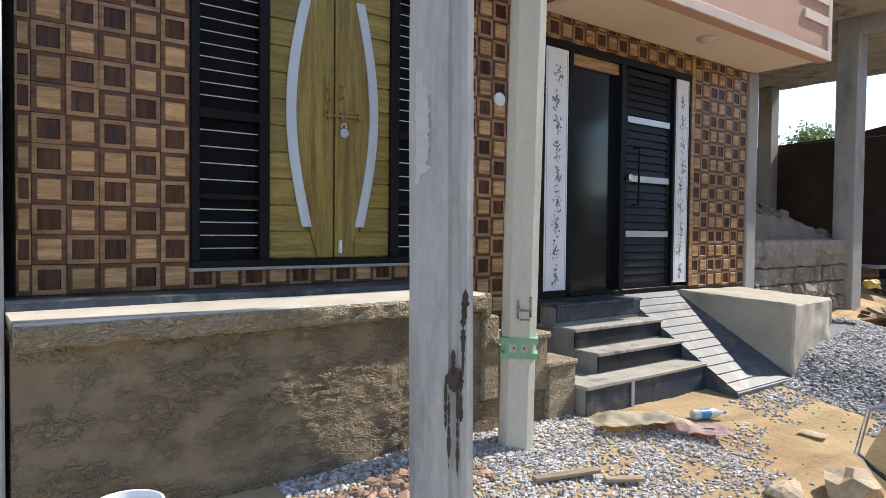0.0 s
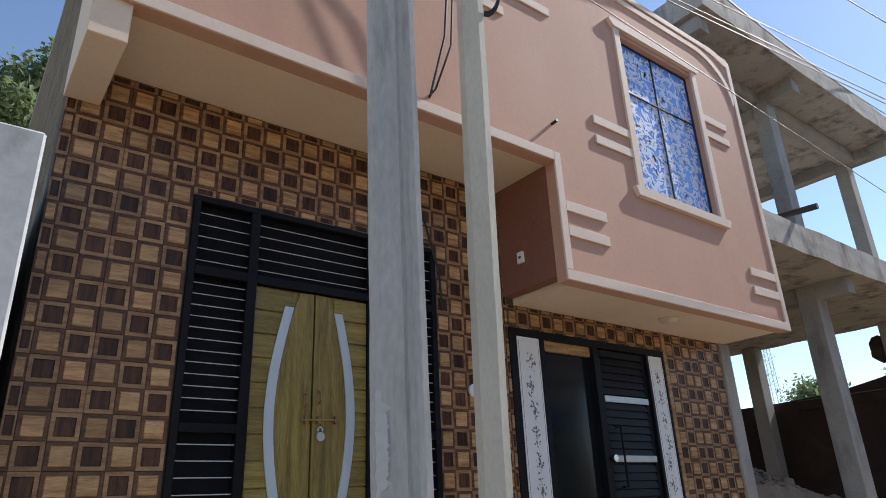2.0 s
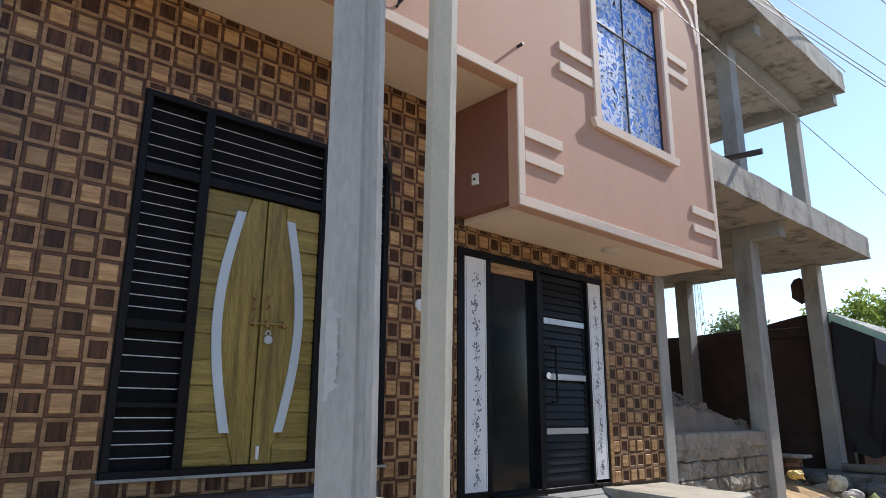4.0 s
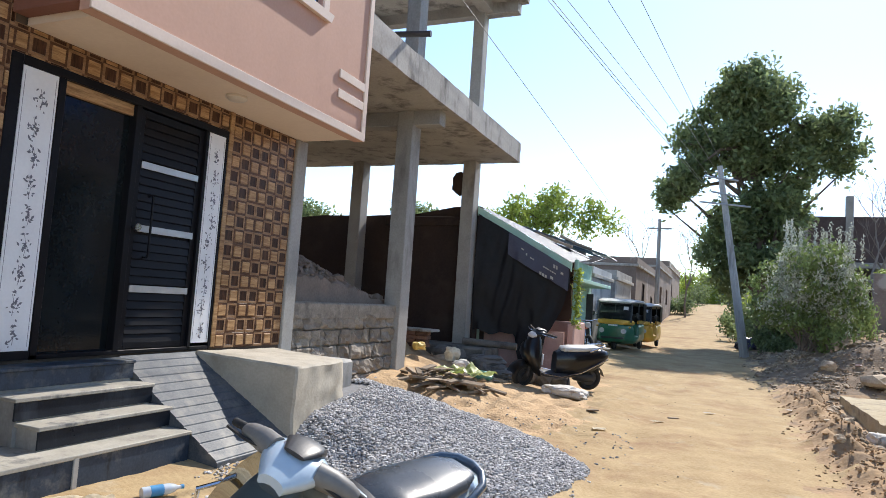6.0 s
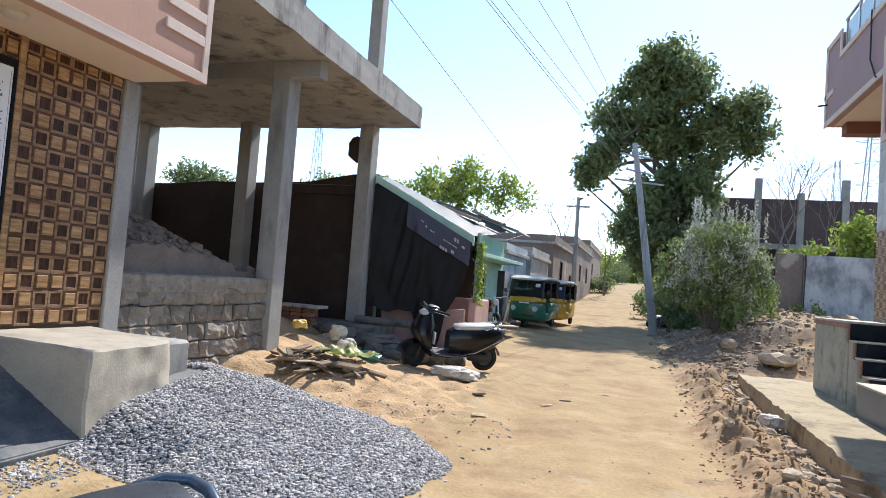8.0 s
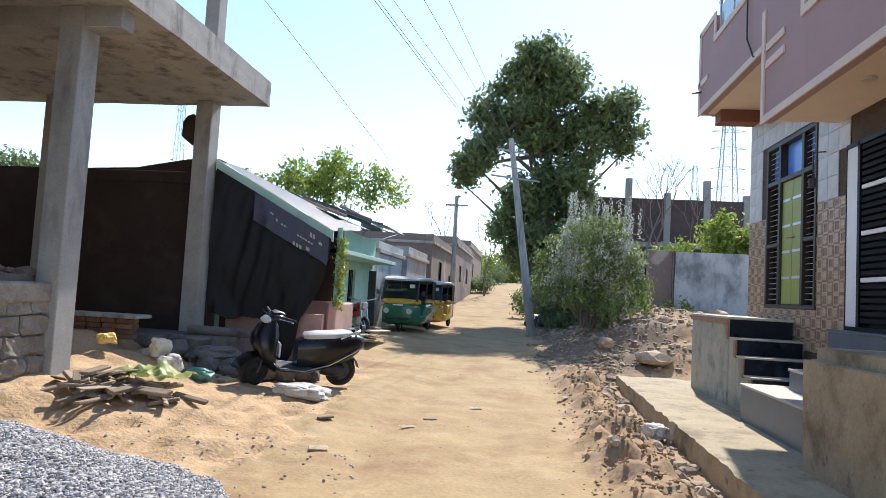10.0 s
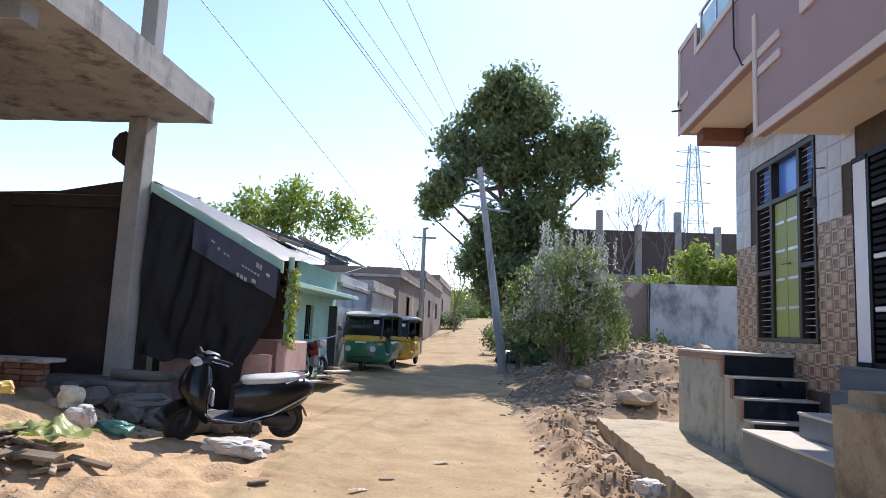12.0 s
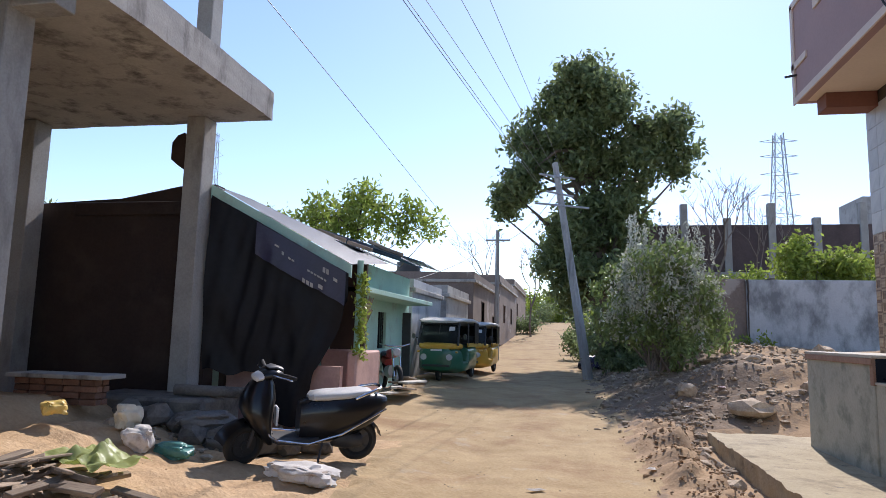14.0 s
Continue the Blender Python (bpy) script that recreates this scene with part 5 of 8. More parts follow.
for i, (x, y, z, t) in enumerate(((-3.2, 18.0, 3.42, 20), (-3.0, 19.2, 3.38, -12), (-2.8, 21.0, 3.5, 8), (-3.6, 22.6, 3.85, 40))):
    bm = boxes([(-0.3, 0.3, -0.06, 0.06, -0.04, 0.04)], 0.01)
    o = solid("roof_weight", bm, M_WOODSCRAP, "scrap of wood weighing down the roof sheets", "wood scrap")
    o.matrix_basis = pose(x, y, z, 0, 18, t)

# ---- houses further up the lane ----
def far_house(label, x0, x1, y0, y1, z0, z1, m, doors=(), parapet=0.0):
    h = thing("house", label, "house", ((x0 + x1) / 2, (y0 + y1) / 2, z0))
    holes = [(a, b, c, d) for a, b, c, d in doors]
    part("wall", boxes([(x1 - 0.2, x1, a, b, c, d) for a, b, c, d in wall_rects(y0, y1, z0, z1, holes)] +
                       [(x0, x1 - 0.2, y0, y0 + 0.2, z0, z1), (x0, x1 - 0.2, y1 - 0.2, y1, z0, z1), (x0, x0 + 0.2, y0 + 0.2, y1 - 0.2, z0, z1)]), m, h, smooth=False)
    part("roof", boxes([(x0 - 0.1, x1 + 0.12, y0 - 0.1, y1 + 0.1, z1, z1 + 0.14)], 0.02), M_SLAB, h)
    if parapet:
        part("parapet", boxes([(x1 - 0.15, x1 + 0.03, y0, y1, z1 + 0.14, z1 + 0.14 + parapet), (x0, x1 - 0.15, y0, y0 + 0.15, z1 + 0.14, z1 + 0.14 + parapet)]), m, h, smooth=False)
    for a, b, c, d in holes:
        w = part("window" if c > z0 + 0.3 else "door", boxes([(x1 - 0.15, x1 - 0.1, a, b, c, d)]), M_DARKPLASTIC, h, smooth=False)
        part("frame", boxes([(x1 - 0.1, x1 + 0.03, a - 0.06, a, c, d + 0.06), (x1 - 0.1, x1 + 0.03, b, b + 0.06, c, d + 0.06), (x1 - 0.1, x1 + 0.03, a, b, d, d + 0.06)]), m, w, smooth=False)
    return h


far_house("small weathered white house with a flat roof", -9, -3.1, 24.6, 29.0, 0.1, 2.75, M_WHITEWASH, ((26.0, 26.7, 1.2, 2.0), (27.4, 28.2, 0.1, 2.0)), 0.25)
far_house("small grey plastered house with a flat roof", -9, -3.0, 29.6, 35.0, 0.2, 2.9, M_GREYHOUSE, ((30.5, 31.2, 1.3, 2.1), (33.0, 33.9, 0.2, 2.1)), 0.3)
far_house("brown unplastered block house with a flat roof", -11, -2.9, 36.0, 47.0, 0.4, 3.95, M_BROWNHOUSE, ((39.0, 40.0, 2.2, 3.2), (44.0, 44.9, 0.6, 2.6)), 0.35)
far_house("brown unplastered block house with plaster patches", -11, -3.0, 49.0, 64.0, 0.9, 4.85, M_BROWNHOUSE, ((52.0, 53.2, 2.4, 3.6), (58.0, 59.2, 2.4, 3.6)), 0.5)
far_house("brown block house at the rise of the lane", -12, -3.4, 66.0, 84.0, 1.8, 6.0, M_BROWNHOUSE, ((70.0, 71.2, 3.4, 4.6),), 0.5)
bl = thing("blue_building", "distant low blue and white building at the end of the lane", "building", (6, 118, 3.4))
part("wall", boxes([(-22, 34, 116, 122, 2.5, 6.6)]), mat("pale_blue_paint", (0.12, 0.35, 0.48), (0.2, 0.45, 0.58), 0.5, 0.85), bl, smooth=False)
for i in range(9):
    part("white_pier", boxes([(-20 + 6 * i, -19 + 6 * i, 115.8, 116, 2.5, 6.0)]), M_WHITEWASH, bl, smooth=False)
part("wall_base", boxes([(-22, 34, 113, 113.4, 2.5, 4.2)]), M_WHITEWASH, bl, smooth=False)
gt = thing("road_barrier", "thin white and black roadside barrier at the lane's end", "barrier", (3, 108, 3.5))
for i in range(8):
    part("post", boxes([(-6 + 2 * i, -5.85 + 2 * i, 108, 108.15, 3.2, 4.5)]), M_DARKPLASTIC, gt, smooth=False)
part("rail", boxes([(-6, 8.2, 108.0, 108.1, 4.2, 4.4)]), M_WHITEWASH, gt, smooth=False)
bm = bmesh.new()
cyl(bm, (-6.5, 38.0, 4.58), 0.6, 1.0, n=24)
solid("water_tank", bm, M_DARKPLASTIC, "black plastic water tank on a flat roof", "water tank")


# ---- right house ----
RX = 5.6
rhouse = thing("house", "two-storey mauve house with marble and brown tiled front", "house", (8, 12, 0))
RD = (13.25, 15.10, 1.48, 4.12)
RD2 = (9.9, 12.42, 1.25, 3.55)
rwall = part("front_wall", boxes([(RX + 0.012, RX + 0.25, a, b, c, d) for a, b, c, d in wall_rects(6.0, 15.95, 0.0, 7.6, [RD, RD2])]), M_GROUT, rhouse, smooth=False)
part("side_wall", boxes([(RX + 0.25, 12.0, 15.75, 15.95, 0.0, 7.6), (RX + 0.25, 12.0, 6.0, 6.2, 0.0, 7.6), (11.8, 12.0, 6.2, 15.75, 0.0, 7.6)]), M_GREYHOUSE, rhouse, smooth=False)
part("roof", boxes([(RX - 0.2, 12.2, 5.9, 16.05, 7.6, 7.75)]), M_SLAB, rhouse, smooth=False)
QX = 4.69
RW = (9.3, 11.45, 4.95, 6.4)
for a, b, c, d in wall_rects(12.78, 16.0, 4.92, 6.0, []) + [(15.1, 16.0, 6.0, 6.42)] + wall_rects(6.0, 12.78, 3.92, 7.6, [RW]):
    part("balcony_front", boxes([(QX, QX + 0.12, a, b, c, d)]), M_MAUVE, rhouse, "mauve painted balcony wall", smooth=False)
part("balcony_side", boxes([(QX + 0.12, RX, 15.88, 16.0, 4.92, 6.42), (QX + 0.12, RX, 12.66, 12.78, 3.98, 7.6)]), M_MAUVE, rhouse, smooth=False)
part("balcony_soffit", boxes([(QX + 0.12, RX, 12.78, 15.88, 4.92, 5.0), (QX + 0.12, RX, 6.0, 12.66, 3.92, 3.98)]), M_SOFFIT, rhouse, smooth=False)
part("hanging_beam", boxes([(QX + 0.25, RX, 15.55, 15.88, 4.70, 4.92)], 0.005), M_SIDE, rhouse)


def rtrim(rows):
    return boxes([(QX - 0.025, QX, *r) for r in rows], 0.004)


part("band", rtrim([(12.78, 16.02, 4.90, 5.0)]), M_TRIM, rhouse)
part("band", rtrim([(6.0, 12.80, 3.90, 4.0)]), M_TRIM, rhouse)
part("band", rtrim([(12.70, 12.80, 4.0, 5.0)]), M_TRIM, rhouse)
part("band", rtrim([(12.70, 12.80, 5.0, 5.45)]), M_TRIM, rhouse)
part("band", rtrim([(15.92, 16.02, 5.0, 6.42)]), M_TRIM, rhouse)
part("band", rtrim([(15.1, 16.02, 6.36, 6.46)]), M_TRIM, rhouse)
part("band", rtrim([(15.02, 15.12, 5.95, 6.46)]), M_TRIM, rhouse)
part("band", rtrim([(12.78, 15.02, 5.95, 6.05)]), M_TRIM, rhouse)
for y, z in ((12.05, 4.85), (12.05, 4.62), (12.05, 5.75), (12.05, 6.0), (15.45, 5.42)):
    part("rib", rtrim([(y, y + 0.6, z, z + 0.1)]), M_TRIM, rhouse)
rw = part("window", boxes([(QX + 0.05, QX + 0.09, a, b, c, d) for a, b, c, d in ((RW[0], RW[1], RW[2], RW[2] + .04), (RW[0], RW[1], RW[3] - .04, RW[3]), (RW[0], RW[0] + .04, RW[2], RW[3]), (RW[1] - .04, RW[1], RW[2], RW[3]),
                                                                    (10.35, 10.4, RW[2], RW[3]))]), M_DARKPLASTIC, rhouse)
for a, b in ((RW[0] + .04, 10.35), (10.4, RW[1] - .04)):
    part("pane", boxes([(QX + 0.065, QX + 0.07, a, b, RW[2] + .04, RW[3] - .04)]), M_BLUEGLASS, rw, smooth=False)
part("surround", boxes([(QX - 0.03, QX, RW[1], RW[1] + 0.1, RW[2] - 0.1, RW[3] + .1), (QX - 0.03, QX, RW[0], RW[1], RW[2] - 0.1, RW[2])], 0.004), M_TRIM, rw)
rail = thing("balcony_railing", "steel balcony railing with pale green glass panels", "railing", (QX + 0.05, 14, 6.0))
for i in range(4):
    part("post", boxes([(QX + 0.03, QX + 0.07, 12.85 + 0.7 * i, 12.89 + 0.7 * i, 6.0, 6.62)], 0.004), M_STEEL, rail)
bm = bmesh.new()
tube(bm, [(QX + 0.05, 12.8, 6.62), (QX + 0.05, 15.05, 6.62)], 0.025, 12)
part("handrail", bm, M_STEEL, rail)
M_GREENGLASS = mat("green_glass", (0.30, 0.46, 0.42), (0.36, 0.52, 0.48), 2, 0.08, 0, spec=0.7)
for i in range(3):
    part("glass_panel", boxes([(QX + 0.045, QX + 0.055, 12.92 + 0.7 * i, 13.52 + 0.7 * i, 6.10, 6.52)]), M_GREENGLASS, rail, smooth=False)
bm = bmesh.new()
tube(bm, [(QX - 0.16, 15.9, 5.30), (QX + 0.02, 15.9, 5.33)], 0.018, 8)
part("spout", bm, M_DARKPLASTIC, rhouse)
bm = bmesh.new()
tube(bm, [(QX - 0.03, 13.4, 6.1), (QX - 0.04, 13.35, 5.3), (QX - 0.03, 13.1, 4.95), (QX + 0.1, 12.75, 4.9)], 0.012, 6)
part("loose_cable", bm, M_CABLE, rhouse)
bm = bmesh.new()
cyl(bm, (5.1, 10.9, 3.905), 0.07, 0.03, n=20)
part("soffit_lamp", bm, M_LAMP, rhouse)
# green door with barred side lights
rd = thing("door_3", "lime green double door with steel bands in a dark barred frame", "door", (RX, 14.2, 1.48), kind="structure")
part("frame", boxes([(RX - 0.02, RX + 0.12, a, b, c, d) for a, b, c, d in ((13.25, 15.10, 1.48, 1.54), (13.25, 15.10, 4.05, 4.12), (13.25, 13.31, 1.54, 4.05), (15.04, 15.10, 1.54, 4.05), (13.66, 13.74, 1.54, 4.05), (14.52, 14.60, 1.54, 4.05),
                                                                       (13.31, 13.66, 3.45, 3.52), (13.74, 14.52, 3.45, 3.52), (14.60, 15.04, 3.45, 3.52), (13.31, 13.66, 2.45, 2.51), (14.60, 15.04, 2.45, 2.51))], 0.005), mat("dark_brown_steel", (0.03, 0.022, 0.02), (0.05, 0.04, 0.035), 4, 0.45, 0.05), rd)
part("dark_pane", boxes([(RX + 0.09, RX + 0.10, 13.31, 15.04, 1.54, 3.45)]), M_MATTE, rd, smooth=False)
part("blue_pane", boxes([(RX + 0.09, RX + 0.10, 13.31, 15.04, 3.52, 4.05)]), M_BLUEGLASS, rd, smooth=False)
for a, b in ((13.31, 13.66), (14.60, 15.04)):
    for z in [1.62 + 0.085 * i for i in range(22)] + [3.58 + 0.085 * i for i in range(6)]:
        bm = bmesh.new()
        tube(bm, [(RX + 0.03, a, z), (RX + 0.03, b, z)], 0.006, 6)
        part("grille_bar", bm, M_BAR, rd)
for a, b in ((13.745, 14.125), (14.135, 14.515)):
    lf = part("leaf", boxes([(RX + 0.02, RX + 0.06, a, b, 1.545, 3.445)], 0.005), M_GREENDOOR, rd)
    for z in (1.95, 2.35, 2.75, 3.15):
        part("steel_band", boxes([(RX + 0.012, RX + 0.02, a + 0.06, b - 0.02, z - 0.02, z + 0.02)], 0.002), M_STEEL, lf)
bm = bmesh.new()
tube(bm, [(RX - 0.01, 14.0, 2.55), (RX - 0.01, 14.25, 2.56)], 0.012, 8)
part("slide_bolt", bm, M_BRASS, rd)
rd2 = thing("door_4", "black louvred steel gate door beside a printed white panel", "door", (RX, 11.2, 1.25), kind="structure")
part("side_panel", boxes([(RX - 0.01, RX + 0.05, 12.14, 12.40, 1.30, 3.50)], 0.004), M_WHITE, rd2)
part("frame", boxes([(RX - 0.015, RX + 0.1, 12.08, 12.14, 1.25, 3.55), (RX - 0.015, RX + 0.1, 12.40, 12.42, 1.25, 3.55), (RX - 0.015, RX + 0.1, 9.9, 12.42, 3.50, 3.56), (RX - 0.015, RX + 0.1, 9.9, 12.42, 1.25, 1.30), (RX + 0.06, RX + 0.1, 9.9, 12.08, 1.3, 3.5)], 0.003), M_BLACK, rd2)
for i in range(27):
    z = 1.35 + 0.08 * i
    bm = boxes([(RX - 0.005, RX + 0.03, 9.95, 12.06, z, z + 0.055)], 0.006)
    part("louvre", bm, M_WHITE if i in (6, 13, 20) else M_MATTE, rd2)
bm = bmesh.new()
tube(bm, [(RX + 0.01, 13.02, 3.62), (RX - 0.16, 13.0, 3.60), (RX - 0.17, 13.0, 3.25)], 0.010, 6)
cyl(bm, (RX - 0.17, 13.0, 3.18), 0.05, 0.12, n=14)
wall_lamp = solid("wall_lamp", bm, M_DARKPLASTIC, "small dark wall lamp holder on a bracket", "wall lamp")

bm = boxes([(3.46, 6.2, 7.6, 17.08, -0.25, 0.165)])
bmesh.ops.subdivide_edges(bm, edges=[e for e in bm.edges if e.calc_length() > 5], cuts=150)
bmesh.ops.subdivide_edges(bm, edges=[e for e in bm.edges if 2 < e.calc_length() < 3], cuts=24)
bmesh.ops.subdivide_edges(bm, edges=[e for e in bm.edges if 0.4 < e.calc_length() < 0.45], cuts=5)
for v in bm.verts:
    edge = step(3.62, 3.47, v.co.x) + step(16.9, 17.06, v.co.y)
    rough = edge * (0.030 * bumpy(v.co.y, v.co.z, 5, 2) + 0.02 * bumpy(v.co.y, v.co.z, 13, 4))
    v.co += Vector((rough, 0.5 * rough, (0.012 * bumpy(v.co.x, v.co.y, 2.0, 6) - 0.03 * edge * step(0.0, 0.5, bumpy(v.co.x, v.co.y, 3.0, 9))) if v.co.z > 0.1 else 0))
apron = solid("cement_apron", bm, M_APRON, "worn cement apron along the house", "pavement", "structure")
M_RUST_EDGE = mat("red_brown_cement_edge", (0.25, 0.145, 0.10), (0.38, 0.24, 0.17), 6, 0.85, 0.3)
M_GREEN_PLASTER = stain(mat("greenish_side_plaster", (0.33, 0.33, 0.27), (0.47, 0.46, 0.38), 3, 0.9, 0.6, 30), (0.24, 0.255, 0.20), 3, 0.5, 0.66)
rst = thing("side_stairs", "cement platform with black granite steps", "stairs", (5.1, 14.5, 0.1), kind="structure")
part("platform", boxes([(4.68, RX, 13.95, 15.98, -0.15, 1.28)], 0.012), M_GREEN_PLASTER, rst, "rough greenish plastered platform side")
part("platform_top", boxes([(4.66, RX, 13.92, 16.0, 1.28, 1.315)], 0.004), M_CREAM_CONC, rst)
for y, ye, z in ((13.60, 13.948, 1.02), (13.28, 13.597, 0.78), (12.95, 13.277, 0.54)):
    part("step", boxes([(4.70, RX, y, ye, -0.15, z - 0.025)]), M_GREEN_PLASTER, rst, smooth=False)
    part("tread", boxes([(4.684, RX, y - 0.02, ye - 0.013, z - 0.025, z)], 0.004), M_CREAM_CONC, rst)
for y, z0, z1 in ((13.945, 1.022, 1.278), (13.595, 0.782, 0.993), (13.275, 0.542, 0.753), (12.945, 0.30, 0.513)):
    part("riser", boxes([(4.70, RX - 0.02, y - 0.014, y - 0.002, z0, z1)], 0.002), M_GRANITE, rst)
    part("edge_strip", boxes([(4.672, 4.70, y - 0.014, y + 0.075, z0 - 0.04, z1)], 0.004), M_RUST_EDGE, rst, "red-brown cement edge strip")
part("edge_strip", boxes([(4.655, 4.68, 13.94, 15.985, 1.205, 1.278)], 0.004), M_RUST_EDGE, rst, "red-brown cement edge strip")
rs2 = thing("front_stairs", "blue-grey granite steps with pale treads", "stairs", (5.0, 11.6, 0.1), kind="structure")
for x, z, yb in ((4.48, 0.48, 12.75), (4.92, 0.74, 12.35), (5.22, 1.0, 12.30), (5.40, 1.25, 12.45)):
    part("step", boxes([(x + 0.015, RX, 10.4, yb, -0.15, z - 0.03)]), M_BLUE_STEP, rs2, smooth=False)
    part("tread", boxes([(x, RX, 10.4, yb + 0.01, z - 0.03, z)], 0.004), M_CREAM_CONC if z < 1 else M_BLUE_STEP, rs2)
bm = bmesh.new()
box(bm, 4.22, 5.6, 8.7, 10.30, -0.2, 1.13)
bmesh.ops.bevel(bm, geom=[e for e in bm.edges], offset=0.12, segments=4, affect="EDGES")
for v in bm.verts:
    v.co.x += 0.02 * bumpy(v.co.y, v.co.z, 2)
flank = solid("cement_flank", bm, M_APRON, "rounded raw cement flank beside the steps", "platform", "structure")

# ---- boundary wall and unfinished building behind ----
gw = thing("boundary_wall", "stained whitewashed boundary wall with a vertical crack", "wall", (10, 28.7, 0.6), kind="structure")
part("panel", boxes([(7.06, 16.0, 28.6, 28.85, 0.3, 3.55)], 0.02), M_WHITEWASH, gw)
part("brown_pier", boxes([(6.15, 7.04, 28.7, 28.95, 0.3, 3.58)], 0.02), M_BROWNHOUSE, gw)
bm = bmesh.new()
pts = [(7.08 + 0.03 * bumpy(z, 3, 4), 28.59, z) for z in np.linspace(1.1, 3.55, 14)]
tube(bm, pts, [0.012 + 0.02 * (i / 13) for i in range(14)], 6)
pts = [(12.0 + 0.12 * bumpy(z, 5, 1.5), 28.59, z) for z in np.linspace(1.9, 3.55, 10)]
tube(bm, pts, 0.012, 6)
part("crack", bm, M_TAR, gw)
dk = thing("unfinished_block", "long dark unplastered block building with bare columns on its roof", "building", (13, 43, 1))
part("wall", boxes([(4.5, 24, 41.0, 41.3, 4.95, 7.4), (4.5, 24, 41.0, 41.3, 0.5, 2.6), (4.5, 4.8, 41.3, 50, 0.5, 7.4), (4.5, 24, 49.7, 50, 0.5, 7.4)]), M_DARKBRICK, dk, smooth=False)
part("slab", boxes([(4.3, 24.2, 40.6, 50.2, 4.65, 4.95)], 0.02), M_CONC, dk)
for i in range(9):
    x = 5.0 + 2.1 * i
    part("column", boxes([(x, x + 0.35, 40.9, 41.25, 0.5, 8.5 if i % 2 else 7.75)], 0.02), M_CONC, dk)
part("roof_room", boxes([(16.5, 17.8, 43, 46, 7.4, 9.2), (18.2, 20.0, 43, 46, 7.4, 9.0)]), M_GREYHOUSE, dk, smooth=False)


# ---- pylons, poles and wires ----
def lattice(name, label, at, h, w):
    p = thing(name, label, "tower", at)
    bm = bmesh.new()
    n = 14
    def leg(i, k):
        s = w * (1 - 0.72 * k / n) / 2
        return Vector(((s, s), (-s, s), (-s, -s), (s, -s))[i % 4]).to_3d() + Vector((0, 0, h * k / n))
    for i in range(4):
        tube(bm, [leg(i, k) for k in range(n + 1)], 0.022 * w, 5)
        for k in range(n):
            tube(bm, [leg(i, k), leg(i + 1, k + 1)], 0.009 * w, 4)
            tube(bm, [leg(i + 1, k), leg(i, k + 1)], 0.009 * w, 4)
    part("mast", bm, M_STEELGREY, p, local=True, smooth=False)
    for k in (8, 9.5, 11, 12.3, 13.4):
        bm = bmesh.new()
        z = h * k / n
        L = 0.66 * w
        for s in (-1, 1):
            tube(bm, [(0, 0, z + 0.5), (s * L, 0, z + 0.1)], 0.013 * w, 4)
            tube(bm, [(0, 0, z - 0.1), (s * L, 0, z + 0.1)], 0.013 * w, 4)
        part("cross_arm", bm, M_STEELGREY, p, local=True, smooth=False)
    return p


M_STEELGREY = mat("galvanised_steel", (0.30, 0.33, 0.36), (0.42, 0.45, 0.48), 2, 0.5, 0, metal=0.3)
lattice("pylon", "tall galvanised lattice power pylon in the distance", (32.3, 108, 3), 29.2, 4.0)
lattice("pylon", "short lattice telecom mast in the distance", (29.5, 116, 3), 22, 2.2)
lattice("pylon", "slim lattice power pylon behind the yard", (-21.9, 45.3, 1), 13.6, 0.9)
lp = thing("leaning_pole", "leaning grey cement power pole with steel cross arms", "pole", (2.05, 28.0, 0.1))
bm = bmesh.new()
tube(bm, [(2.10, 28.0, -0.4), (0.93, 28.0, 7.42)], [0.17, 0.10], 8)
part("shaft", bm, M_POLE, lp)
for z, L in ((6.9, 0.6), (6.3, 0.45), (5.9, 0.9)):
    x = 2.10 - 1.17 * (z + 0.4) / 7.82
    bm = bmesh.new()
    tube(bm, [(x - L, 27.9, z + 0.12), (x + L, 27.9, z - 0.08)], 0.035, 6)
    part("cross_arm", bm, M_STEELGREY, lp)
up = thing("utility_pole", "grey power pole beside the lane's far houses", "pole", (-2.02, 38, 0.4))
bm = bmesh.new()
tube(bm, [(-2.02, 38, 0), (-2.03, 38, 6.7)], [0.14, 0.09], 8)
part("shaft", bm, M_POLE, up)
bm = bmesh.new()
tube(bm, [(-2.6, 38, 6.2), (-1.4, 38, 6.2)], 0.05, 6)
part("cross_arm", bm, M_STEELGREY, up)


cable("overhead_wire", sag((-2.33, 2.65, 6.05), (-3.05, 36.0, 5.4), -0.06), 0.006, "thin grey overhead wire above the lane")
for (x0, z0), x1, dz in (((-2.13, 5.85), 0.39, 0.0), ((-2.10, 5.75), 0.34, 0.05)):
    cable("overhead_wire", sag((x0, 1.8, z0), (x1, 28.0, 6.75 - dz), 0.02), 0.006, "thin grey overhead wire above the lane")
for x0, x1 in ((-0.9, 0.7), (-0.38, 1.04), (0.04, 1.29)):
    far, near = Vector((x1, 28.0, 6.9)), Vector((x0, 12.0, 6.2))
    cable("overhead_wire", sag(far, far + (near - far) * 2.2, 0.05), 0.005, "thin grey overhead wire above the lane")
cable("overhead_wire", sag((1.0, 28.0, 6.4), (-2.0, 38, 6.1), 0.4), 0.009, "thin black overhead wire above the lane")
cable("overhead_wire", sag((-2.0, 38, 6.2), (-4.2, 30, 3.6), 0.2), 0.012, "thin black service wire to a house")
cable("overhead_wire", sag((-2.42, 2.0, 8.2), (-3.3, 16, 9.4), 0.4), 0.012, "thin black overhead wire past the unfinished building")


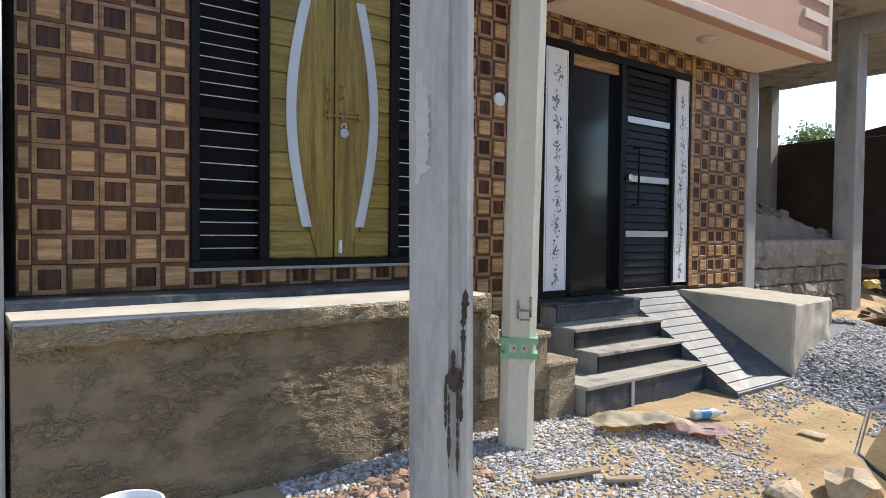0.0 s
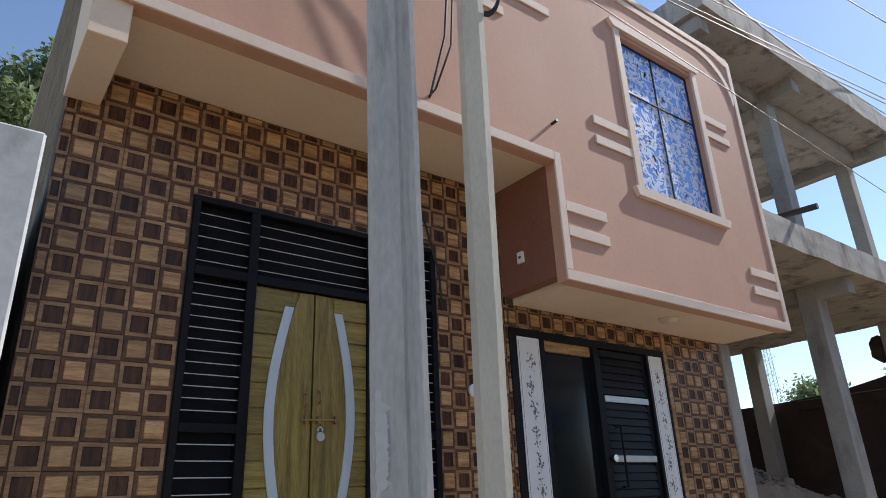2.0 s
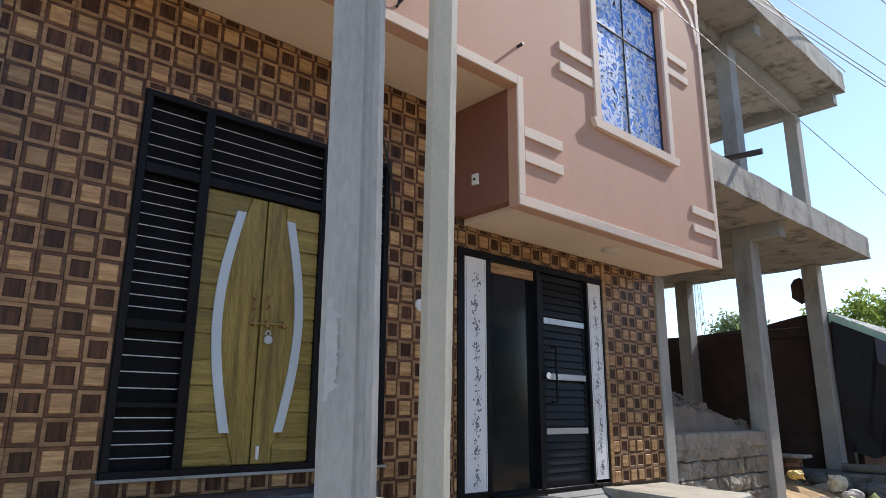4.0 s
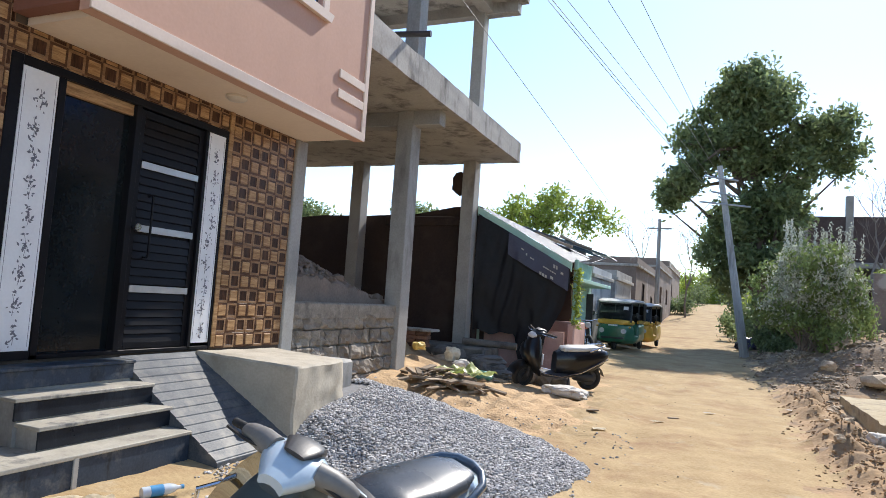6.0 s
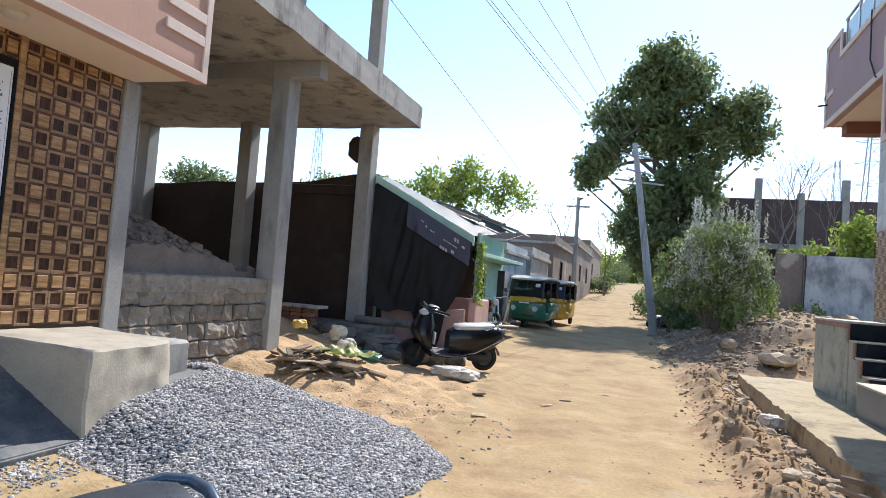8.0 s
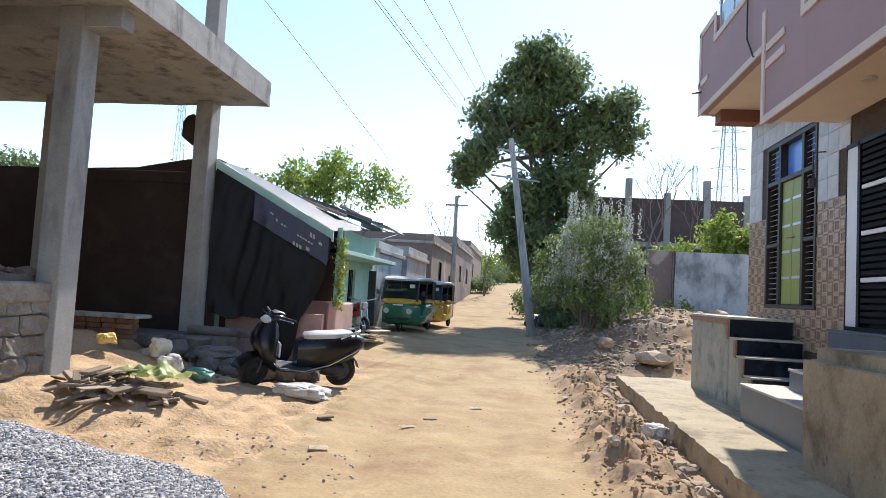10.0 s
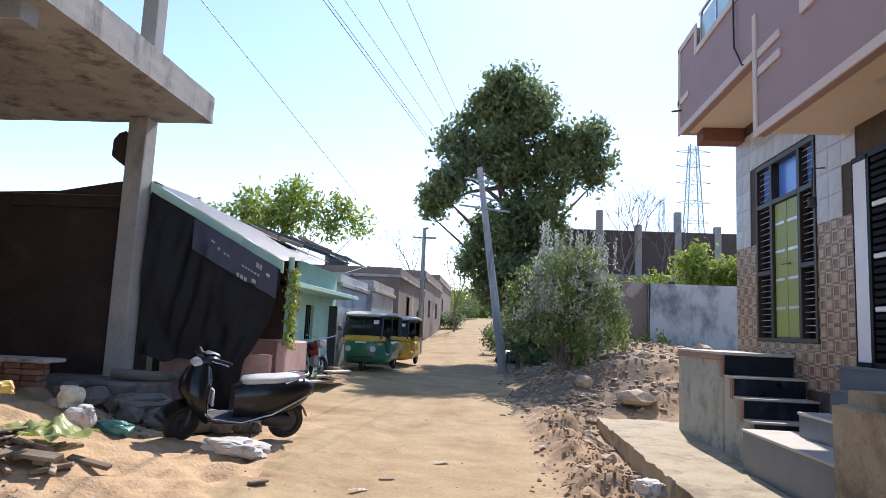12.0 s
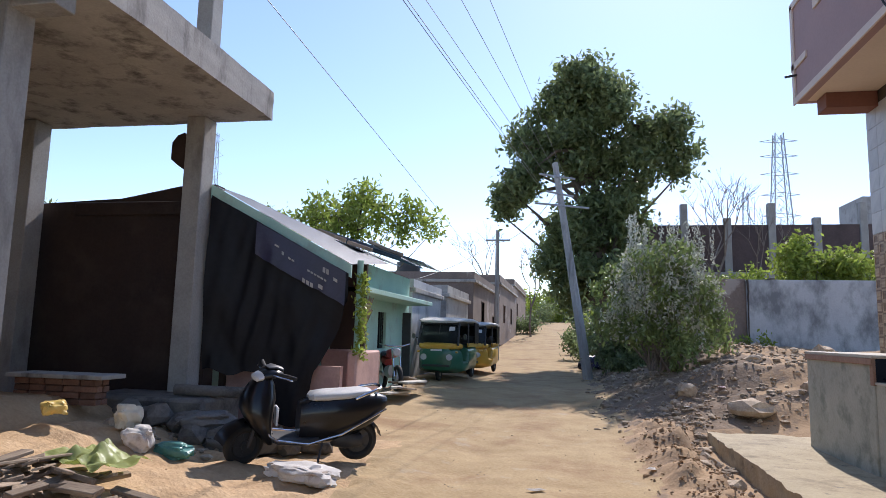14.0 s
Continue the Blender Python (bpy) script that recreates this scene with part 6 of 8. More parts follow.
# ---- trees ----
def leaves(clumps, count, size, seed, shape=0.45, droop=0.3):
    """Leaf blades scattered over clumps (centre, radii), mostly in their outer shell."""
    rg = np.random.default_rng(seed)
    vol = np.array([c[1][0] * c[1][1] * c[1][2] for c in clumps]) ** 0.67
    verts, faces = [], []
    for (c, r), k in zip(clumps, (count * vol / vol.sum()).astype(int)):
        tw = max(k // 28, 1)
        d = rg.normal(size=(tw, 3))
        d /= np.linalg.norm(d, axis=1)[:, None]
        rad = rg.uniform(0.25, 1.0, (tw, 1)) ** 0.45 * rg.uniform(0.8, 1.12, (tw, 1))
        tips = np.array(c) + d * rad * np.array(r)
        base = tips[rg.integers(0, tw, k)] + rg.normal(size=(k, 3)) * size * 1.7
        a = rg.normal(size=(k, 3))
        a[:, 2] -= droop
        a /= np.linalg.norm(a, axis=1)[:, None]
        b = np.cross(a, rg.normal(size=(k, 3)))
        b /= np.linalg.norm(b, axis=1)[:, None]
        s = size * rg.uniform(0.6, 1.25, (k, 1))
        n = np.cross(a, b)
        q = np.stack([base - a * s, base + b * s * shape + n * s * 0.12, base + a * s, base - b * s * shape + n * s * 0.12], 1)
        o = len(verts)
        verts += q.reshape(-1, 3).tolist()
        for i in range(k):
            j = o + 4 * i
            faces += [(j, j + 1, j + 2), (j, j + 2, j + 3)]
    return verts, faces


def lobes(clumps, k, seed, size=0.5):
    """Breaks each clump into smaller lobes over its surface, for an uneven outline with gaps."""
    rg = np.random.default_rng(seed)
    out = []
    for c, r in clumps:
        for _ in range(k):
            d = rg.normal(size=3)
            d /= np.linalg.norm(d)
            s = size * rg.uniform(0.6, 1.2)
            out.append((tuple(np.array(c) + d * np.array(r) * rg.uniform(0.55, 1.0)), tuple(np.array(r) * s * np.array((1, 1, 0.75)))))
    return out


def tree(name, label, base, top, clumps, count, size, m, trunk_r, seed, bark=M_BARK, limbs=9, shape=0.45, spread=10, lobe=0.5):
    t = thing(name, label, "tree", base)
    bm = bmesh.new()
    rg = random.Random(seed)
    b, e = Vector(base) - Vector((0, 0, 0.3)), Vector(top)
    stem = [b.lerp(e, k / 8) + Vector((0.12 * bumpy(k, seed, 0.7), 0.12 * bumpy(k, seed, 0.7, 5), 0)) for k in range(9)]
    tube(bm, stem, [trunk_r * (1.25 - 0.95 * k / 8) for k in range(9)], 10)
    for i in range(limbs):
        c, r = clumps[i % len(clumps)]
        s = stem[rg.randint(2, 7)]
        g = Vector(c) + Vector([rg.uniform(-0.6, 0.6) * q for q in r])
        mid = s.lerp(g, 0.5) + Vector((rg.uniform(-.3, .3), rg.uniform(-.3, .3), 0.3))
        tube(bm, [s, s.lerp(mid, 0.6), mid, g], [trunk_r * 0.45, trunk_r * 0.35, trunk_r * 0.22, trunk_r * 0.06], 7)
    part("trunk", bm, bark, t)
    v, f = leaves(lobes(clumps, spread, seed, lobe), count, size, seed, shape)
    me = raw("crown", v, f, m)
    c = new("crown", me)
    c.parent = t
    c.matrix_parent_inverse = t.matrix_basis.inverted()
    return t


tree("tree", "large dark green broad-leaved tree beside the lane", (2.9, 34.5, 0.3), (2.3, 34.2, 11.0),
     [((2.0, 34.0, 12.5), (1.3, 1.3, 1.0)), ((0.9, 34.6, 11.2), (1.5, 1.5, 1.3)), ((3.1, 34.2, 11.5), (1.5, 1.5, 1.1)), ((-0.1, 34.4, 10.2), (0.9, 0.9, 0.8)), ((5.3, 33.9, 10.3), (1.1, 1.1, 1.0)),
      ((5.8, 34.0, 9.0), (0.7, 0.7, 0.7)), ((1.8, 34.4, 9.3), (1.9, 1.5, 1.3)), ((4.0, 34.0, 9.0), (1.4, 1.4, 0.9)), ((-0.8, 33.5, 7.8), (0.8, 0.8, 0.7)), ((-1.4, 34.1, 7.1), (0.5, 0.5, 0.4)),
      ((0.1, 33.5, 8.4), (0.8, 0.8, 0.6)), ((3.2, 34.2, 7.4), (1.3, 1.3, 0.9)), ((2.7, 34.1, 6.0), (1.4, 1.4, 0.9)), ((1.5, 33.4, 6.3), (0.9, 0.9, 1.1)), ((0.6, 34.1, 4.9), (0.7, 0.7, 0.8)),
      ((2.8, 34.1, 4.7), (1.7, 1.5, 1.1)), ((1.6, 34.5, 3.6), (0.9, 0.9, 1.0)), ((3.8, 34.6, 6.4), (0.8, 0.8, 0.8))], 46000, 0.15, M_LEAF_DARK, 0.30, 11, limbs=30, spread=10, lobe=0.46)
tree("tree", "sparse bright green tree rising behind the mint house", (-5.2, 24.1, 0.2), (-4.6, 24.2, 6.0),
     [((-6.5, 24.2, 4.7), (0.9, 0.8, 0.6)), ((-5.6, 24.2, 5.2), (0.9, 0.9, 0.6)), ((-4.5, 24.0, 5.0), (1.0, 0.9, 0.7)), ((-3.3, 24.1, 4.7), (0.9, 0.8, 0.5)), ((-2.6, 24.1, 4.6), (0.6, 0.6, 0.3)), ((-5.0, 24.0, 4.6), (1.3, 0.9, 0.5)), ((-3.3, 24.0, 5.0), (0.6, 0.5, 0.35)),
      ((-7.2, 24.4, 4.9), (0.6, 0.6, 0.4))], 4600, 0.10, M_LEAF_BRIGHT, 0.07, 21, limbs=18, shape=0.4, spread=7, lobe=0.34)
tree("tree", "green tree behind the boundary wall", (-13.2, -0.2, 0), (-13.0, 0.2, 9.0), [((-13.0, 0.2, 9.9), (1.2, 1.0, 0.8)), ((-13.2, 0.6, 9.2), (1.2, 1.0, 0.7)), ((-13.0, -0.7, 9.3), (1.3, 1.1, 0.9)), ((-12.8, 0.3, 8.4), (1.2, 1.2, 0.7)), ((-12.9, -0.8, 7.8), (1.2, 1.1, 0.8))], 16000, 0.10, M_LEAF_DARK, 0.16, 31)
tree("tree", "bright green young tree behind the whitewashed wall", (10.4, 31.5, 0.5), (10.3, 31.5, 4.6), [((10.2, 31.3, 4.6), (1.1, 0.9, 0.7)), ((11.2, 31.3, 4.2), (0.9, 0.8, 0.6)), ((9.6, 31.4, 4.0), (0.7, 0.7, 0.5)), ((10.9, 31.4, 3.6), (1.3, 0.8, 0.5))], 5200, 0.11, M_LEAF_BRIGHT, 0.07, 41)
tree("tree", "bright green young tree behind the whitewashed wall", (13.4, 31.0, 0.5), (13.3, 31.0, 5.0), [((13.3, 31, 4.9), (0.9, 0.9, 0.9)), ((13.9, 31, 4.2), (0.9, 0.8, 0.7)), ((12.8, 31, 3.9), (0.8, 0.7, 0.6))], 3600, 0.11, M_LEAF_BRIGHT, 0.07, 43)
tree("tree", "small green tree behind the yard wall", (-17, 27, 0), (-17, 27, 5.0), [((-17.2, 27, 5.2), (1.4, 1.2, 0.8)), ((-16.2, 27, 4.6), (1.2, 1.0, 0.7)), ((-18.3, 27, 4.4), (1.3, 1.0, 0.8))], 4500, 0.12, M_LEAF_DARK, 0.12, 51)
tree("tree", "small green tree behind the yard wall", (-11.5, 27.5, 0), (-11.5, 27.5, 5.0), [((-11.5, 27.5, 4.9), (0.9, 0.8, 0.7)), ((-12.1, 27.5, 4.2), (0.8, 0.8, 0.6))], 2600, 0.11, M_LEAF_DARK, 0.08, 53)
for i, (x, y, z, r) in enumerate(((-1.5, 98, 5.6, 2.4), (2.5, 102, 6.2, 2.6), (6.5, 99, 6.8, 3.0), (-5.5, 104, 6.4, 2.8), (10.5, 96, 6.4, 3.0), (4.2, 70, 3.6, 1.8), (5.5, 56, 3.0, 2.0), (15, 100, 7, 3.2))):
    tree("tree", "distant green tree at the end of the lane", (x, y, far_rise(y)), (x, y, z), [((x, y, z), (r, r, r * 0.7)), ((x + r * .6, y, z - 1), (r * .7, r * .7, r * 0.5)), ((x - r * .6, y, z - 0.8), (r * .7, r * .7, r * 0.5)), ((x, y, z - 1.8), (r * .8, r * .8, r * .5))],
         3200, 0.26, M_LEAF_DARK if i % 2 else M_LEAF_BRIGHT, 0.2, 60 + i, limbs=6)


def bare_tree(base, h, seed, label="leafless grey-brown tree standing against the sky"):
    t = thing("tree", label, "tree", base)
    bm = bmesh.new()
    rg = random.Random(seed)
    def grow(p, d, L, r, k):
        q = p + d * L
        mid = p.lerp(q, 0.5) + Vector((rg.uniform(-1, 1), rg.uniform(-1, 1), 0)) * L * 0.07
        tube(bm, [p, mid, q], [r, r * 0.8, r * 0.6], 5)
        if k:
            for _ in range(rg.choice((2, 3, 3))):
                e = (d + Vector((rg.uniform(-1, 1), rg.uniform(-1, 1), rg.uniform(-0.2, 0.6))) * 0.75).normalized()
                grow(q, e, L * rg.uniform(0.6, 0.8), r * 0.58, k - 1)
    grow(Vector(base) - Vector((0, 0, 0.2)), Vector((0, 0, 1)), h * 0.33, h * 0.013, 5)
    part("trunk", bm, M_TWIG, t, smooth=False)


bare_tree((-4.2, 58, 1.0), 9.5, 1)
bare_tree((-1.6, 62, 1.3), 8.5, 4)
bare_tree((7.4, 37.0, 0.4), 9.6, 7)
bare_tree((9.4, 39.5, 0.4), 8.0, 9)


def bush(label, base, clumps, count, size, m, seed, stems):
    t = thing("bush", label, "bush", base)
    bm = bmesh.new()
    rg = random.Random(seed)
    for i in range(stems):
        c, r = clumps[i % len(clumps)]
        g = Vector(c) + Vector([rg.uniform(-.7, .7) * q for q in r])
        b = Vector(base) + Vector((rg.uniform(-.5, .5), rg.uniform(-.5, .5), -0.2))
        tube(bm, [b, b.lerp(g, 0.5) + Vector((0, 0, 0.2)), g], [0.03, 0.02, 0.006], 5)
    part("stem", bm, M_TWIG, t)
    v, f = leaves(lobes(clumps, 9, seed, 0.42), count, size, seed)
    c = new("foliage", raw("foliage", v, f, m))
    c.parent = t
    c.matrix_parent_inverse = t.matrix_basis.inverted()
    return t


big = bush("tall dusty green bush with pale flower spikes beside the lane", (4.6, 22.4, 0.5),
     [((3.5, 22.4, 1.5), (0.9, 0.8, 0.8)), ((4.4, 22.2, 2.2), (0.9, 0.8, 0.9)), ((5.3, 22.4, 2.3), (0.7, 0.8, 0.9)), ((4.8, 22.2, 1.4), (1.1, 0.9, 0.7)), ((3.9, 22.5, 2.7), (0.6, 0.6, 0.5)), ((5.0, 22.4, 2.9), (0.7, 0.6, 0.45)), ((3.2, 22.8, 2.3), (0.5, 0.5, 0.5)),
      ((4.2, 22.0, 0.9), (1.3, 0.9, 0.5)), ((5.6, 22.4, 1.3), (0.6, 0.7, 0.6))], 7500, 0.08, M_LEAF_BUSH, 71, 40)
bm = bmesh.new()
rg = random.Random(12)
pv, pf = [], []
for i in range(60):
    x, y, z = rg.uniform(3.3, 5.8), rg.uniform(21.8, 22.8), rg.uniform(1.9, 3.2)
    h = rg.uniform(0.45, 0.95)
    for k in range(46):
        c = Vector((x + rg.gauss(0, 0.035), y + rg.gauss(0, 0.035), z + h * k / 46))
        d = Vector((rg.gauss(0, 1), rg.gauss(0, 1), rg.gauss(0, 1))).normalized() * 0.05
        e = d.orthogonal().normalized() * 0.022
        o = len(pv)
        pv += [tuple(c - d), tuple(c + e), tuple(c + d), tuple(c - e)]
        pf.append((o, o + 1, o + 2, o + 3))
sp = new("flower_spike", raw("flower_spike", pv, pf, M_LEAF_PALE))
sp.parent = big
sp.matrix_parent_inverse = big.matrix_basis.inverted()
tagged(sp, "pale whitish flower spikes", kind="stuff")
v, f = leaves([((4.4, 21.9, 2.2), (1.3, 0.7, 0.9)), ((5.2, 22.0, 1.9), (0.8, 0.6, 0.9)), ((3.6, 22.0, 1.6), (0.8, 0.6, 0.7))], 3200, 0.06, 77)
pl = new("pale_leaves", raw("pale_leaves", v, f, M_LEAF_PALE))
pl.parent = big
pl.matrix_parent_inverse = big.matrix_basis.inverted()
big.matrix_basis = Matrix.Translation((-0.95, 0, 0.55)) @ big.matrix_basis @ Matrix.Diagonal((0.86, 1, 1.05, 1))
bush("low green bush at the foot of the leaning pole", (3.0, 27.5, 0.3), [((2.7, 27.3, 1.1), (0.7, 0.8, 0.8)), ((3.4, 27.5, 1.7), (0.9, 0.8, 0.9)), ((3.2, 27, 0.7), (0.9, 0.9, 0.5)), ((4.4, 27.6, 1.6), (1.0, 0.8, 1.0))], 6000, 0.085, M_LEAF_DARK, 81, 20)
bush("dark green bush below the large tree", (4.6, 31.0, 0.4), [((4.4, 31, 1.8), (1.4, 1.0, 1.2)), ((5.6, 31, 1.6), (1.3, 1.0, 1.0)), ((3.0, 31, 1.2), (1.0, 0.9, 0.9)), ((6.6, 30.6, 2.0), (0.9, 0.8, 0.9))], 7500, 0.10, M_LEAF_DARK, 83, 20)
bush("scrubby green bush at the bend of the lane", (2.4, 40.0, 0.6), [((2.2, 40, 1.3), (1.0, 1.5, 0.9)), ((2.6, 44, 1.6), (1.0, 1.8, 1.0)), ((2.8, 36.5, 1.1), (0.9, 1.2, 0.9))], 5000, 0.11, M_LEAF_DARK, 85, 16)
for i, (x, y, r) in enumerate(((4.2, 47, 1.3), (3.6, 52, 1.2), (4.4, 60, 1.6), (4.0, 68, 1.6), (-2.4, 66, 1.0), (4.6, 78, 2.0), (-2.2, 88, 1.6))):
    z = far_rise(y)
    bush("scrubby roadside bush further up the lane", (x, y, z), [((x, y, z + r * 0.6), (r, r * 1.6, r * 0.8)), ((x + r * 0.6, y + 1, z + r), (r * 0.7, r, r * 0.7))], 1800, 0.14, M_LEAF_DARK, 200 + i, 8)
bush("young green weed on the rubble bank", (6.9, 27.9, 1.0), [((6.9, 27.9, 1.4), (0.5, 0.4, 0.4))], 500, 0.07, M_LEAF_BRIGHT, 87, 6)
bush("dark green bush behind the boundary wall", (7.0, 30.2, 0.5), [((7.0, 30.2, 2.9), (0.8, 0.6, 0.9)), ((7.6, 30.4, 3.6), (0.6, 0.5, 0.5))], 2500, 0.09, M_LEAF_BRIGHT, 89, 8)


# ---- vehicles ----
def wheel(parent, x, r, name, m_rim):
    w = part(name, disc_wheel(bmesh.new(), (x, 0, r), r - 0.05, 0.05), M_RUBBER, parent, local=True)
    bm = bmesh.new()
    cyl(bm, (x, 0, r), r - 0.075, 0.05, "y", 28)
    cyl(bm, (x, 0, r), 0.05, 0.11, "y", 16)
    for k in range(5):
        a = 2 * math.pi * k / 5
        tube(bm, [(x, 0, r), (x + (r - 0.08) * math.cos(a), 0, r + (r - 0.08) * math.sin(a))], 0.03, 6)
    part("rim", bm, m_rim, w, local=True)
    return w


M_RAILBLUE = mat("dark_blue_vehicle_paint", (0.035, 0.06, 0.09), (0.06, 0.09, 0.13), 3, 0.25, 0, coat=0.8)
M_GREYPLASTIC = mat("grey_plastic", (0.13, 0.125, 0.12), (0.18, 0.175, 0.165), 5, 0.5, 0.05)


def scooter(label, at, turn, paint, seat, kind, lean=-7.0, scale=1.0, steer=0.0):
    s = thing("scooter", label, "scooter", at, 0)
    s.matrix_basis = pose(*at, 0, 0, turn) @ pose(0, 0, 0, lean, 0, 0) @ Matrix.Scale(scale, 4)
    P = lambda name, bm, m, label="": part(name, bm, m, s, label, local=True)
    front = [wheel(s, 0.63, 0.225, "front_wheel", M_DARKPLASTIC)]
    wheel(s, -0.60, 0.225, "rear_wheel", M_DARKPLASTIC)
    bm = bmesh.new()
    n = 12
    rows = []
    for i in range(n + 1):
        a = math.radians(15 + 150 * i / n)
        g = 1.0 if kind == "silver" else 1.28
        rows.append([bm.verts.new((0.63 + 0.265 * math.cos(a) * (g ** 0.5), y * g, 0.225 + (0.265 - 0.035 * abs(y) / 0.075) * math.sin(a) * (g ** 0.4))) for y in (-0.085, -0.06, 0, 0.06, 0.085)])
    for a, b in zip(rows, rows[1:]):
        for j in range(4):
            bm.faces.new((a[j], a[j + 1], b[j + 1], b[j]))
    front.append(P("front_mudguard", bm, paint))
    bm = bmesh.new()
    for y in (-0.09, 0.09):
        tube(bm, [(0.63, y, 0.225), (0.53, y * 0.8, 0.55)], 0.022, 8)
    tube(bm, [(0.55, 0, 0.50), (0.42, 0, 0.95)], 0.03, 10)
    front.append(P("fork", bm, M_DARKPLASTIC))
    bm = bmesh.new()
    sec = [(0.26, 0.36, 0.17, 0.03), (0.38, 0.42, 0.215, 0.06), (0.50, 0.475, 0.23, 0.095), (0.62, 0.50, 0.215, 0.12), (0.74, 0.49, 0.175, 0.12), (0.86, 0.465, 0.12, 0.09), (0.92, 0.45, 0.09, 0.06)]
    rings = []
    if kind == "black":
        sec = [(z, x + 0.03, w * 1.18, d * 1.5) for z, x, w, d in sec]
    for z, x, w, d in sec:
        rings.append([bm.verts.new((x + math.copysign(abs(math.cos(t)) ** 0.8, math.cos(t)) * d, math.copysign(abs(math.sin(t)) ** 0.8, math.sin(t)) * w, z)) for t in (2 * math.pi * k / 24 for k in range(24))])
    for a, b in zip(rings, rings[1:]):
        for k in range(24):
            bm.faces.new((a[k], a[(k + 1) % 24], b[(k + 1) % 24], b[k]))
    bm.faces.new(rings[0][::-1])
    bm.faces.new(rings[-1])
    apron = P("leg_shield", bm, paint)
    bm = bmesh.new()
    loft(bm, [(0.30, 0, 0.965, 0.10, 0.035), (0.36, 0, 0.985, 0.14, 0.045), (0.43, 0, 0.985, 0.15, 0.052), (0.50, 0, 0.965, 0.11, 0.045), (0.57, 0, 0.945, 0.06, 0.035)], 20, 2.3)
    cowl = P("handlebar_cowl", bm, paint)
    front.append(cowl)
    if kind == "silver":
        for y in (-1, 1):
            bm = bmesh.new()
            tube(bm, [(0.42, y * 0.10, 0.99), (0.40, y * 0.17, 0.985), (0.375, y * 0.24, 0.967), (0.36, y * 0.275, 0.955)], [0.052, 0.05, 0.042, 0.03], 14)
            part("switch_housing", bm, M_GREYPLASTIC, cowl, "grey plastic switch housing", local=True)
    bm = bmesh.new()
    loft(bm, [(0.53, 0, 0.955, 0.10, 0.045), (0.585, 0, 0.94, 0.085, 0.035), (0.60, 0, 0.937, 0.04, 0.015)], 16, 2.3)
    if kind == "silver":
        bmesh.ops.translate(bm, vec=(0.03, 0, -0.25), verts=bm.verts)
    part("headlight", bm, M_LENS, cowl, "clear headlight", local=True)
    bm = bmesh.new()
    loft(bm, [(0.29, 0, 1.005, 0.07, 0.03), (0.38, 0, 1.045, 0.085, 0.02), (0.46, 0, 1.04, 0.05, 0.01)], 16, 2.4)
    part("dial", bm, M_DARKPLASTIC, cowl, local=True)
    for y in (-1, 1):
        bm = bmesh.new()
        tube(bm, [(0.40, y * 0.12, 0.985), (0.36, y * 0.24, 0.965), (0.31, y * 0.37, 0.925)] if kind == "silver" else [(0.40, y * 0.12, 0.985), (0.36, y * 0.24, 1.00), (0.31, y * 0.36, 1.0)], [0.028, 0.02, 0.018], 10)
        part("grip", bm, M_RUBBER, cowl, "black rubber grip", local=True)
        bm = bmesh.new()
        tube(bm, [(0.45, y * 0.14, 0.985), (0.43, y * 0.24, 0.96), (0.36, y * 0.37, 0.92)] if kind == "silver" else [(0.45, y * 0.14, 0.985), (0.43, y * 0.24, 0.99), (0.36, y * 0.37, 0.985)], 0.008, 6)
        part("brake_lever", bm, M_CHROME if kind == "black" else M_RUBBER, cowl, local=True)
        bm = bmesh.new()
        loft(bm, [(0.565, y * 0.12, 0.70, 0.035, 0.02), (0.585, y * 0.12, 0.71, 0.03, 0.015)], 12)
        part("indicator", bm, M_LENS, apron, local=True)
    if kind == "silver":
        bm = bmesh.new()
        n = 14
        rows = []
        for i in range(n + 1):
            t = i / n
            rows.append([bm.verts.new((0.76 - 0.24 * t * t - 4.2 * y * y, y * (1.15 * math.sqrt(max(1.04 - (t * 0.98) ** 3, 0.0)) + 0.06), 0.50 + 0.50 * t)) for y in np.linspace(-0.21, 0.21, 13)])
        for a, b in zip(rows, rows[1:]):
            for j in range(12):
                bm.faces.new((a[j], a[j + 1], b[j + 1], b[j]))
        part("visor", bm, glass("smoked_visor", (0.14, 0.16, 0.17), 0.05, 1.06), cowl, "smoked transparent visor", local=True)
        for y in (-1, 1):
            bm = bmesh.new()
            tube(bm, [(0.50, y * 0.2, 0.42), (0.62, y * 0.30, 0.50), (0.62, y * 0.31, 0.72), (0.50, y * 0.22, 0.80)], 0.012, 8)
            P("crash_bar", bm, M_CHROME, "chrome crash bar")
    else:
        for y in (-1, 1):
            bm = bmesh.new()
            tube(bm, [(0.53, y * 0.14, 0.80), (0.56, y * 0.20, 0.66), (0.52, y * 0.235, 0.50), (0.40, y * 0.235, 0.36), (0.32, y * 0.24, 0.31)], 0.013, 8)
            tube(bm, [(0.32, y * 0.24, 0.31), (0.0, y * 0.245, 0.27), (-0.35, y * 0.25, 0.36), (-0.86, y * 0.17, 0.60)], 0.013, 8)
            tube(bm, [(0.56, y * 0.10, 0.60), (0.585, y * 0.05, 0.72), (0.55, y * 0.16, 0.78)], 0.012, 6)
            P("steel_guard", bm, M_CHROME, "bright steel guard rail")
        bm = bmesh.new()
        box(bm, 0.30, 0.33, -0.07, 0.07, 0.42, 0.62, 0.01)
        P("white_plate", bm, M_WHITE, "white plate")
    bm = bmesh.new()
    loft(bm, [(0.40, 0, 0.30, 0.12, 0.03), (0.30, 0, 0.275, 0.19, 0.04), (0.05, 0, 0.265, 0.20, 0.045), (-0.12, 0, 0.28, 0.19, 0.06)], 18, 3.5)
    P("floorboard", bm, M_DARKPLASTIC)
    bm = bmesh.new()
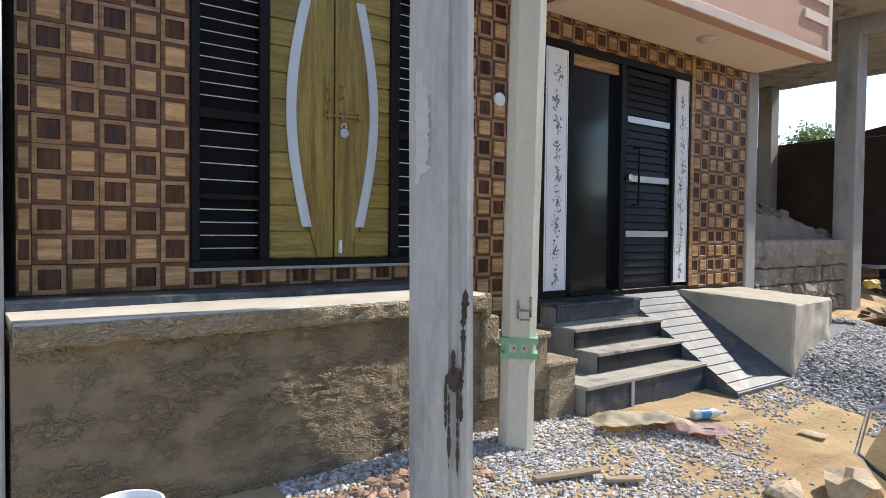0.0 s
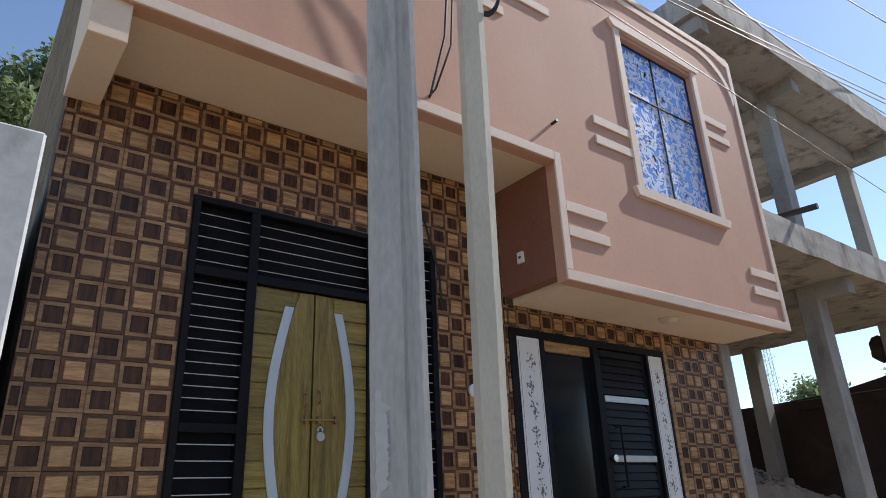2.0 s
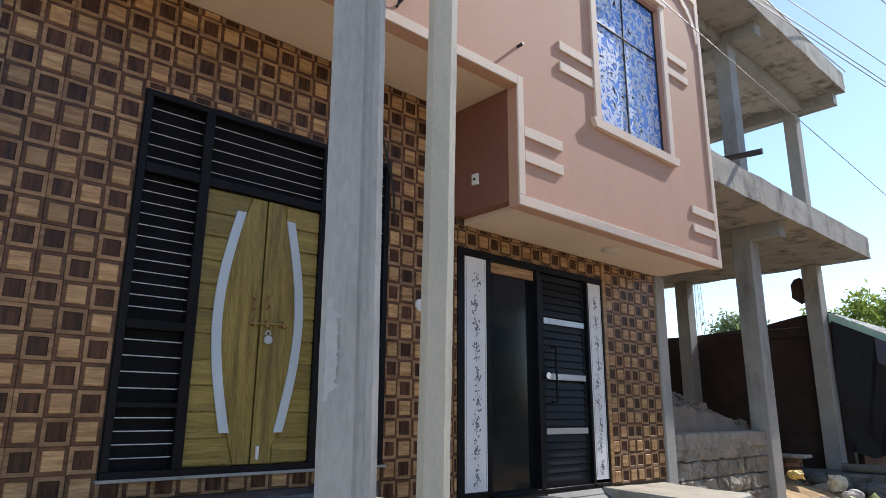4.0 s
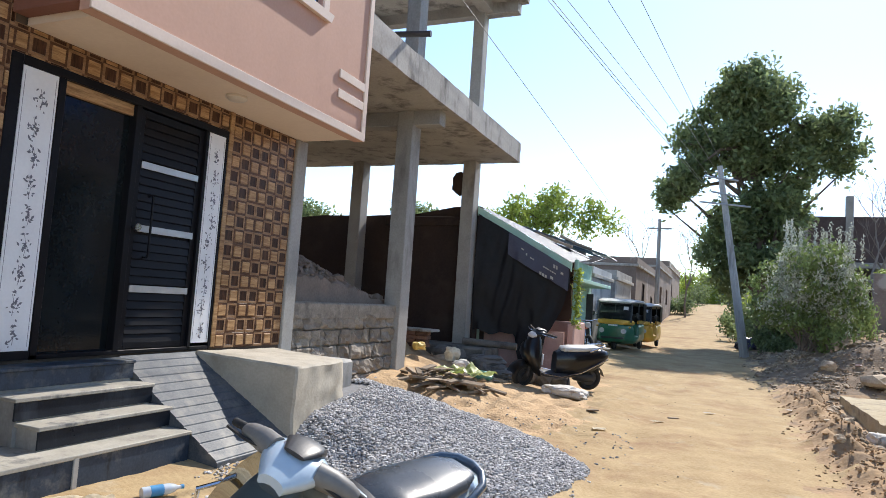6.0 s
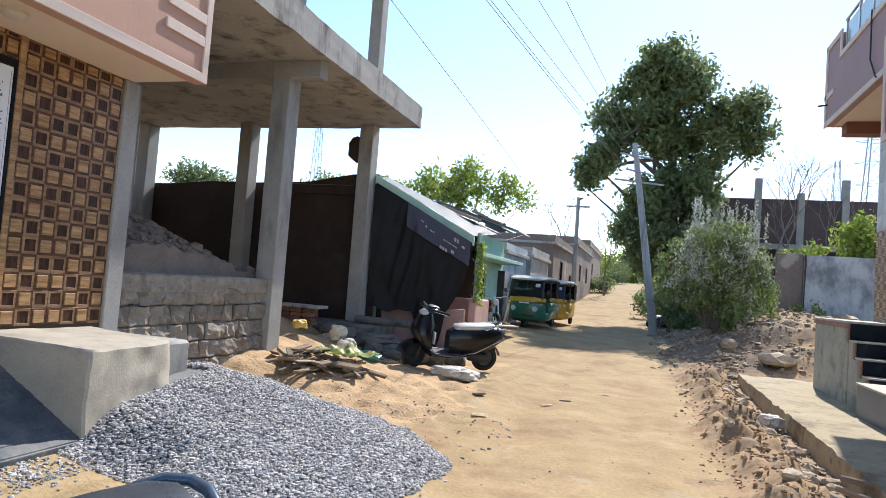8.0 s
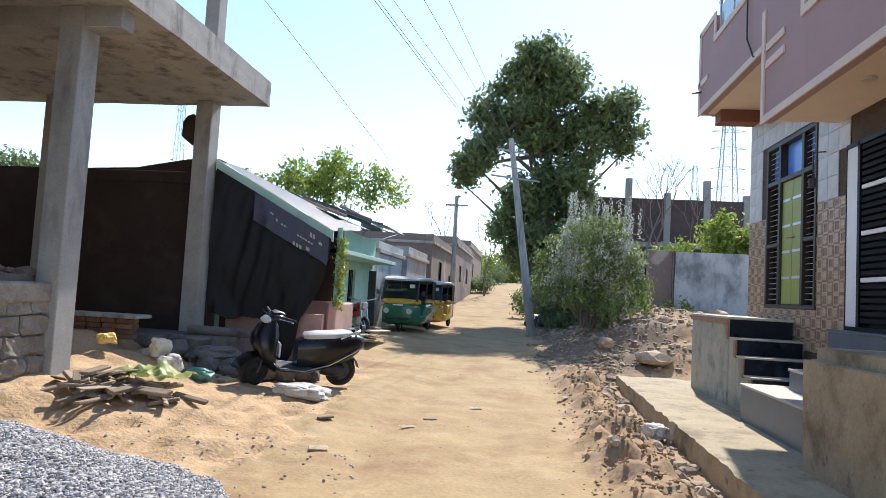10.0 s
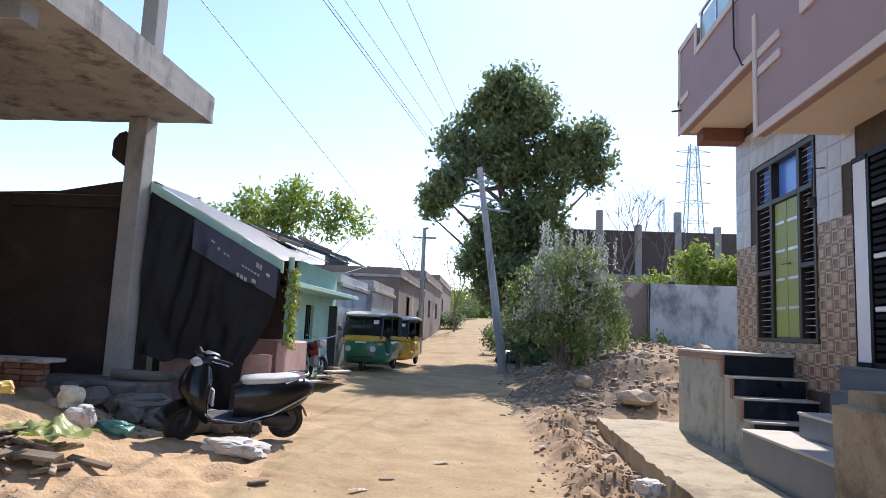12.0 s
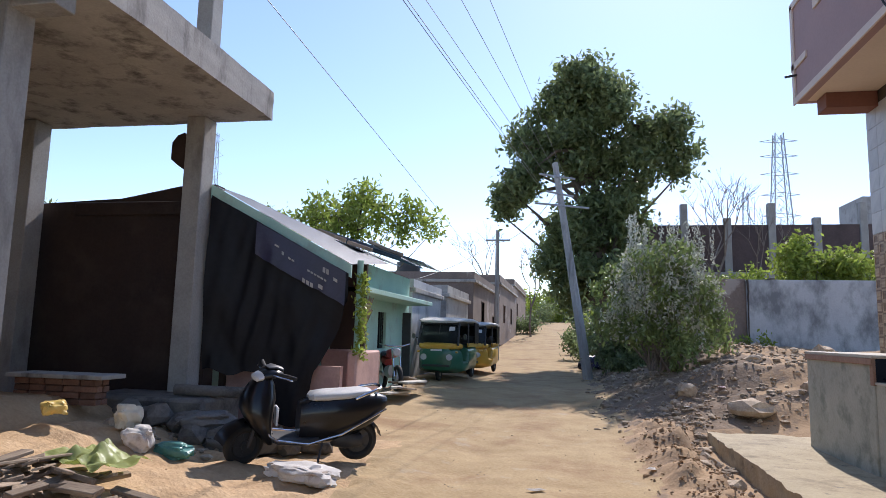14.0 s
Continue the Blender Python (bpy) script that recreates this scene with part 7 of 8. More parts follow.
    if kind == "black":
        loft(bm, [(0.08, 0, 0.45, 0.13, 0.22), (-0.06, 0, 0.47, 0.19, 0.26), (-0.25, 0, 0.49, 0.215, 0.27), (-0.45, 0, 0.53, 0.215, 0.24), (-0.64, 0, 0.56, 0.19, 0.21), (-0.80, 0, 0.61, 0.15, 0.14), (-0.90, 0, 0.65, 0.07, 0.06)], 22, 2.6)
    else:
        loft(bm, [(0.06, 0, 0.46, 0.11, 0.20), (-0.06, 0, 0.49, 0.175, 0.23), (-0.25, 0, 0.51, 0.205, 0.23), (-0.45, 0, 0.55, 0.205, 0.20), (-0.64, 0, 0.61, 0.175, 0.135), (-0.76, 0, 0.66, 0.12, 0.07), (-0.84, 0, 0.68, 0.06, 0.035)], 22, 2.6)
    body = P("body", bm, paint)
    if kind == "silver":
        bm = bmesh.new()
        loft(bm, [(0.42, 0, 0.92, 0.07, 0.05), (0.32, 0, 0.86, 0.105, 0.075), (0.20, 0, 0.76, 0.115, 0.10), (0.08, 0, 0.68, 0.12, 0.12), (-0.04, 0, 0.64, 0.14, 0.12)], 18, 2.4)
        P("centre_cover", bm, paint, "silver-blue centre cover")
        bm = bmesh.new()
        loft(bm, [(0.10, 0, 0.715, 0.06, 0.02), (0.0, 0, 0.735, 0.13, 0.03), (-0.06, 0, 0.74, 0.14, 0.03)], 16, 2.4)
        P("knee_panel", bm, M_DARKPLASTIC)
    bm = bmesh.new()
    loft(bm, [(-0.01, 0, 0.71, 0.08, 0.025), (-0.05, 0, 0.725, 0.14, 0.045), (-0.20, 0, 0.735, 0.17, 0.05), (-0.42, 0, 0.745, 0.175, 0.05), (-0.60, 0, 0.765, 0.15, 0.045), (-0.70, 0, 0.775, 0.10, 0.025)], 22, 2.8)
    P("seat", bm, seat)
    bm = bmesh.new()
    if kind == "black":
        tube(bm, [(-0.50, -0.18, 0.72), (-0.66, -0.185, 0.79), (-0.80, -0.11, 0.82), (-0.83, 0, 0.825), (-0.80, 0.11, 0.82), (-0.66, 0.185, 0.79), (-0.50, 0.18, 0.72)], 0.017, 10)
    else:
        ring = [(-0.48, -0.19, 0.69), (-0.60, -0.19, 0.735), (-0.70, -0.16, 0.765), (-0.77, -0.09, 0.78), (-0.79, 0, 0.785), (-0.77, 0.09, 0.78), (-0.70, 0.16, 0.765), (-0.60, 0.19, 0.735), (-0.48, 0.19, 0.69)]
        tube(bm, ring, [0.012, 0.02, 0.024, 0.026, 0.027, 0.026, 0.024, 0.02, 0.012], 12)
    P("grab_rail", bm, M_CHROME if kind == "black" else M_RAILBLUE)
    bm = bmesh.new()
    loft(bm, [(-0.80, 0, 0.655, 0.10, 0.04), (-0.86, 0, 0.65, 0.07, 0.03), (-0.875, 0, 0.65, 0.03, 0.015)], 14, 2.5)
    P("tail_light", bm, M_RED, "red tail light")
    bm = bmesh.new()
    loft(bm, [(-0.30, 0.03, 0.26, 0.10, 0.08), (-0.45, 0.04, 0.25, 0.12, 0.10), (-0.62, 0.05, 0.24, 0.09, 0.07)], 14)
    P("engine", bm, M_DARKPLASTIC)
    bm = bmesh.new()
    tube(bm, [(-0.35, -0.13, 0.22), (-0.55, -0.17, 0.25), (-0.85, -0.18, 0.33)], [0.025, 0.045, 0.045], 12)
    P("exhaust", bm, M_DARKPLASTIC)
    bm = bmesh.new()
    rows = []
    for i in range(9):
        a = math.radians(60 + 110 * i / 8)
        rows.append([bm.verts.new((-0.60 + 0.26 * math.cos(a), y, 0.225 + 0.26 * math.sin(a))) for y in (-0.07, 0, 0.07)])
    for a, b in zip(rows, rows[1:]):
        for j in range(2):
            bm.faces.new((a[j], a[j + 1], b[j + 1], b[j]))
    P("rear_mudguard", bm, M_DARKPLASTIC)
    bm = bmesh.new()
    tube(bm, [(-0.18, 0.12, 0.24), (-0.10, 0.25, 0.02), (-0.06, 0.27, 0.0)], 0.012, 8)
    P("side_stand", bm, M_DARKPLASTIC)
    pivot = Matrix.Translation((0.42, 0, 0.95))
    for ob in front:
        ob.matrix_basis = pivot @ Matrix.Rotation(radians(steer), 4, Vector((-0.21, 0, 0.725)).normalized()) @ pivot.inverted() @ ob.matrix_basis
    return s


scooter("black scooter with bright steel guards, parked on sand", (-1.63, 13.2, gz(-1.63, 13.2) - 0.01), -146, M_BLACKPAINT, M_CANOPY, "black", scale=1.04, steer=22.0)
scooter("silver-blue scooter with smoked visor and grey seat", (-0.56, 3.78, gz(-0.56, 3.78) - 0.01), -109.5, M_SILVERPAINT, M_SEATVINYL, "silver", lean=-17.0, scale=0.99, steer=26.0)


def auto(label, at, turn, lower, upper):
    s = thing("auto_rickshaw", label, "auto rickshaw", at, turn)
    P = lambda name, bm, m, label="", sm=True: part(name, bm, m, s, label, local=True, smooth=sm)
    for x, y, nm in ((1.05, 0.0, "front_wheel"), (-0.95, 0.52, "rear_wheel"), (-0.95, -0.52, "rear_wheel")):
        w = P(nm, disc_wheel(bmesh.new(), (x, y, 0.22), 0.165, 0.055, 22, 8), M_RUBBER)
        bm = bmesh.new()
        cyl(bm, (x, y, 0.22), 0.13, 0.06, "y", 18)
        part("rim", bm, M_STEEL, w, local=True)
    bm = bmesh.new()
    loft(bm, [(1.42, 0, 0.60, 0.22, 0.22), (1.36, 0, 0.60, 0.42, 0.30), (1.15, 0, 0.60, 0.55, 0.34), (0.85, 0, 0.55, 0.62, 0.35), (0.80, 0, 0.40, 0.64, 0.18), (0.1, 0, 0.38, 0.66, 0.16), (0.05, 0, 0.58, 0.66, 0.36), (-1.1, 0, 0.60, 0.66, 0.38), (-1.35, 0, 0.62, 0.60, 0.34), (-1.40, 0, 0.62, 0.5, 0.28)], 26, 4.5)
    body = P("body", bm, lower)
    bm = bmesh.new()
    loft(bm, [(1.37, 0, 0.93, 0.36, 0.06), (1.28, 0, 0.95, 0.52, 0.09), (1.05, 0, 0.96, 0.60, 0.10), (0.86, 0, 0.95, 0.63, 0.10)], 24, 4)
    P("yellow_band", bm, upper)
    for y in (-0.60, 0.60):
        bm = boxes([(-1.35, 0.05, y - 0.025, y + 0.025, 0.92, 1.04)], 0.01)
        P("yellow_band", bm, upper)
    bm = bmesh.new()
    pts = [(1.22, 1.03), (0.98, 1.58)]
    vs = [bm.verts.new(v) for v in ((1.22, -0.55, 1.03), (1.22, 0.55, 1.03), (0.98, 0.50, 1.58), (0.98, -0.50, 1.58))]
    bm.faces.new(vs)
    bmesh.ops.solidify(bm, geom=list(bm.faces), thickness=0.012)
    ws = P("windscreen", bm, M_TINT, "dark windscreen with a white paper sticker", False)
    bm = bmesh.new()
    box(bm, -0.003, 0.003, -0.08, 0.08, -0.06, 0.06, m=Matrix.Translation((1.075, 0.36, 1.44)) @ Matrix.Rotation(radians(-23), 4, "Y"))
    part("sticker", bm, M_WHITE, ws, local=True, smooth=False)
    for y in (-0.57, 0.57):
        for line, r in (([(1.24, y, 0.98), (0.98, y * 0.95, 1.60)], 0.03), ([(0.02, y * 1.08, 0.95), (0.0, y * 1.05, 1.62)], 0.025)):
            bm = bmesh.new()
            tube(bm, line, r, 8)
            P("pillar", bm, M_DARKPLASTIC)
    bm = bmesh.new()
    tube(bm, [(1.0, -0.55, 1.59), (1.0, 0.55, 1.59)], 0.035, 8)
    P("header_bar", bm, M_DARKPLASTIC)
    bm = bmesh.new()
    tube(bm, [(1.17, 0, 1.05), (1.0, 0, 1.58)], 0.015, 6)
    P("centre_bar", bm, M_DARKPLASTIC)
    bm = bmesh.new()
    loft(bm, [(1.12, 0, 1.63, 0.50, 0.03), (0.98, 0, 1.66, 0.62, 0.06), (0.4, 0, 1.69, 0.68, 0.075), (-0.6, 0, 1.69, 0.69, 0.08), (-1.25, 0, 1.66, 0.66, 0.075), (-1.42, 0, 1.58, 0.55, 0.06)], 26, 3.5)
    P("canopy", bm, M_CANOPY, "faded grey vinyl canopy")
    bm = boxes([(-1.38, -0.75, -0.66, -0.63, 1.02, 1.64), (-1.38, -0.75, 0.63, 0.66, 1.02, 1.64), (-1.40, -1.36, -0.64, 0.64, 1.0, 1.62)], 0.01)
    P("side_curtain", bm, M_TARP, "black vinyl rear curtain")
    bm = boxes([(-1.15, -0.55, -0.58, 0.58, 0.66, 0.80), (-1.25, -1.10, -0.58, 0.58, 0.80, 1.25)], 0.04)
    P("passenger_seat", bm, M_DARKPLASTIC)
    bm = boxes([(0.15, 0.45, -0.30, 0.30, 0.62, 0.74), (0.08, 0.16, -0.30, 0.30, 0.74, 1.15)], 0.03)
    P("driver_seat", bm, M_DARKPLASTIC)
    for y in (-0.36, 0.36):
        bm = bmesh.new()
        cyl(bm, (1.36, y, 0.66), 0.085, 0.10, "x", 20)
        P("headlight", bm, M_LENS)
        bm = bmesh.new()
        loft(bm, [(1.28, y * 1.5, 0.80, 0.04, 0.03), (1.32, y * 1.5, 0.80, 0.03, 0.02)], 12)
        P("indicator", bm, M_AUTOYELLOW)
        bm = bmesh.new()
        tube(bm, [(1.1, y * 1.6, 1.15), (1.12, y * 2.0, 1.2)], 0.01, 6)
        loft(bm, [(1.11, y * 2.05, 1.22, 0.05, 0.08), (1.13, y * 2.05, 1.22, 0.04, 0.07)], 12)
        P("mirror", bm, M_DARKPLASTIC)
    bm = bmesh.new()
    rows = []
    for i in range(9):
        a = math.radians(10 + 150 * i / 8)
        rows.append([bm.verts.new((1.05 + 0.28 * math.cos(a), y, 0.24 + 0.28 * math.sin(a))) for y in (-0.12, 0, 0.12)])
    for a, b in zip(rows, rows[1:]):
        for j in range(2):
            bm.faces.new((a[j], a[j + 1], b[j + 1], b[j]))
    P("mudguard", bm, lower)
    P("bumper", boxes([(1.40, 1.44, -0.38, 0.38, 0.40, 0.46)], 0.01), M_DARKPLASTIC)
    bm = boxes([(1.40, 1.415, -0.16, 0.16, 0.80, 0.87)], 0.003)
    P("plate", bm, M_WHITE)
    return s


auto("green auto rickshaw with yellow band and grey canopy", (-2.12, 25.2, gz(-2.1, 25.2) - 0.01), -93, M_AUTOGREEN, M_AUTOYELLOW)
auto("yellow-brown auto rickshaw with a pale canopy, parked behind another", (-1.85, 29.1, gz(-1.8, 29.1) - 0.01), -93, M_AUTOYELLOW, M_AUTOYELLOW)

mb = thing("motorcycle", "dark red motorcycle parked against the mint house", "motorcycle", (-2.62, 20.6, gz(-2.62, 20.6) + 0.02), -60)
for x, nm in ((0.64, "front_wheel"), (-0.64, "rear_wheel")):
    w = part(nm, disc_wheel(bmesh.new(), (x, 0, 0.30), 0.26, 0.045), M_RUBBER, mb, local=True)
    bm = bmesh.new()
    cyl(bm, (x, 0, 0.30), 0.07, 0.1, "y", 14)
    for k in range(6):
        a = math.pi * k / 3
        tube(bm, [(x, 0, 0.30), (x + 0.23 * math.cos(a), 0, 0.3 + 0.23 * math.sin(a))], 0.014, 5)
    part("rim", bm, M_STEEL, w, local=True)
bm = bmesh.new()
loft(bm, [(0.35, 0, 0.82, 0.06, 0.05), (0.25, 0, 0.84, 0.13, 0.10), (0.05, 0, 0.82, 0.14, 0.11), (-0.12, 0, 0.78, 0.10, 0.06)], 18, 2.4)
part("tank", bm, M_RED, mb, "dark red tank", local=True)
bm = bmesh.new()
loft(bm, [(-0.08, 0, 0.78, 0.10, 0.04), (-0.30, 0, 0.79, 0.13, 0.045), (-0.70, 0, 0.83, 0.11, 0.04)], 16, 2.8)
part("seat", bm, M_DARKPLASTIC, mb, local=True)
bm = bmesh.new()
loft(bm, [(0.2, 0, 0.45, 0.10, 0.12), (0.0, 0, 0.42, 0.13, 0.15), (-0.2, 0, 0.42, 0.10, 0.12)], 14)
tube(bm, [(-0.1, -0.13, 0.35), (-0.8, -0.16, 0.42)], 0.04, 10)
part("engine", bm, M_STEEL, mb, local=True)
bm = bmesh.new()
for y in (-.08, .08):
    tube(bm, [(0.64, y, 0.30), (0.40, y, 0.95)], 0.022, 8)
tube(bm, [(0.30, -0.36, 1.05), (0.40, -0.15, 1.0), (0.40, 0.15, 1.0), (0.30, 0.36, 1.05)], 0.016, 8)
part("handlebar", bm, M_CHROME, mb, local=True)
bm = bmesh.new()
loft(bm, [(0.42, 0, 0.88, 0.07, 0.07), (0.52, 0, 0.87, 0.09, 0.09), (0.55, 0, 0.87, 0.07, 0.07)], 16, 2.2)
part("headlight", bm, M_LENS, mb, local=True)
bm = bmesh.new()
loft(bm, [(-0.1, 0, 0.62, 0.12, 0.08), (-0.4, 0, 0.66, 0.12, 0.09), (-0.7, 0, 0.72, 0.06, 0.05)], 14)
part("side_cover", bm, M_RED, mb, local=True)


# ---- gravel ----
def stones(name, label, spots, m, kind="stuff", seed=1):
    """Many small angular stones at (x, y, z, size) as one mesh."""
    t = bmesh.new()
    bmesh.ops.create_icosphere(t, subdivisions=1, radius=1.0)
    bv = np.array([v.co[:] for v in t.verts])
    bf = np.array([[v.index for v in f.verts] for f in t.faces])
    t.free()
    rg = np.random.default_rng(seed)
    n = len(spots)
    sp = np.array(spots)
    d = bv[None] * rg.uniform(0.62, 1.25, (n, len(bv), 1)) * rg.uniform((0.65, 0.65, 0.4), (1.5, 1.3, 1.0), (n, 3))[:, None]
    a = rg.uniform(0, 6.28, n)
    c, s = np.cos(a), np.sin(a)
    x, y = d[:, :, 0] * c[:, None] - d[:, :, 1] * s[:, None], d[:, :, 0] * s[:, None] + d[:, :, 1] * c[:, None]
    v = np.stack([x, y, d[:, :, 2]], 2) * sp[:, 3][:, None, None] + sp[:, None, :3]
    f = bf[None] + (np.arange(n) * len(bv))[:, None, None]
    me = bpy.data.meshes.new(name)
    vv, ff = v.reshape(-1, 3), f.reshape(-1, 3)
    me.vertices.add(len(vv))
    me.vertices.foreach_set("co", vv.ravel())
    me.loops.add(ff.size)
    me.loops.foreach_set("vertex_index", ff.ravel())
    me.polygons.add(len(ff))
    me.polygons.foreach_set("loop_start", np.arange(len(ff)) * 3)
    me.materials.append(m)
    me.update(calc_edges=True)
    me.shade_flat()
    return tagged(new(name, me), label, "stones", kind=kind)


def heap(x, y):
    return full_heap(x, y) * (step(6.1, 6.75, y) if x < -1.7 else step(5.6, 6.3, y + 0.5 * (x + 1.7)))


def full_heap(x, y):
    # a skewed cone: its apex beside the platform, its foot drawn out towards the lane
    qx, qy, dx, dy = (x + 2.85) / 1.9, (y - 8.15) / 1.8, 0.90 / 1.9, -0.80 / 1.8
    k, qd = 1 - dx * dx - dy * dy, qx * dx + qy * dy
    r = (-qd + math.sqrt(qd * qd + k * (qx * qx + qy * qy))) / k + 0.07 * bumpy(x, y, 1.2, 3) + 0.03 * bumpy(x, y, 3.5, 3)
    return 0.58 * max(0, 1 - max(r, 0.08)) ** 0.9 if r < 1 else 0.0


rg = random.Random(3)
spots = []
while len(spots) < 54000:
    x, y = rg.uniform(-4.05, 0.2), rg.uniform(5.3, 10.3)
    h = heap(x, y)
    if h > 0.0 and not (x < -2.6 and y < 7.95):
        spots.append((x, y, gz(x, y) + h + rg.uniform(-0.012, 0.014), 0.006 + 0.015 * rg.random() ** 1.8))
    elif h == 0 and rg.random() < 0.003 and x > -2.5:
        spots.append((x, y, gz(x, y) + 0.004, rg.uniform(0.01, 0.02)))
stones("gravel_heap", "heap of blue-grey crushed stone spilling onto the lane", spots, M_GRAVEL, seed=4)
bm = bmesh.new()
N = 60
rows = [[bm.verts.new((-4.1 + 4.1 * i / N, 5.3 + 5.2 * j / N, gz(-4.1 + 4.1 * i / N, 5.3 + 5.2 * j / N) + heap(-4.1 + 4.1 * i / N, 5.3 + 5.2 * j / N) - 0.02)) for j in range(N + 1)] for i in range(N + 1)]
for a, b in zip(rows, rows[1:]):
    for j in range(N):
        bm.faces.new((a[j], a[j + 1], b[j + 1], b[j]))
solid("gravel_bed", bm, mat("gravel_shadow_grit", (0.16, 0.16, 0.165), (0.26, 0.26, 0.265), 20, 0.95, 0.6, 90), "grey grit under the stone heap", "gravel", "stuff")
spots = []
while len(spots) < 14000:
    x, y = rg.uniform(-3.0, -0.5), rg.uniform(1.4, 6.6)
    if bumpy(x, y, 0.9, 6) + 0.6 * bumpy(x, y, 2.5, 2) - 0.28 * (x + 2.2) + (0.5 if y < 4.2 else 0) > rg.uniform(-0.1, 0.7) and not (x < -2.56 and 3.7 < y < 6.4):
        spots.append((x, y, gz(x, y) + 0.004, rg.uniform(0.005, 0.018)))
stones("loose_gravel", "loose grey gravel scattered at the foot of the stairs", spots, M_GRAVEL, seed=6)
spots = []
for i in range(2600):
    y = rg.uniform(4.5, 20)
    x = 2.75 + rg.gauss(0, 0.27) + (0.3 * (y - 16) if y > 16 else 0)
    if x < 3.44 or y > 17.2:
        spots.append((x, y, gz(x, y) + 0.005, abs(rg.gauss(0.0, 0.013)) + 0.006))
clods, spots = spots, []
stones("soil_clods", "brown soil clods along the dug edge of the lane", clods, M_CLOD, seed=9)
for i in range(4200):
    x, y = rg.uniform(1.7, 7.2), rg.uniform(17.0, 30)
    if (x < 4.6 or y > 17.4) and rg.random() < step(1.5, 3.2, x + 0.5 * bumpy(x, y, 1.2, 3)) * step(16.6, 18.4, y):
        spots.append((x, y, gz(x, y) + 0.005, abs(rg.gauss(0, 0.033)) + 0.010))
for i in range(380):
    y = rg.uniform(6.0, 19)
    x = 3.22 + rg.gauss(0, 0.13)
    if x < 3.44:
        spots.append((x, y, gz(x, y) + 0.01, abs(rg.gauss(0, 0.035)) + 0.012))
for i in range(420):
    x, y = rg.uniform(-3.5, 2.2), rg.uniform(2.5, 26)
    spots.append((x, y, gz(x, y) + 0.001, rg.uniform(0.004, 0.012)))
for i in range(900):
    x, y = rg.uniform(-4.2, -2.3), rg.uniform(13.0, 24)
    spots.append((x, y, gz(x, y) + 0.005, abs(rg.gauss(0, 0.03)) + 0.012))
stones("rubble", "broken stones and clods strewn along the lane's edges", spots, M_STONE, seed=8)
spots = []
for i in range(520):
    x, y = -2.72 + abs(rg.gauss(0, 0.16)), rg.uniform(1.2, 2.5)
    spots.append((x, y, gz(x, y) + 0.01, abs(rg.gauss(0, 0.014)) + 0.006))
stones("brick_rubble", "broken red brick and mortar crumbs at the foot of the plinth", spots, M_BRICKBIT, seed=12)
rg = random.Random(17)
for x, y, s in ((3.05, 13.6, .16), (3.2, 12.7, .13), (3.15, 11.6, .15), (3.25, 11.0, .12), (2.95, 14.6, .12), (3.1, 15.4, .17), (3.2, 9.9, .14), (3.05, 9.3, .12), (3.3, 16.4, .14), (4.35, 17.9, .30), (2.5, 10.4, .13), (-1.25, 4.2, .15), (-1.05, 3.75, .10),
                (-1.5, 3.9, .10), (2.7, 8.2, .14), (-3.9, 13.1, .16), (-4.3, 13.8, .2), (-3.5, 13.9, .14), (2.6, 12.0, .11), (5.6, 18.6, .2), (6.3, 20.2, .22), (4.9, 19.8, .17), (3.5, 19.0, .18), (2.9, 7.3, .15)):
    bm = bmesh.new()
    s *= 0.62 if x > 2.4 and y < 17 else 1.0
    lump(bm, (x, y, gz(x, y) + s * 0.25), (s * rg.uniform(.8, 1.3), s * rg.uniform(.8, 1.3), s * rg.uniform(.5, .8)), rg.uniform(0, 90), 0.55, 2)
    solid("rock", bm, M_STONE, "rough grey-brown rock lying in the soil", "rock", group="rocks along the lane", smooth=False)


# ---- loose things ----
def sack(name, at, size, turn, m, label, seed):
    bm = bmesh.new()
    bmesh.ops.create_icosphere(bm, subdivisions=4, radius=1.0)
    for v in bm.verts:
        c = v.co
        q = Vector([math.copysign(abs(k) ** 0.75, k) for k in c])
        w = 1 + 0.3 * noise.noise(c * 1.8 + Vector((seed, 0, 0))) - 0.22 * abs(noise.noise(c * 4 + Vector((seed, 0, 0)))) + 0.05 * noise.noise(c * 11 + Vector((seed, 0, 0)))
        v.co = Vector((q.x * size[0] * w, q.y * size[1] * w, max(q.z, -0.75) * size[2] * w))
    o = solid(name, bm, m, label, "sack")
    o.matrix_basis = pose(at[0], at[1], gz(at[0], at[1]) + at[2], 0, 0, turn)
    return o


sack("sack", (-1.30, 12.35, 0.06), (0.44, 0.20, 0.10), -22, M_SACK, "dirty white plastic sack lying in the sand", 1)
for i, (x, y, z, t) in enumerate(((-3.05, 13.9, 0.10, 10), (-2.75, 13.6, 0.08, -20), (-3.15, 13.75, 0.28, 25), (-2.6, 14.0, 0.09, 40), (-3.4, 14.3, 0.1, 0))):
    sack("cement_sack", (x, y, z), (0.36, 0.23, 0.11), t, M_SACK_SHADE, "grey dusty cement sack on the heap by the shed", 10 + i)
sack("plastic_bag", (-3.25, 12.55, 0.12), (0.16, 0.14, 0.15), 20, M_SACK, "white plastic bag on the sand", 31)
sack("plastic_bag", (-3.55, 12.75, 0.18), (0.14, 0.12, 0.14), 60, M_PAPER, "pale tan plastic bag on the sand", 32)
sack("plastic_bag", (-3.95, 12.1, 0.18), (0.12, 0.12, 0.08), 60, M_YELLOWBAG, "yellow plastic wrapper on the sand", 33)
sack("plastic_bag", (-2.95, 12.75, 0.08), (0.26, 0.12, 0.09), -15, M_TEAL, "crumpled teal and green plastic sheet", 34)
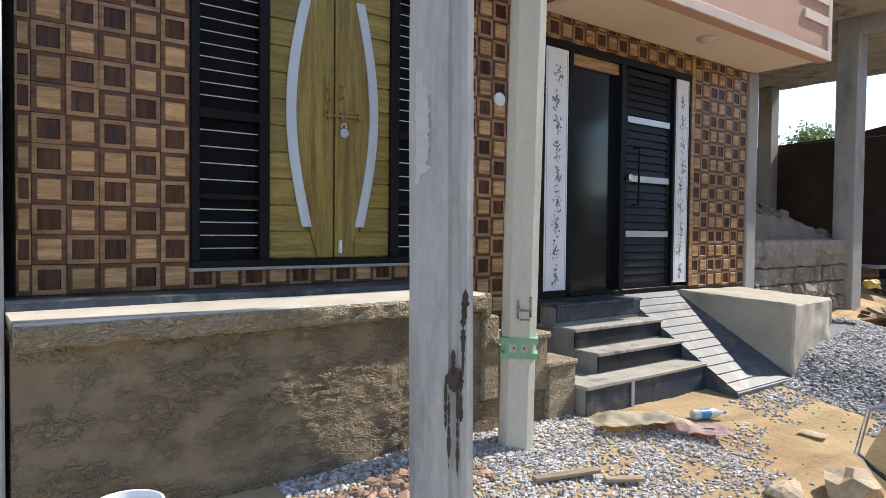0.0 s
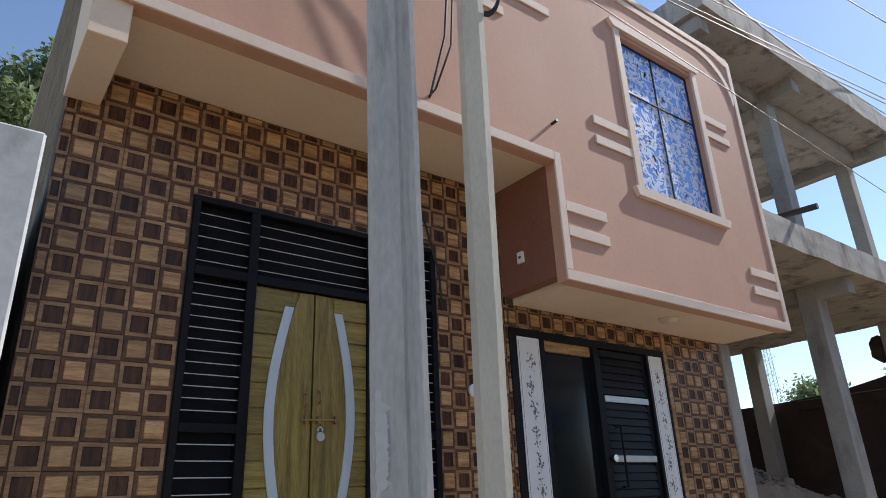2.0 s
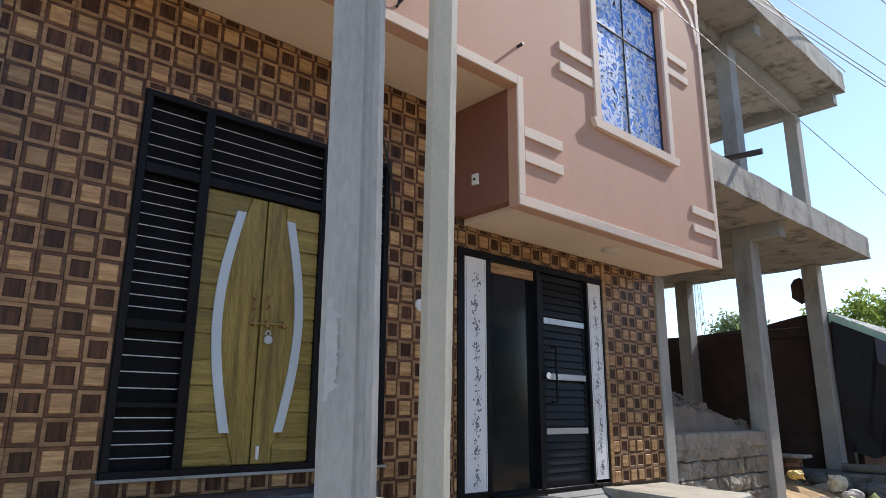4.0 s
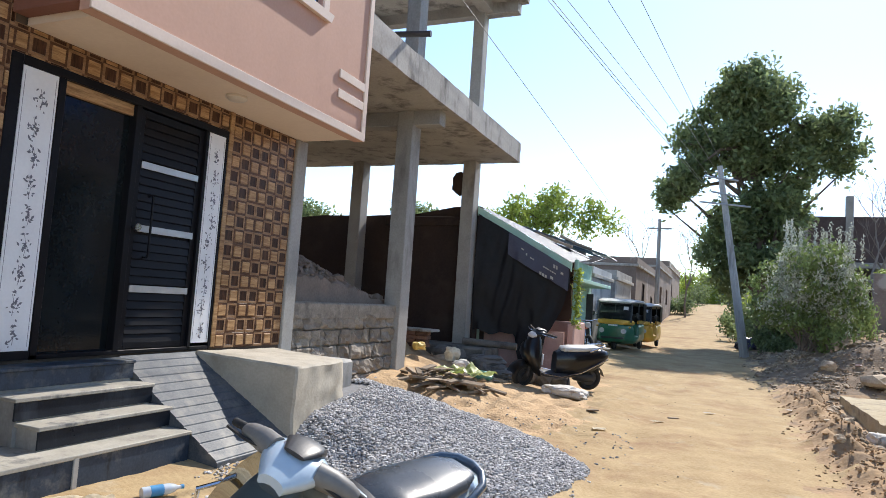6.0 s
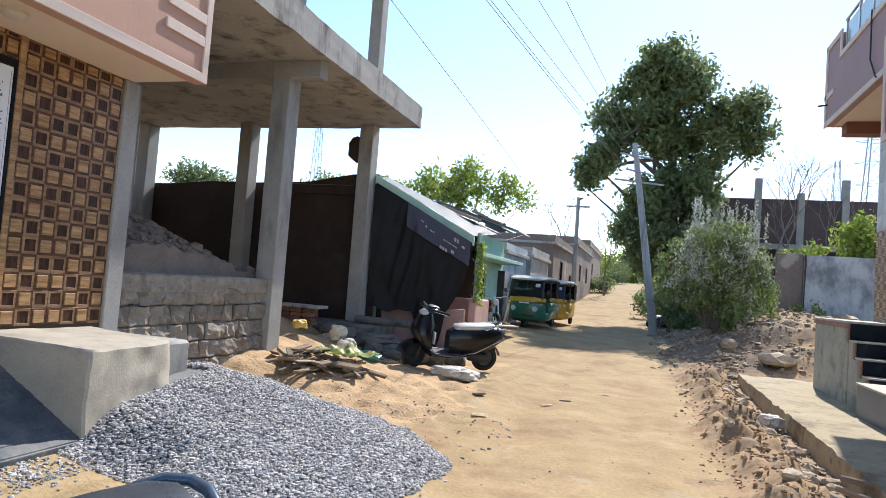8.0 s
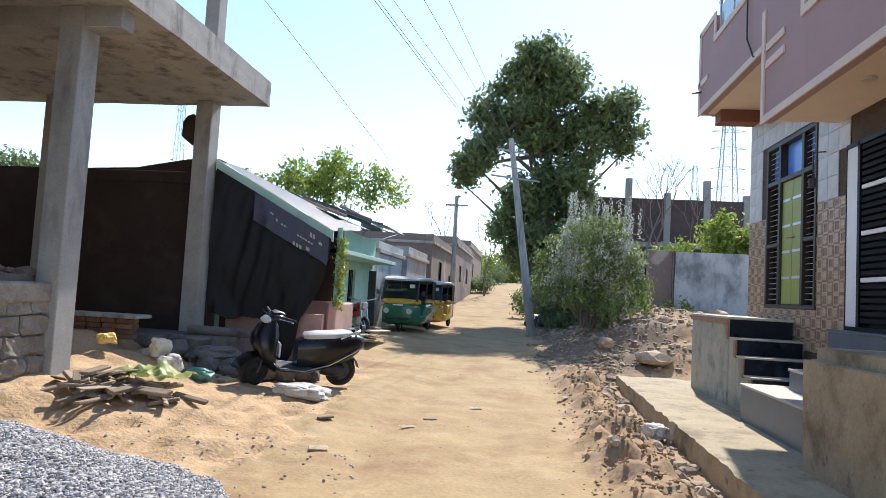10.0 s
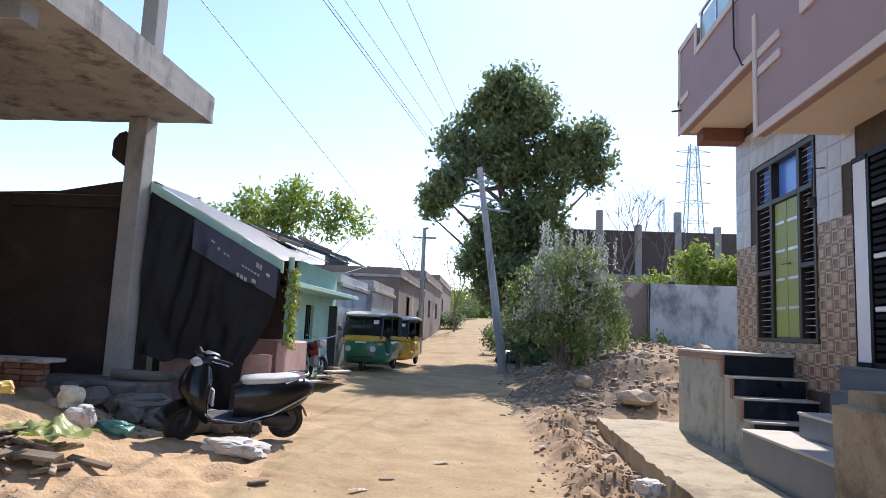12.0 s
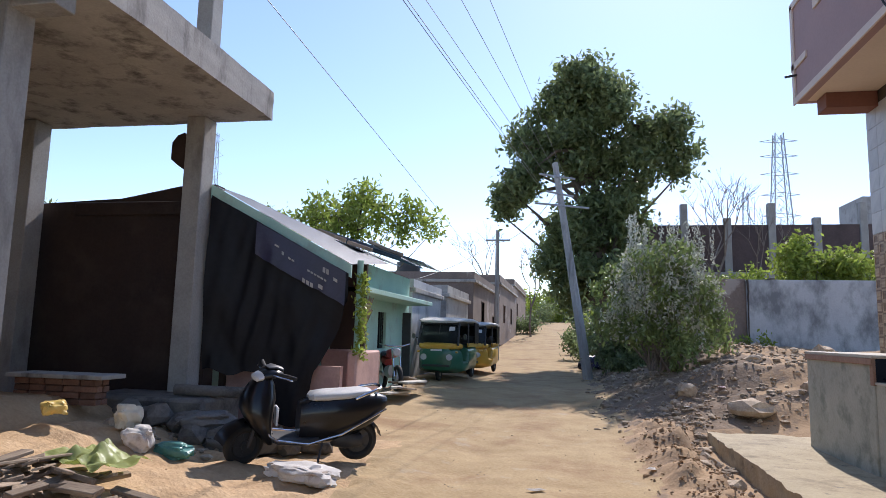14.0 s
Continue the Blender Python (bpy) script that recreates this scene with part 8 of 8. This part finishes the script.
sack("plastic_bag", (3.25, 12.2, 0.1), (0.17, 0.14, 0.1), 40, M_SACK, "white plastic bag on the rubble", 35)
sack("plastic_bag", (-3.35, 8.7, 0.25), (0.22, 0.14, 0.08), 40, M_BLUEPLASTIC, "crumpled grey-blue plastic sheet by the platform", 36)
sack("plastic_bag", (4.4, 9.0, 0.17), (0.24, 0.22, 0.20), 10, M_CLEAR, "pale green filled plastic bag on the apron", 37)
for i, (x, y) in enumerate(((2.2, 33.0), (2.3, 34.2), (2.6, 32.0))):
    sack("rubbish_bag", (x, y, 0.2), (0.4, 0.35, 0.3), 30 * i, M_BANNER if i else M_TARP, "dark rubbish bag below the bushes", 40 + i)
pile = []
rg = random.Random(5)
for i in range(44):
    L, w, h = rg.uniform(0.10, 0.40), rg.uniform(0.02, 0.065), rg.uniform(0.008, 0.024)
    bm = boxes([(-L, L, -w, w, -h, h)], 0.006)
    o = solid("scrap_plank", bm, M_WOODSCRAP, "broken weathered scrap plank in a heap", "plank", group="heap of scrap wood")
    x, y = -2.88 + rg.gauss(0, 0.33), 10.62 + rg.gauss(0, 0.2)
    o.matrix_basis = pose(x, y, gz(x, y) + 0.03 + 0.19 * max(0, 1 - math.hypot((x + 2.88) / 0.8, (y - 10.62) / 0.6)) * rg.random() * 1.5, rg.uniform(-20, 20), rg.uniform(-16, 16), rg.uniform(0, 180))


def sheet(name, at, size, turn, m, label, category, height, seed, sub=26):
    bm = bmesh.new()
    rows = []
    for i in range(sub + 1):
        row = []
        for j in range(sub + 1):
            u, v = i / sub * 2 - 1, j / sub * 2 - 1
            edge = 1 + 0.12 * bumpy(u * 2, v * 2, 1, seed)
            x, y = u * size[0] * edge, v * size[1] * edge
            z = height * (0.5 + bumpy(x * 4, y * 4, 1, seed) + 0.5 * bumpy(x * 11, y * 11, 1, seed + 1)) * (1.1 - 0.6 * max(abs(u), abs(v)))
            row.append(bm.verts.new((x, y, max(z, 0.0) + 0.004)))
        rows.append(row)
    for a, b in zip(rows, rows[1:]):
        for j in range(sub):
            bm.faces.new((a[j], a[j + 1], b[j + 1], b[j]))
    bmesh.ops.solidify(bm, geom=list(bm.faces), thickness=0.003)
    o = solid(name, bm, m, label, category)
    o.matrix_basis = pose(at[0], at[1], gz(at[0], at[1]) + at[2], 0, 0, turn)
    return o


sheet("plastic_sheet", (-2.62, 11.05, 0.16), (0.52, 0.22), -25, M_GREENSHEET, "pale green plastic sheet over scrap wood", "plastic sheet", 0.16, 3)
sheet("paper_sheet", (-2.56, 3.95, 0.03), (0.34, 0.16), 62, M_PAPER, "torn dusty cement-bag paper on the gravel", "paper", 0.10, 5)
sheet("paper_sheet", (-2.30, 4.28, 0.03), (0.22, 0.12), 50, M_PINKPAPER, "crumpled pale pink wrapper on the gravel", "paper", 0.05, 7)
sheet("paper_sheet", (-2.45, 4.02, 0.05), (0.07, 0.05), 20, M_RED, "small red wrapper on the gravel", "paper", 0.03, 8)
for i, (x, y, t, m) in enumerate(((-1.9, 5.2, 10, M_PAPER), (0.3, 11.5, 40, M_PAPER), (2.3, 14.2, 70, M_SACK), (-0.3, 10.0, 20, M_PAPER), (3.4, 18.3, 15, M_SACK), (4.1, 18.9, 80, M_PINKPAPER), (5.2, 20.4, 30, M_SACK), (1.0, 13.0, 40, M_SACK))):
    sheet("litter", (x, y, 0.01), (0.09, 0.06), t, m, "scrap of litter on the ground", "litter", 0.03, 20 + i, 8)
bt = thing("plastic_bottle", "clear plastic water bottle with a blue label lying on gravel", "bottle", (-2.42, 4.62, gz(-2.42, 4.62) + 0.05), 70)
bm = bmesh.new()
loft(bm, [(-0.13, 0, 0, 0.034, 0.034), (-0.12, 0, 0, 0.038, 0.038), (0.06, 0, 0, 0.038, 0.038), (0.10, 0, 0, 0.028, 0.028), (0.125, 0, 0, 0.014, 0.014), (0.15, 0, 0, 0.014, 0.014)], 18, 2)
part("body", bm, M_CLEAR, bt, local=True)
bm = bmesh.new()
cyl(bm, (-0.03, 0, 0), 0.0395, 0.09, "x", 18)
part("wrapper", bm, M_BLUEPLASTIC, bt, "blue label band", local=True)
bm = bmesh.new()
cyl(bm, (0.158, 0, 0), 0.016, 0.02, "x", 14)
part("cap", bm, M_BLUEPLASTIC, bt, local=True)
bk2 = thing("bucket", "white plastic bucket at the foot of the plinth", "bucket", (-2.66, 0.62, gz(-2.66, 0.62) - 0.03))
bm = bmesh.new()
n = 28
prof = [(0.0, 0.01), (0.105, 0.01), (0.14, 0.235), (0.148, 0.24), (0.146, 0.252), (0.136, 0.25), (0.10, 0.02), (0.0, 0.02)]
rings = [[bm.verts.new((max(r, 0.001) * math.cos(2 * math.pi * k / n), max(r, 0.001) * math.sin(2 * math.pi * k / n), z)) for k in range(n)] for r, z in prof]
for a, b in zip(rings, rings[1:]):
    for k in range(n):
        bm.faces.new((a[k], a[(k + 1) % n], b[(k + 1) % n], b[k]))
part("pail", bm, M_WHITE, bk2, local=True)
bm = bmesh.new()
tube(bm, [(0.15 * math.cos(a), 0.15 * math.sin(a) , 0.235 - 0.0 * a) for a in np.linspace(0.2, 2.9, 14)], 0.004, 6)
part("handle", bm, M_STEEL, bk2, local=True)
for i, (x, y, L, t, z) in enumerate(((3.6, 8.3, 0.75, 118, 0.12), (3.3, 8.6, 0.6, 140, 0.06), (3.95, 8.55, 0.8, 150, 0.14), (3.0, 8.0, 0.4, 120, 0.06), (-2.28, 2.9, 0.22, 75, 0.03), (-2.1, 3.2, 0.12, 60, 0.03), (0.5, 12.0, 0.08, 20, 0.01), (-0.6, 11.2, 0.1, 50, 0.02))):
    bm = bmesh.new()
    if i < 4:
        tube(bm, [(-L, 0, 0), (-L * .3, 0.03, 0.01), (L * .4, -0.02, 0.0), (L, 0.02, 0.01)], [0.035, 0.04, 0.035, 0.03], 9)
    else:
        box(bm, -L, L, -0.03, 0.03, -0.012, 0.012, 0.004)
    o = solid("wooden_stick", bm, M_WOODSCRAP, "weathered wooden pole lying on the ground" if i < 4 else "short weathered board lying on gravel", "wood", group="loose sticks")
    o.matrix_basis = pose(x, y, gz(x, y) + z, 0, 0, t)
for i in range(7):
    bm = boxes([(-0.6, 0.6, -0.11, 0.11, -0.02, 0.02)], 0.008)
    o = solid("scrap_board", bm, M_CREAM_CONC if i % 2 else M_WOODSCRAP, "broken board in a heap beside the mint house", "board", group="heap of boards")
    o.matrix_basis = pose(-2.2 + 0.12 * (i % 3), 19.0 + 0.55 * (i // 2), gz(-2.2, 19) + 0.14 + 0.035 * i, 4 * (i % 3) - 4, 5 - 3 * (i % 2), 70 + 12 * (i % 4))
bm = bmesh.new()
tube(bm, [(-3.9, 14.2, 0.75), (-2.75, 14.35, 0.72)], 0.075, 16)
solid("cement_pipe", bm, M_STONE_SHADE, "grey cement pipe lying beside the shed", "pipe")
solid("stone_bench", boxes([(-5.2, -3.3, 13.9, 14.9, 0.1, 0.66)], 0.05), M_STONE_SHADE, "rough grey stone bench by the yard", "bench")
for i in range(9):
    x, y = -4.1 + 0.3 * i, 13.55 + 0.12 * (i % 3)
    bm = bmesh.new()
    lump(bm, (x, y, gz(x, y) + 0.12), (0.2, 0.17, 0.15), i * 3 + 1, 0.4, 2)
    solid("rock", bm, M_STONE_SHADE, "grey rubble stone in front of the bench", "rock", group="rubble by the yard", smooth=False)


# ---- facing tiles, last ----
def tile_mesh(name, raised, border, centre, back=None, s=0.0765):
    d0, d1 = 0.011, 0.019 if raised else 0.005
    v, f, mi = [], [], []
    for x, q in ((0.0, s), (d0 - 0.002, s), (d0, s - 0.002), (d0, s * (0.72 if raised else 0.68)), (d1, s * (0.67 if raised else 0.63))):
        v += [(x, -q, -q), (x, q, -q), (x, q, q), (x, -q, q)]
    for k in range(4):
        for i in range(4):
            j = (i + 1) % 4
            f.append((4 * k + i, 4 * k + j, 4 * k + 4 + j, 4 * k + 4 + i))
            mi.append(1 if k == 3 else 0)
    f.append((16, 17, 18, 19))
    mi.append(1)
    me = raw(name, v, f, (border, centre))
    me.polygons.foreach_set("material_index", mi)
    return me


TL = tile_mesh("tile", True, M_TILE_G, M_TILE_L)
TD = tile_mesh("tile", False, M_TILE_F, M_TILE_D)
PITCH = 0.160


def is_light(i, j):
    """Checkered tiles; left of the fourth column the courses are shifted by one, but for two of them."""
    return (i + j + (1 if i < 3 and j not in (5, 6) else 0)) % 2 == 1


rest_v, rest_f, rest_m = [], [], []


def lay_tiles(y0, y1, z0, z1, holes, wall, face, turn, budget, oy, oz):
    """Tiles a wall face; the first ones as parts, the others joined."""
    made = 0
    i0, i1 = math.floor((y0 - oy) / PITCH) - 1, math.ceil((y1 - oy) / PITCH) + 1
    for i in range(i0, i1):
        for j in range(math.floor((z0 - oz) / PITCH) - 1, math.ceil((z1 - oz) / PITCH) + 1):
            ya, yb, za, zb = oy + i * PITCH, oy + (i + 1) * PITCH, oz + j * PITCH, oz + (j + 1) * PITCH
            ya, yb, za, zb = max(ya, y0), min(yb, y1), max(za, z0), min(zb, z1)
            for h in holes:
                if ya < h[1] and yb > h[0] and za < h[3] and zb > h[2]:
                    cut = sorted(((h[1] - ya, "l"), (yb - h[0], "r"), (h[3] - za, "b"), (zb - h[2], "t")))[0][1]
                    ya, yb, za, zb = (h[1] if cut == "l" else ya), (h[0] if cut == "r" else yb), (h[3] if cut == "b" else za), (h[2] if cut == "t" else zb)
            if yb - ya < 0.02 or zb - za < 0.02:
                continue
            me = TL if is_light(i, j) else TD
            m = Matrix.Translation((face, (ya + yb) / 2, (za + zb) / 2)) @ Matrix.Rotation(turn, 4, "Z") @ Matrix.Diagonal((1, (yb - ya - 0.002) / (2 * 0.0765), (zb - za - 0.002) / (2 * 0.0765), 1))
            if made < budget:
                o = new("tile", me)
                o.parent = wall
                o.matrix_parent_inverse = (wall.parent.matrix_basis @ wall.matrix_parent_inverse).inverted()
                o.matrix_basis = m
                made += 1
            else:
                k = len(rest_v)
                rest_v.extend(tuple(m @ v.co) for v in me.vertices)
                for p in me.polygons:
                    rest_f.append(tuple(k + q for q in p.vertices))
                    rest_m.append(p.material_index + (0 if me is TL else 2))


lay_tiles(0.32, 4.11, 1.155, 4.58, [D1], front_wall, FX - 0.012, 0.0, 290, 0.23, 1.16)
lay_tiles(3.29, 4.11, 0.80, 1.155, [], front_wall, FX - 0.012, 0.0, 0, 0.23, 1.16)
lay_tiles(4.11, 6.44, 3.22, 3.44, [], front_wall, FX - 0.012, 0.0, 0, 0.23, 1.16)
lay_tiles(6.50, 7.62, 0.93, 3.44, [], front_wall, FX - 0.012, 0.0, 0, 6.50, 0.93)
rest = part("tile_field", bmesh.new(), M_GROUT, front_wall)
rest.data = raw("tile_field", rest_v, rest_f, (M_TILE_G, M_TILE_L, M_TILE_F, M_TILE_D))
rest.data.polygons.foreach_set("material_index", rest_m)
tagged(rest, "brown wood-look relief tiles", kind="stuff")
rest_v, rest_f, rest_m = [], [], []
M_TILE_PALE = mat("pale_wood_tile", (0.34, 0.235, 0.155), (0.56, 0.42, 0.29), 14, 0.4, 0.15, 90, stretch=(1, 0.2, 2.2), contrast=0.25, spec=0.4)
M_TILE_MID = mat("mid_brown_tile", (0.17, 0.105, 0.07), (0.30, 0.20, 0.14), 14, 0.4, 0.15, 90, stretch=(1, 0.4, 2), contrast=0.25, spec=0.4)
lay_tiles(12.42, 15.95, 0.9, 2.95, [RD, RD2], rwall, RX + 0.012, math.pi, 0, 15.95, 0.9)
rest = part("tile_field", bmesh.new(), M_GROUT, rwall)
rest.data = raw("tile_field", rest_v, rest_f, (M_TILE_MID, M_TILE_PALE, M_TILE_PALE, M_TILE_MID))
rest.data.polygons.foreach_set("material_index", rest_m)
tagged(rest, "brown wood-look relief tiles", kind="stuff")
marble_me = mesh_of("marble_tile", boxes([(-0.012, 0.0, -0.148, 0.148, -0.148, 0.148)], 0.002), M_MARBLE)
for i in range(12):
    for j in range(6):
        y, z = 15.95 - 0.15 - 0.3 * i, 2.95 + 0.15 + 0.3 * j
        if (RD[0] - 0.14 < y < RD[1] + 0.14 and z < RD[3] + 0.14) or (y < 12.56 and z < 3.7):
            continue
        o = new("marble_tile", marble_me)
        o.parent = rwall
        o.matrix_parent_inverse = (rwall.parent.matrix_basis @ rwall.matrix_parent_inverse).inverted()
        o.matrix_basis = pose(RX + 0.010, y, z)

# the right house stands a little higher and nearer the lane
for ob in (rhouse, rail, rd, rd2, wall_lamp, rst, rs2, flank):
    ob.matrix_basis = Matrix.Translation((-0.06, 0.07, 0.15)) @ ob.matrix_basis
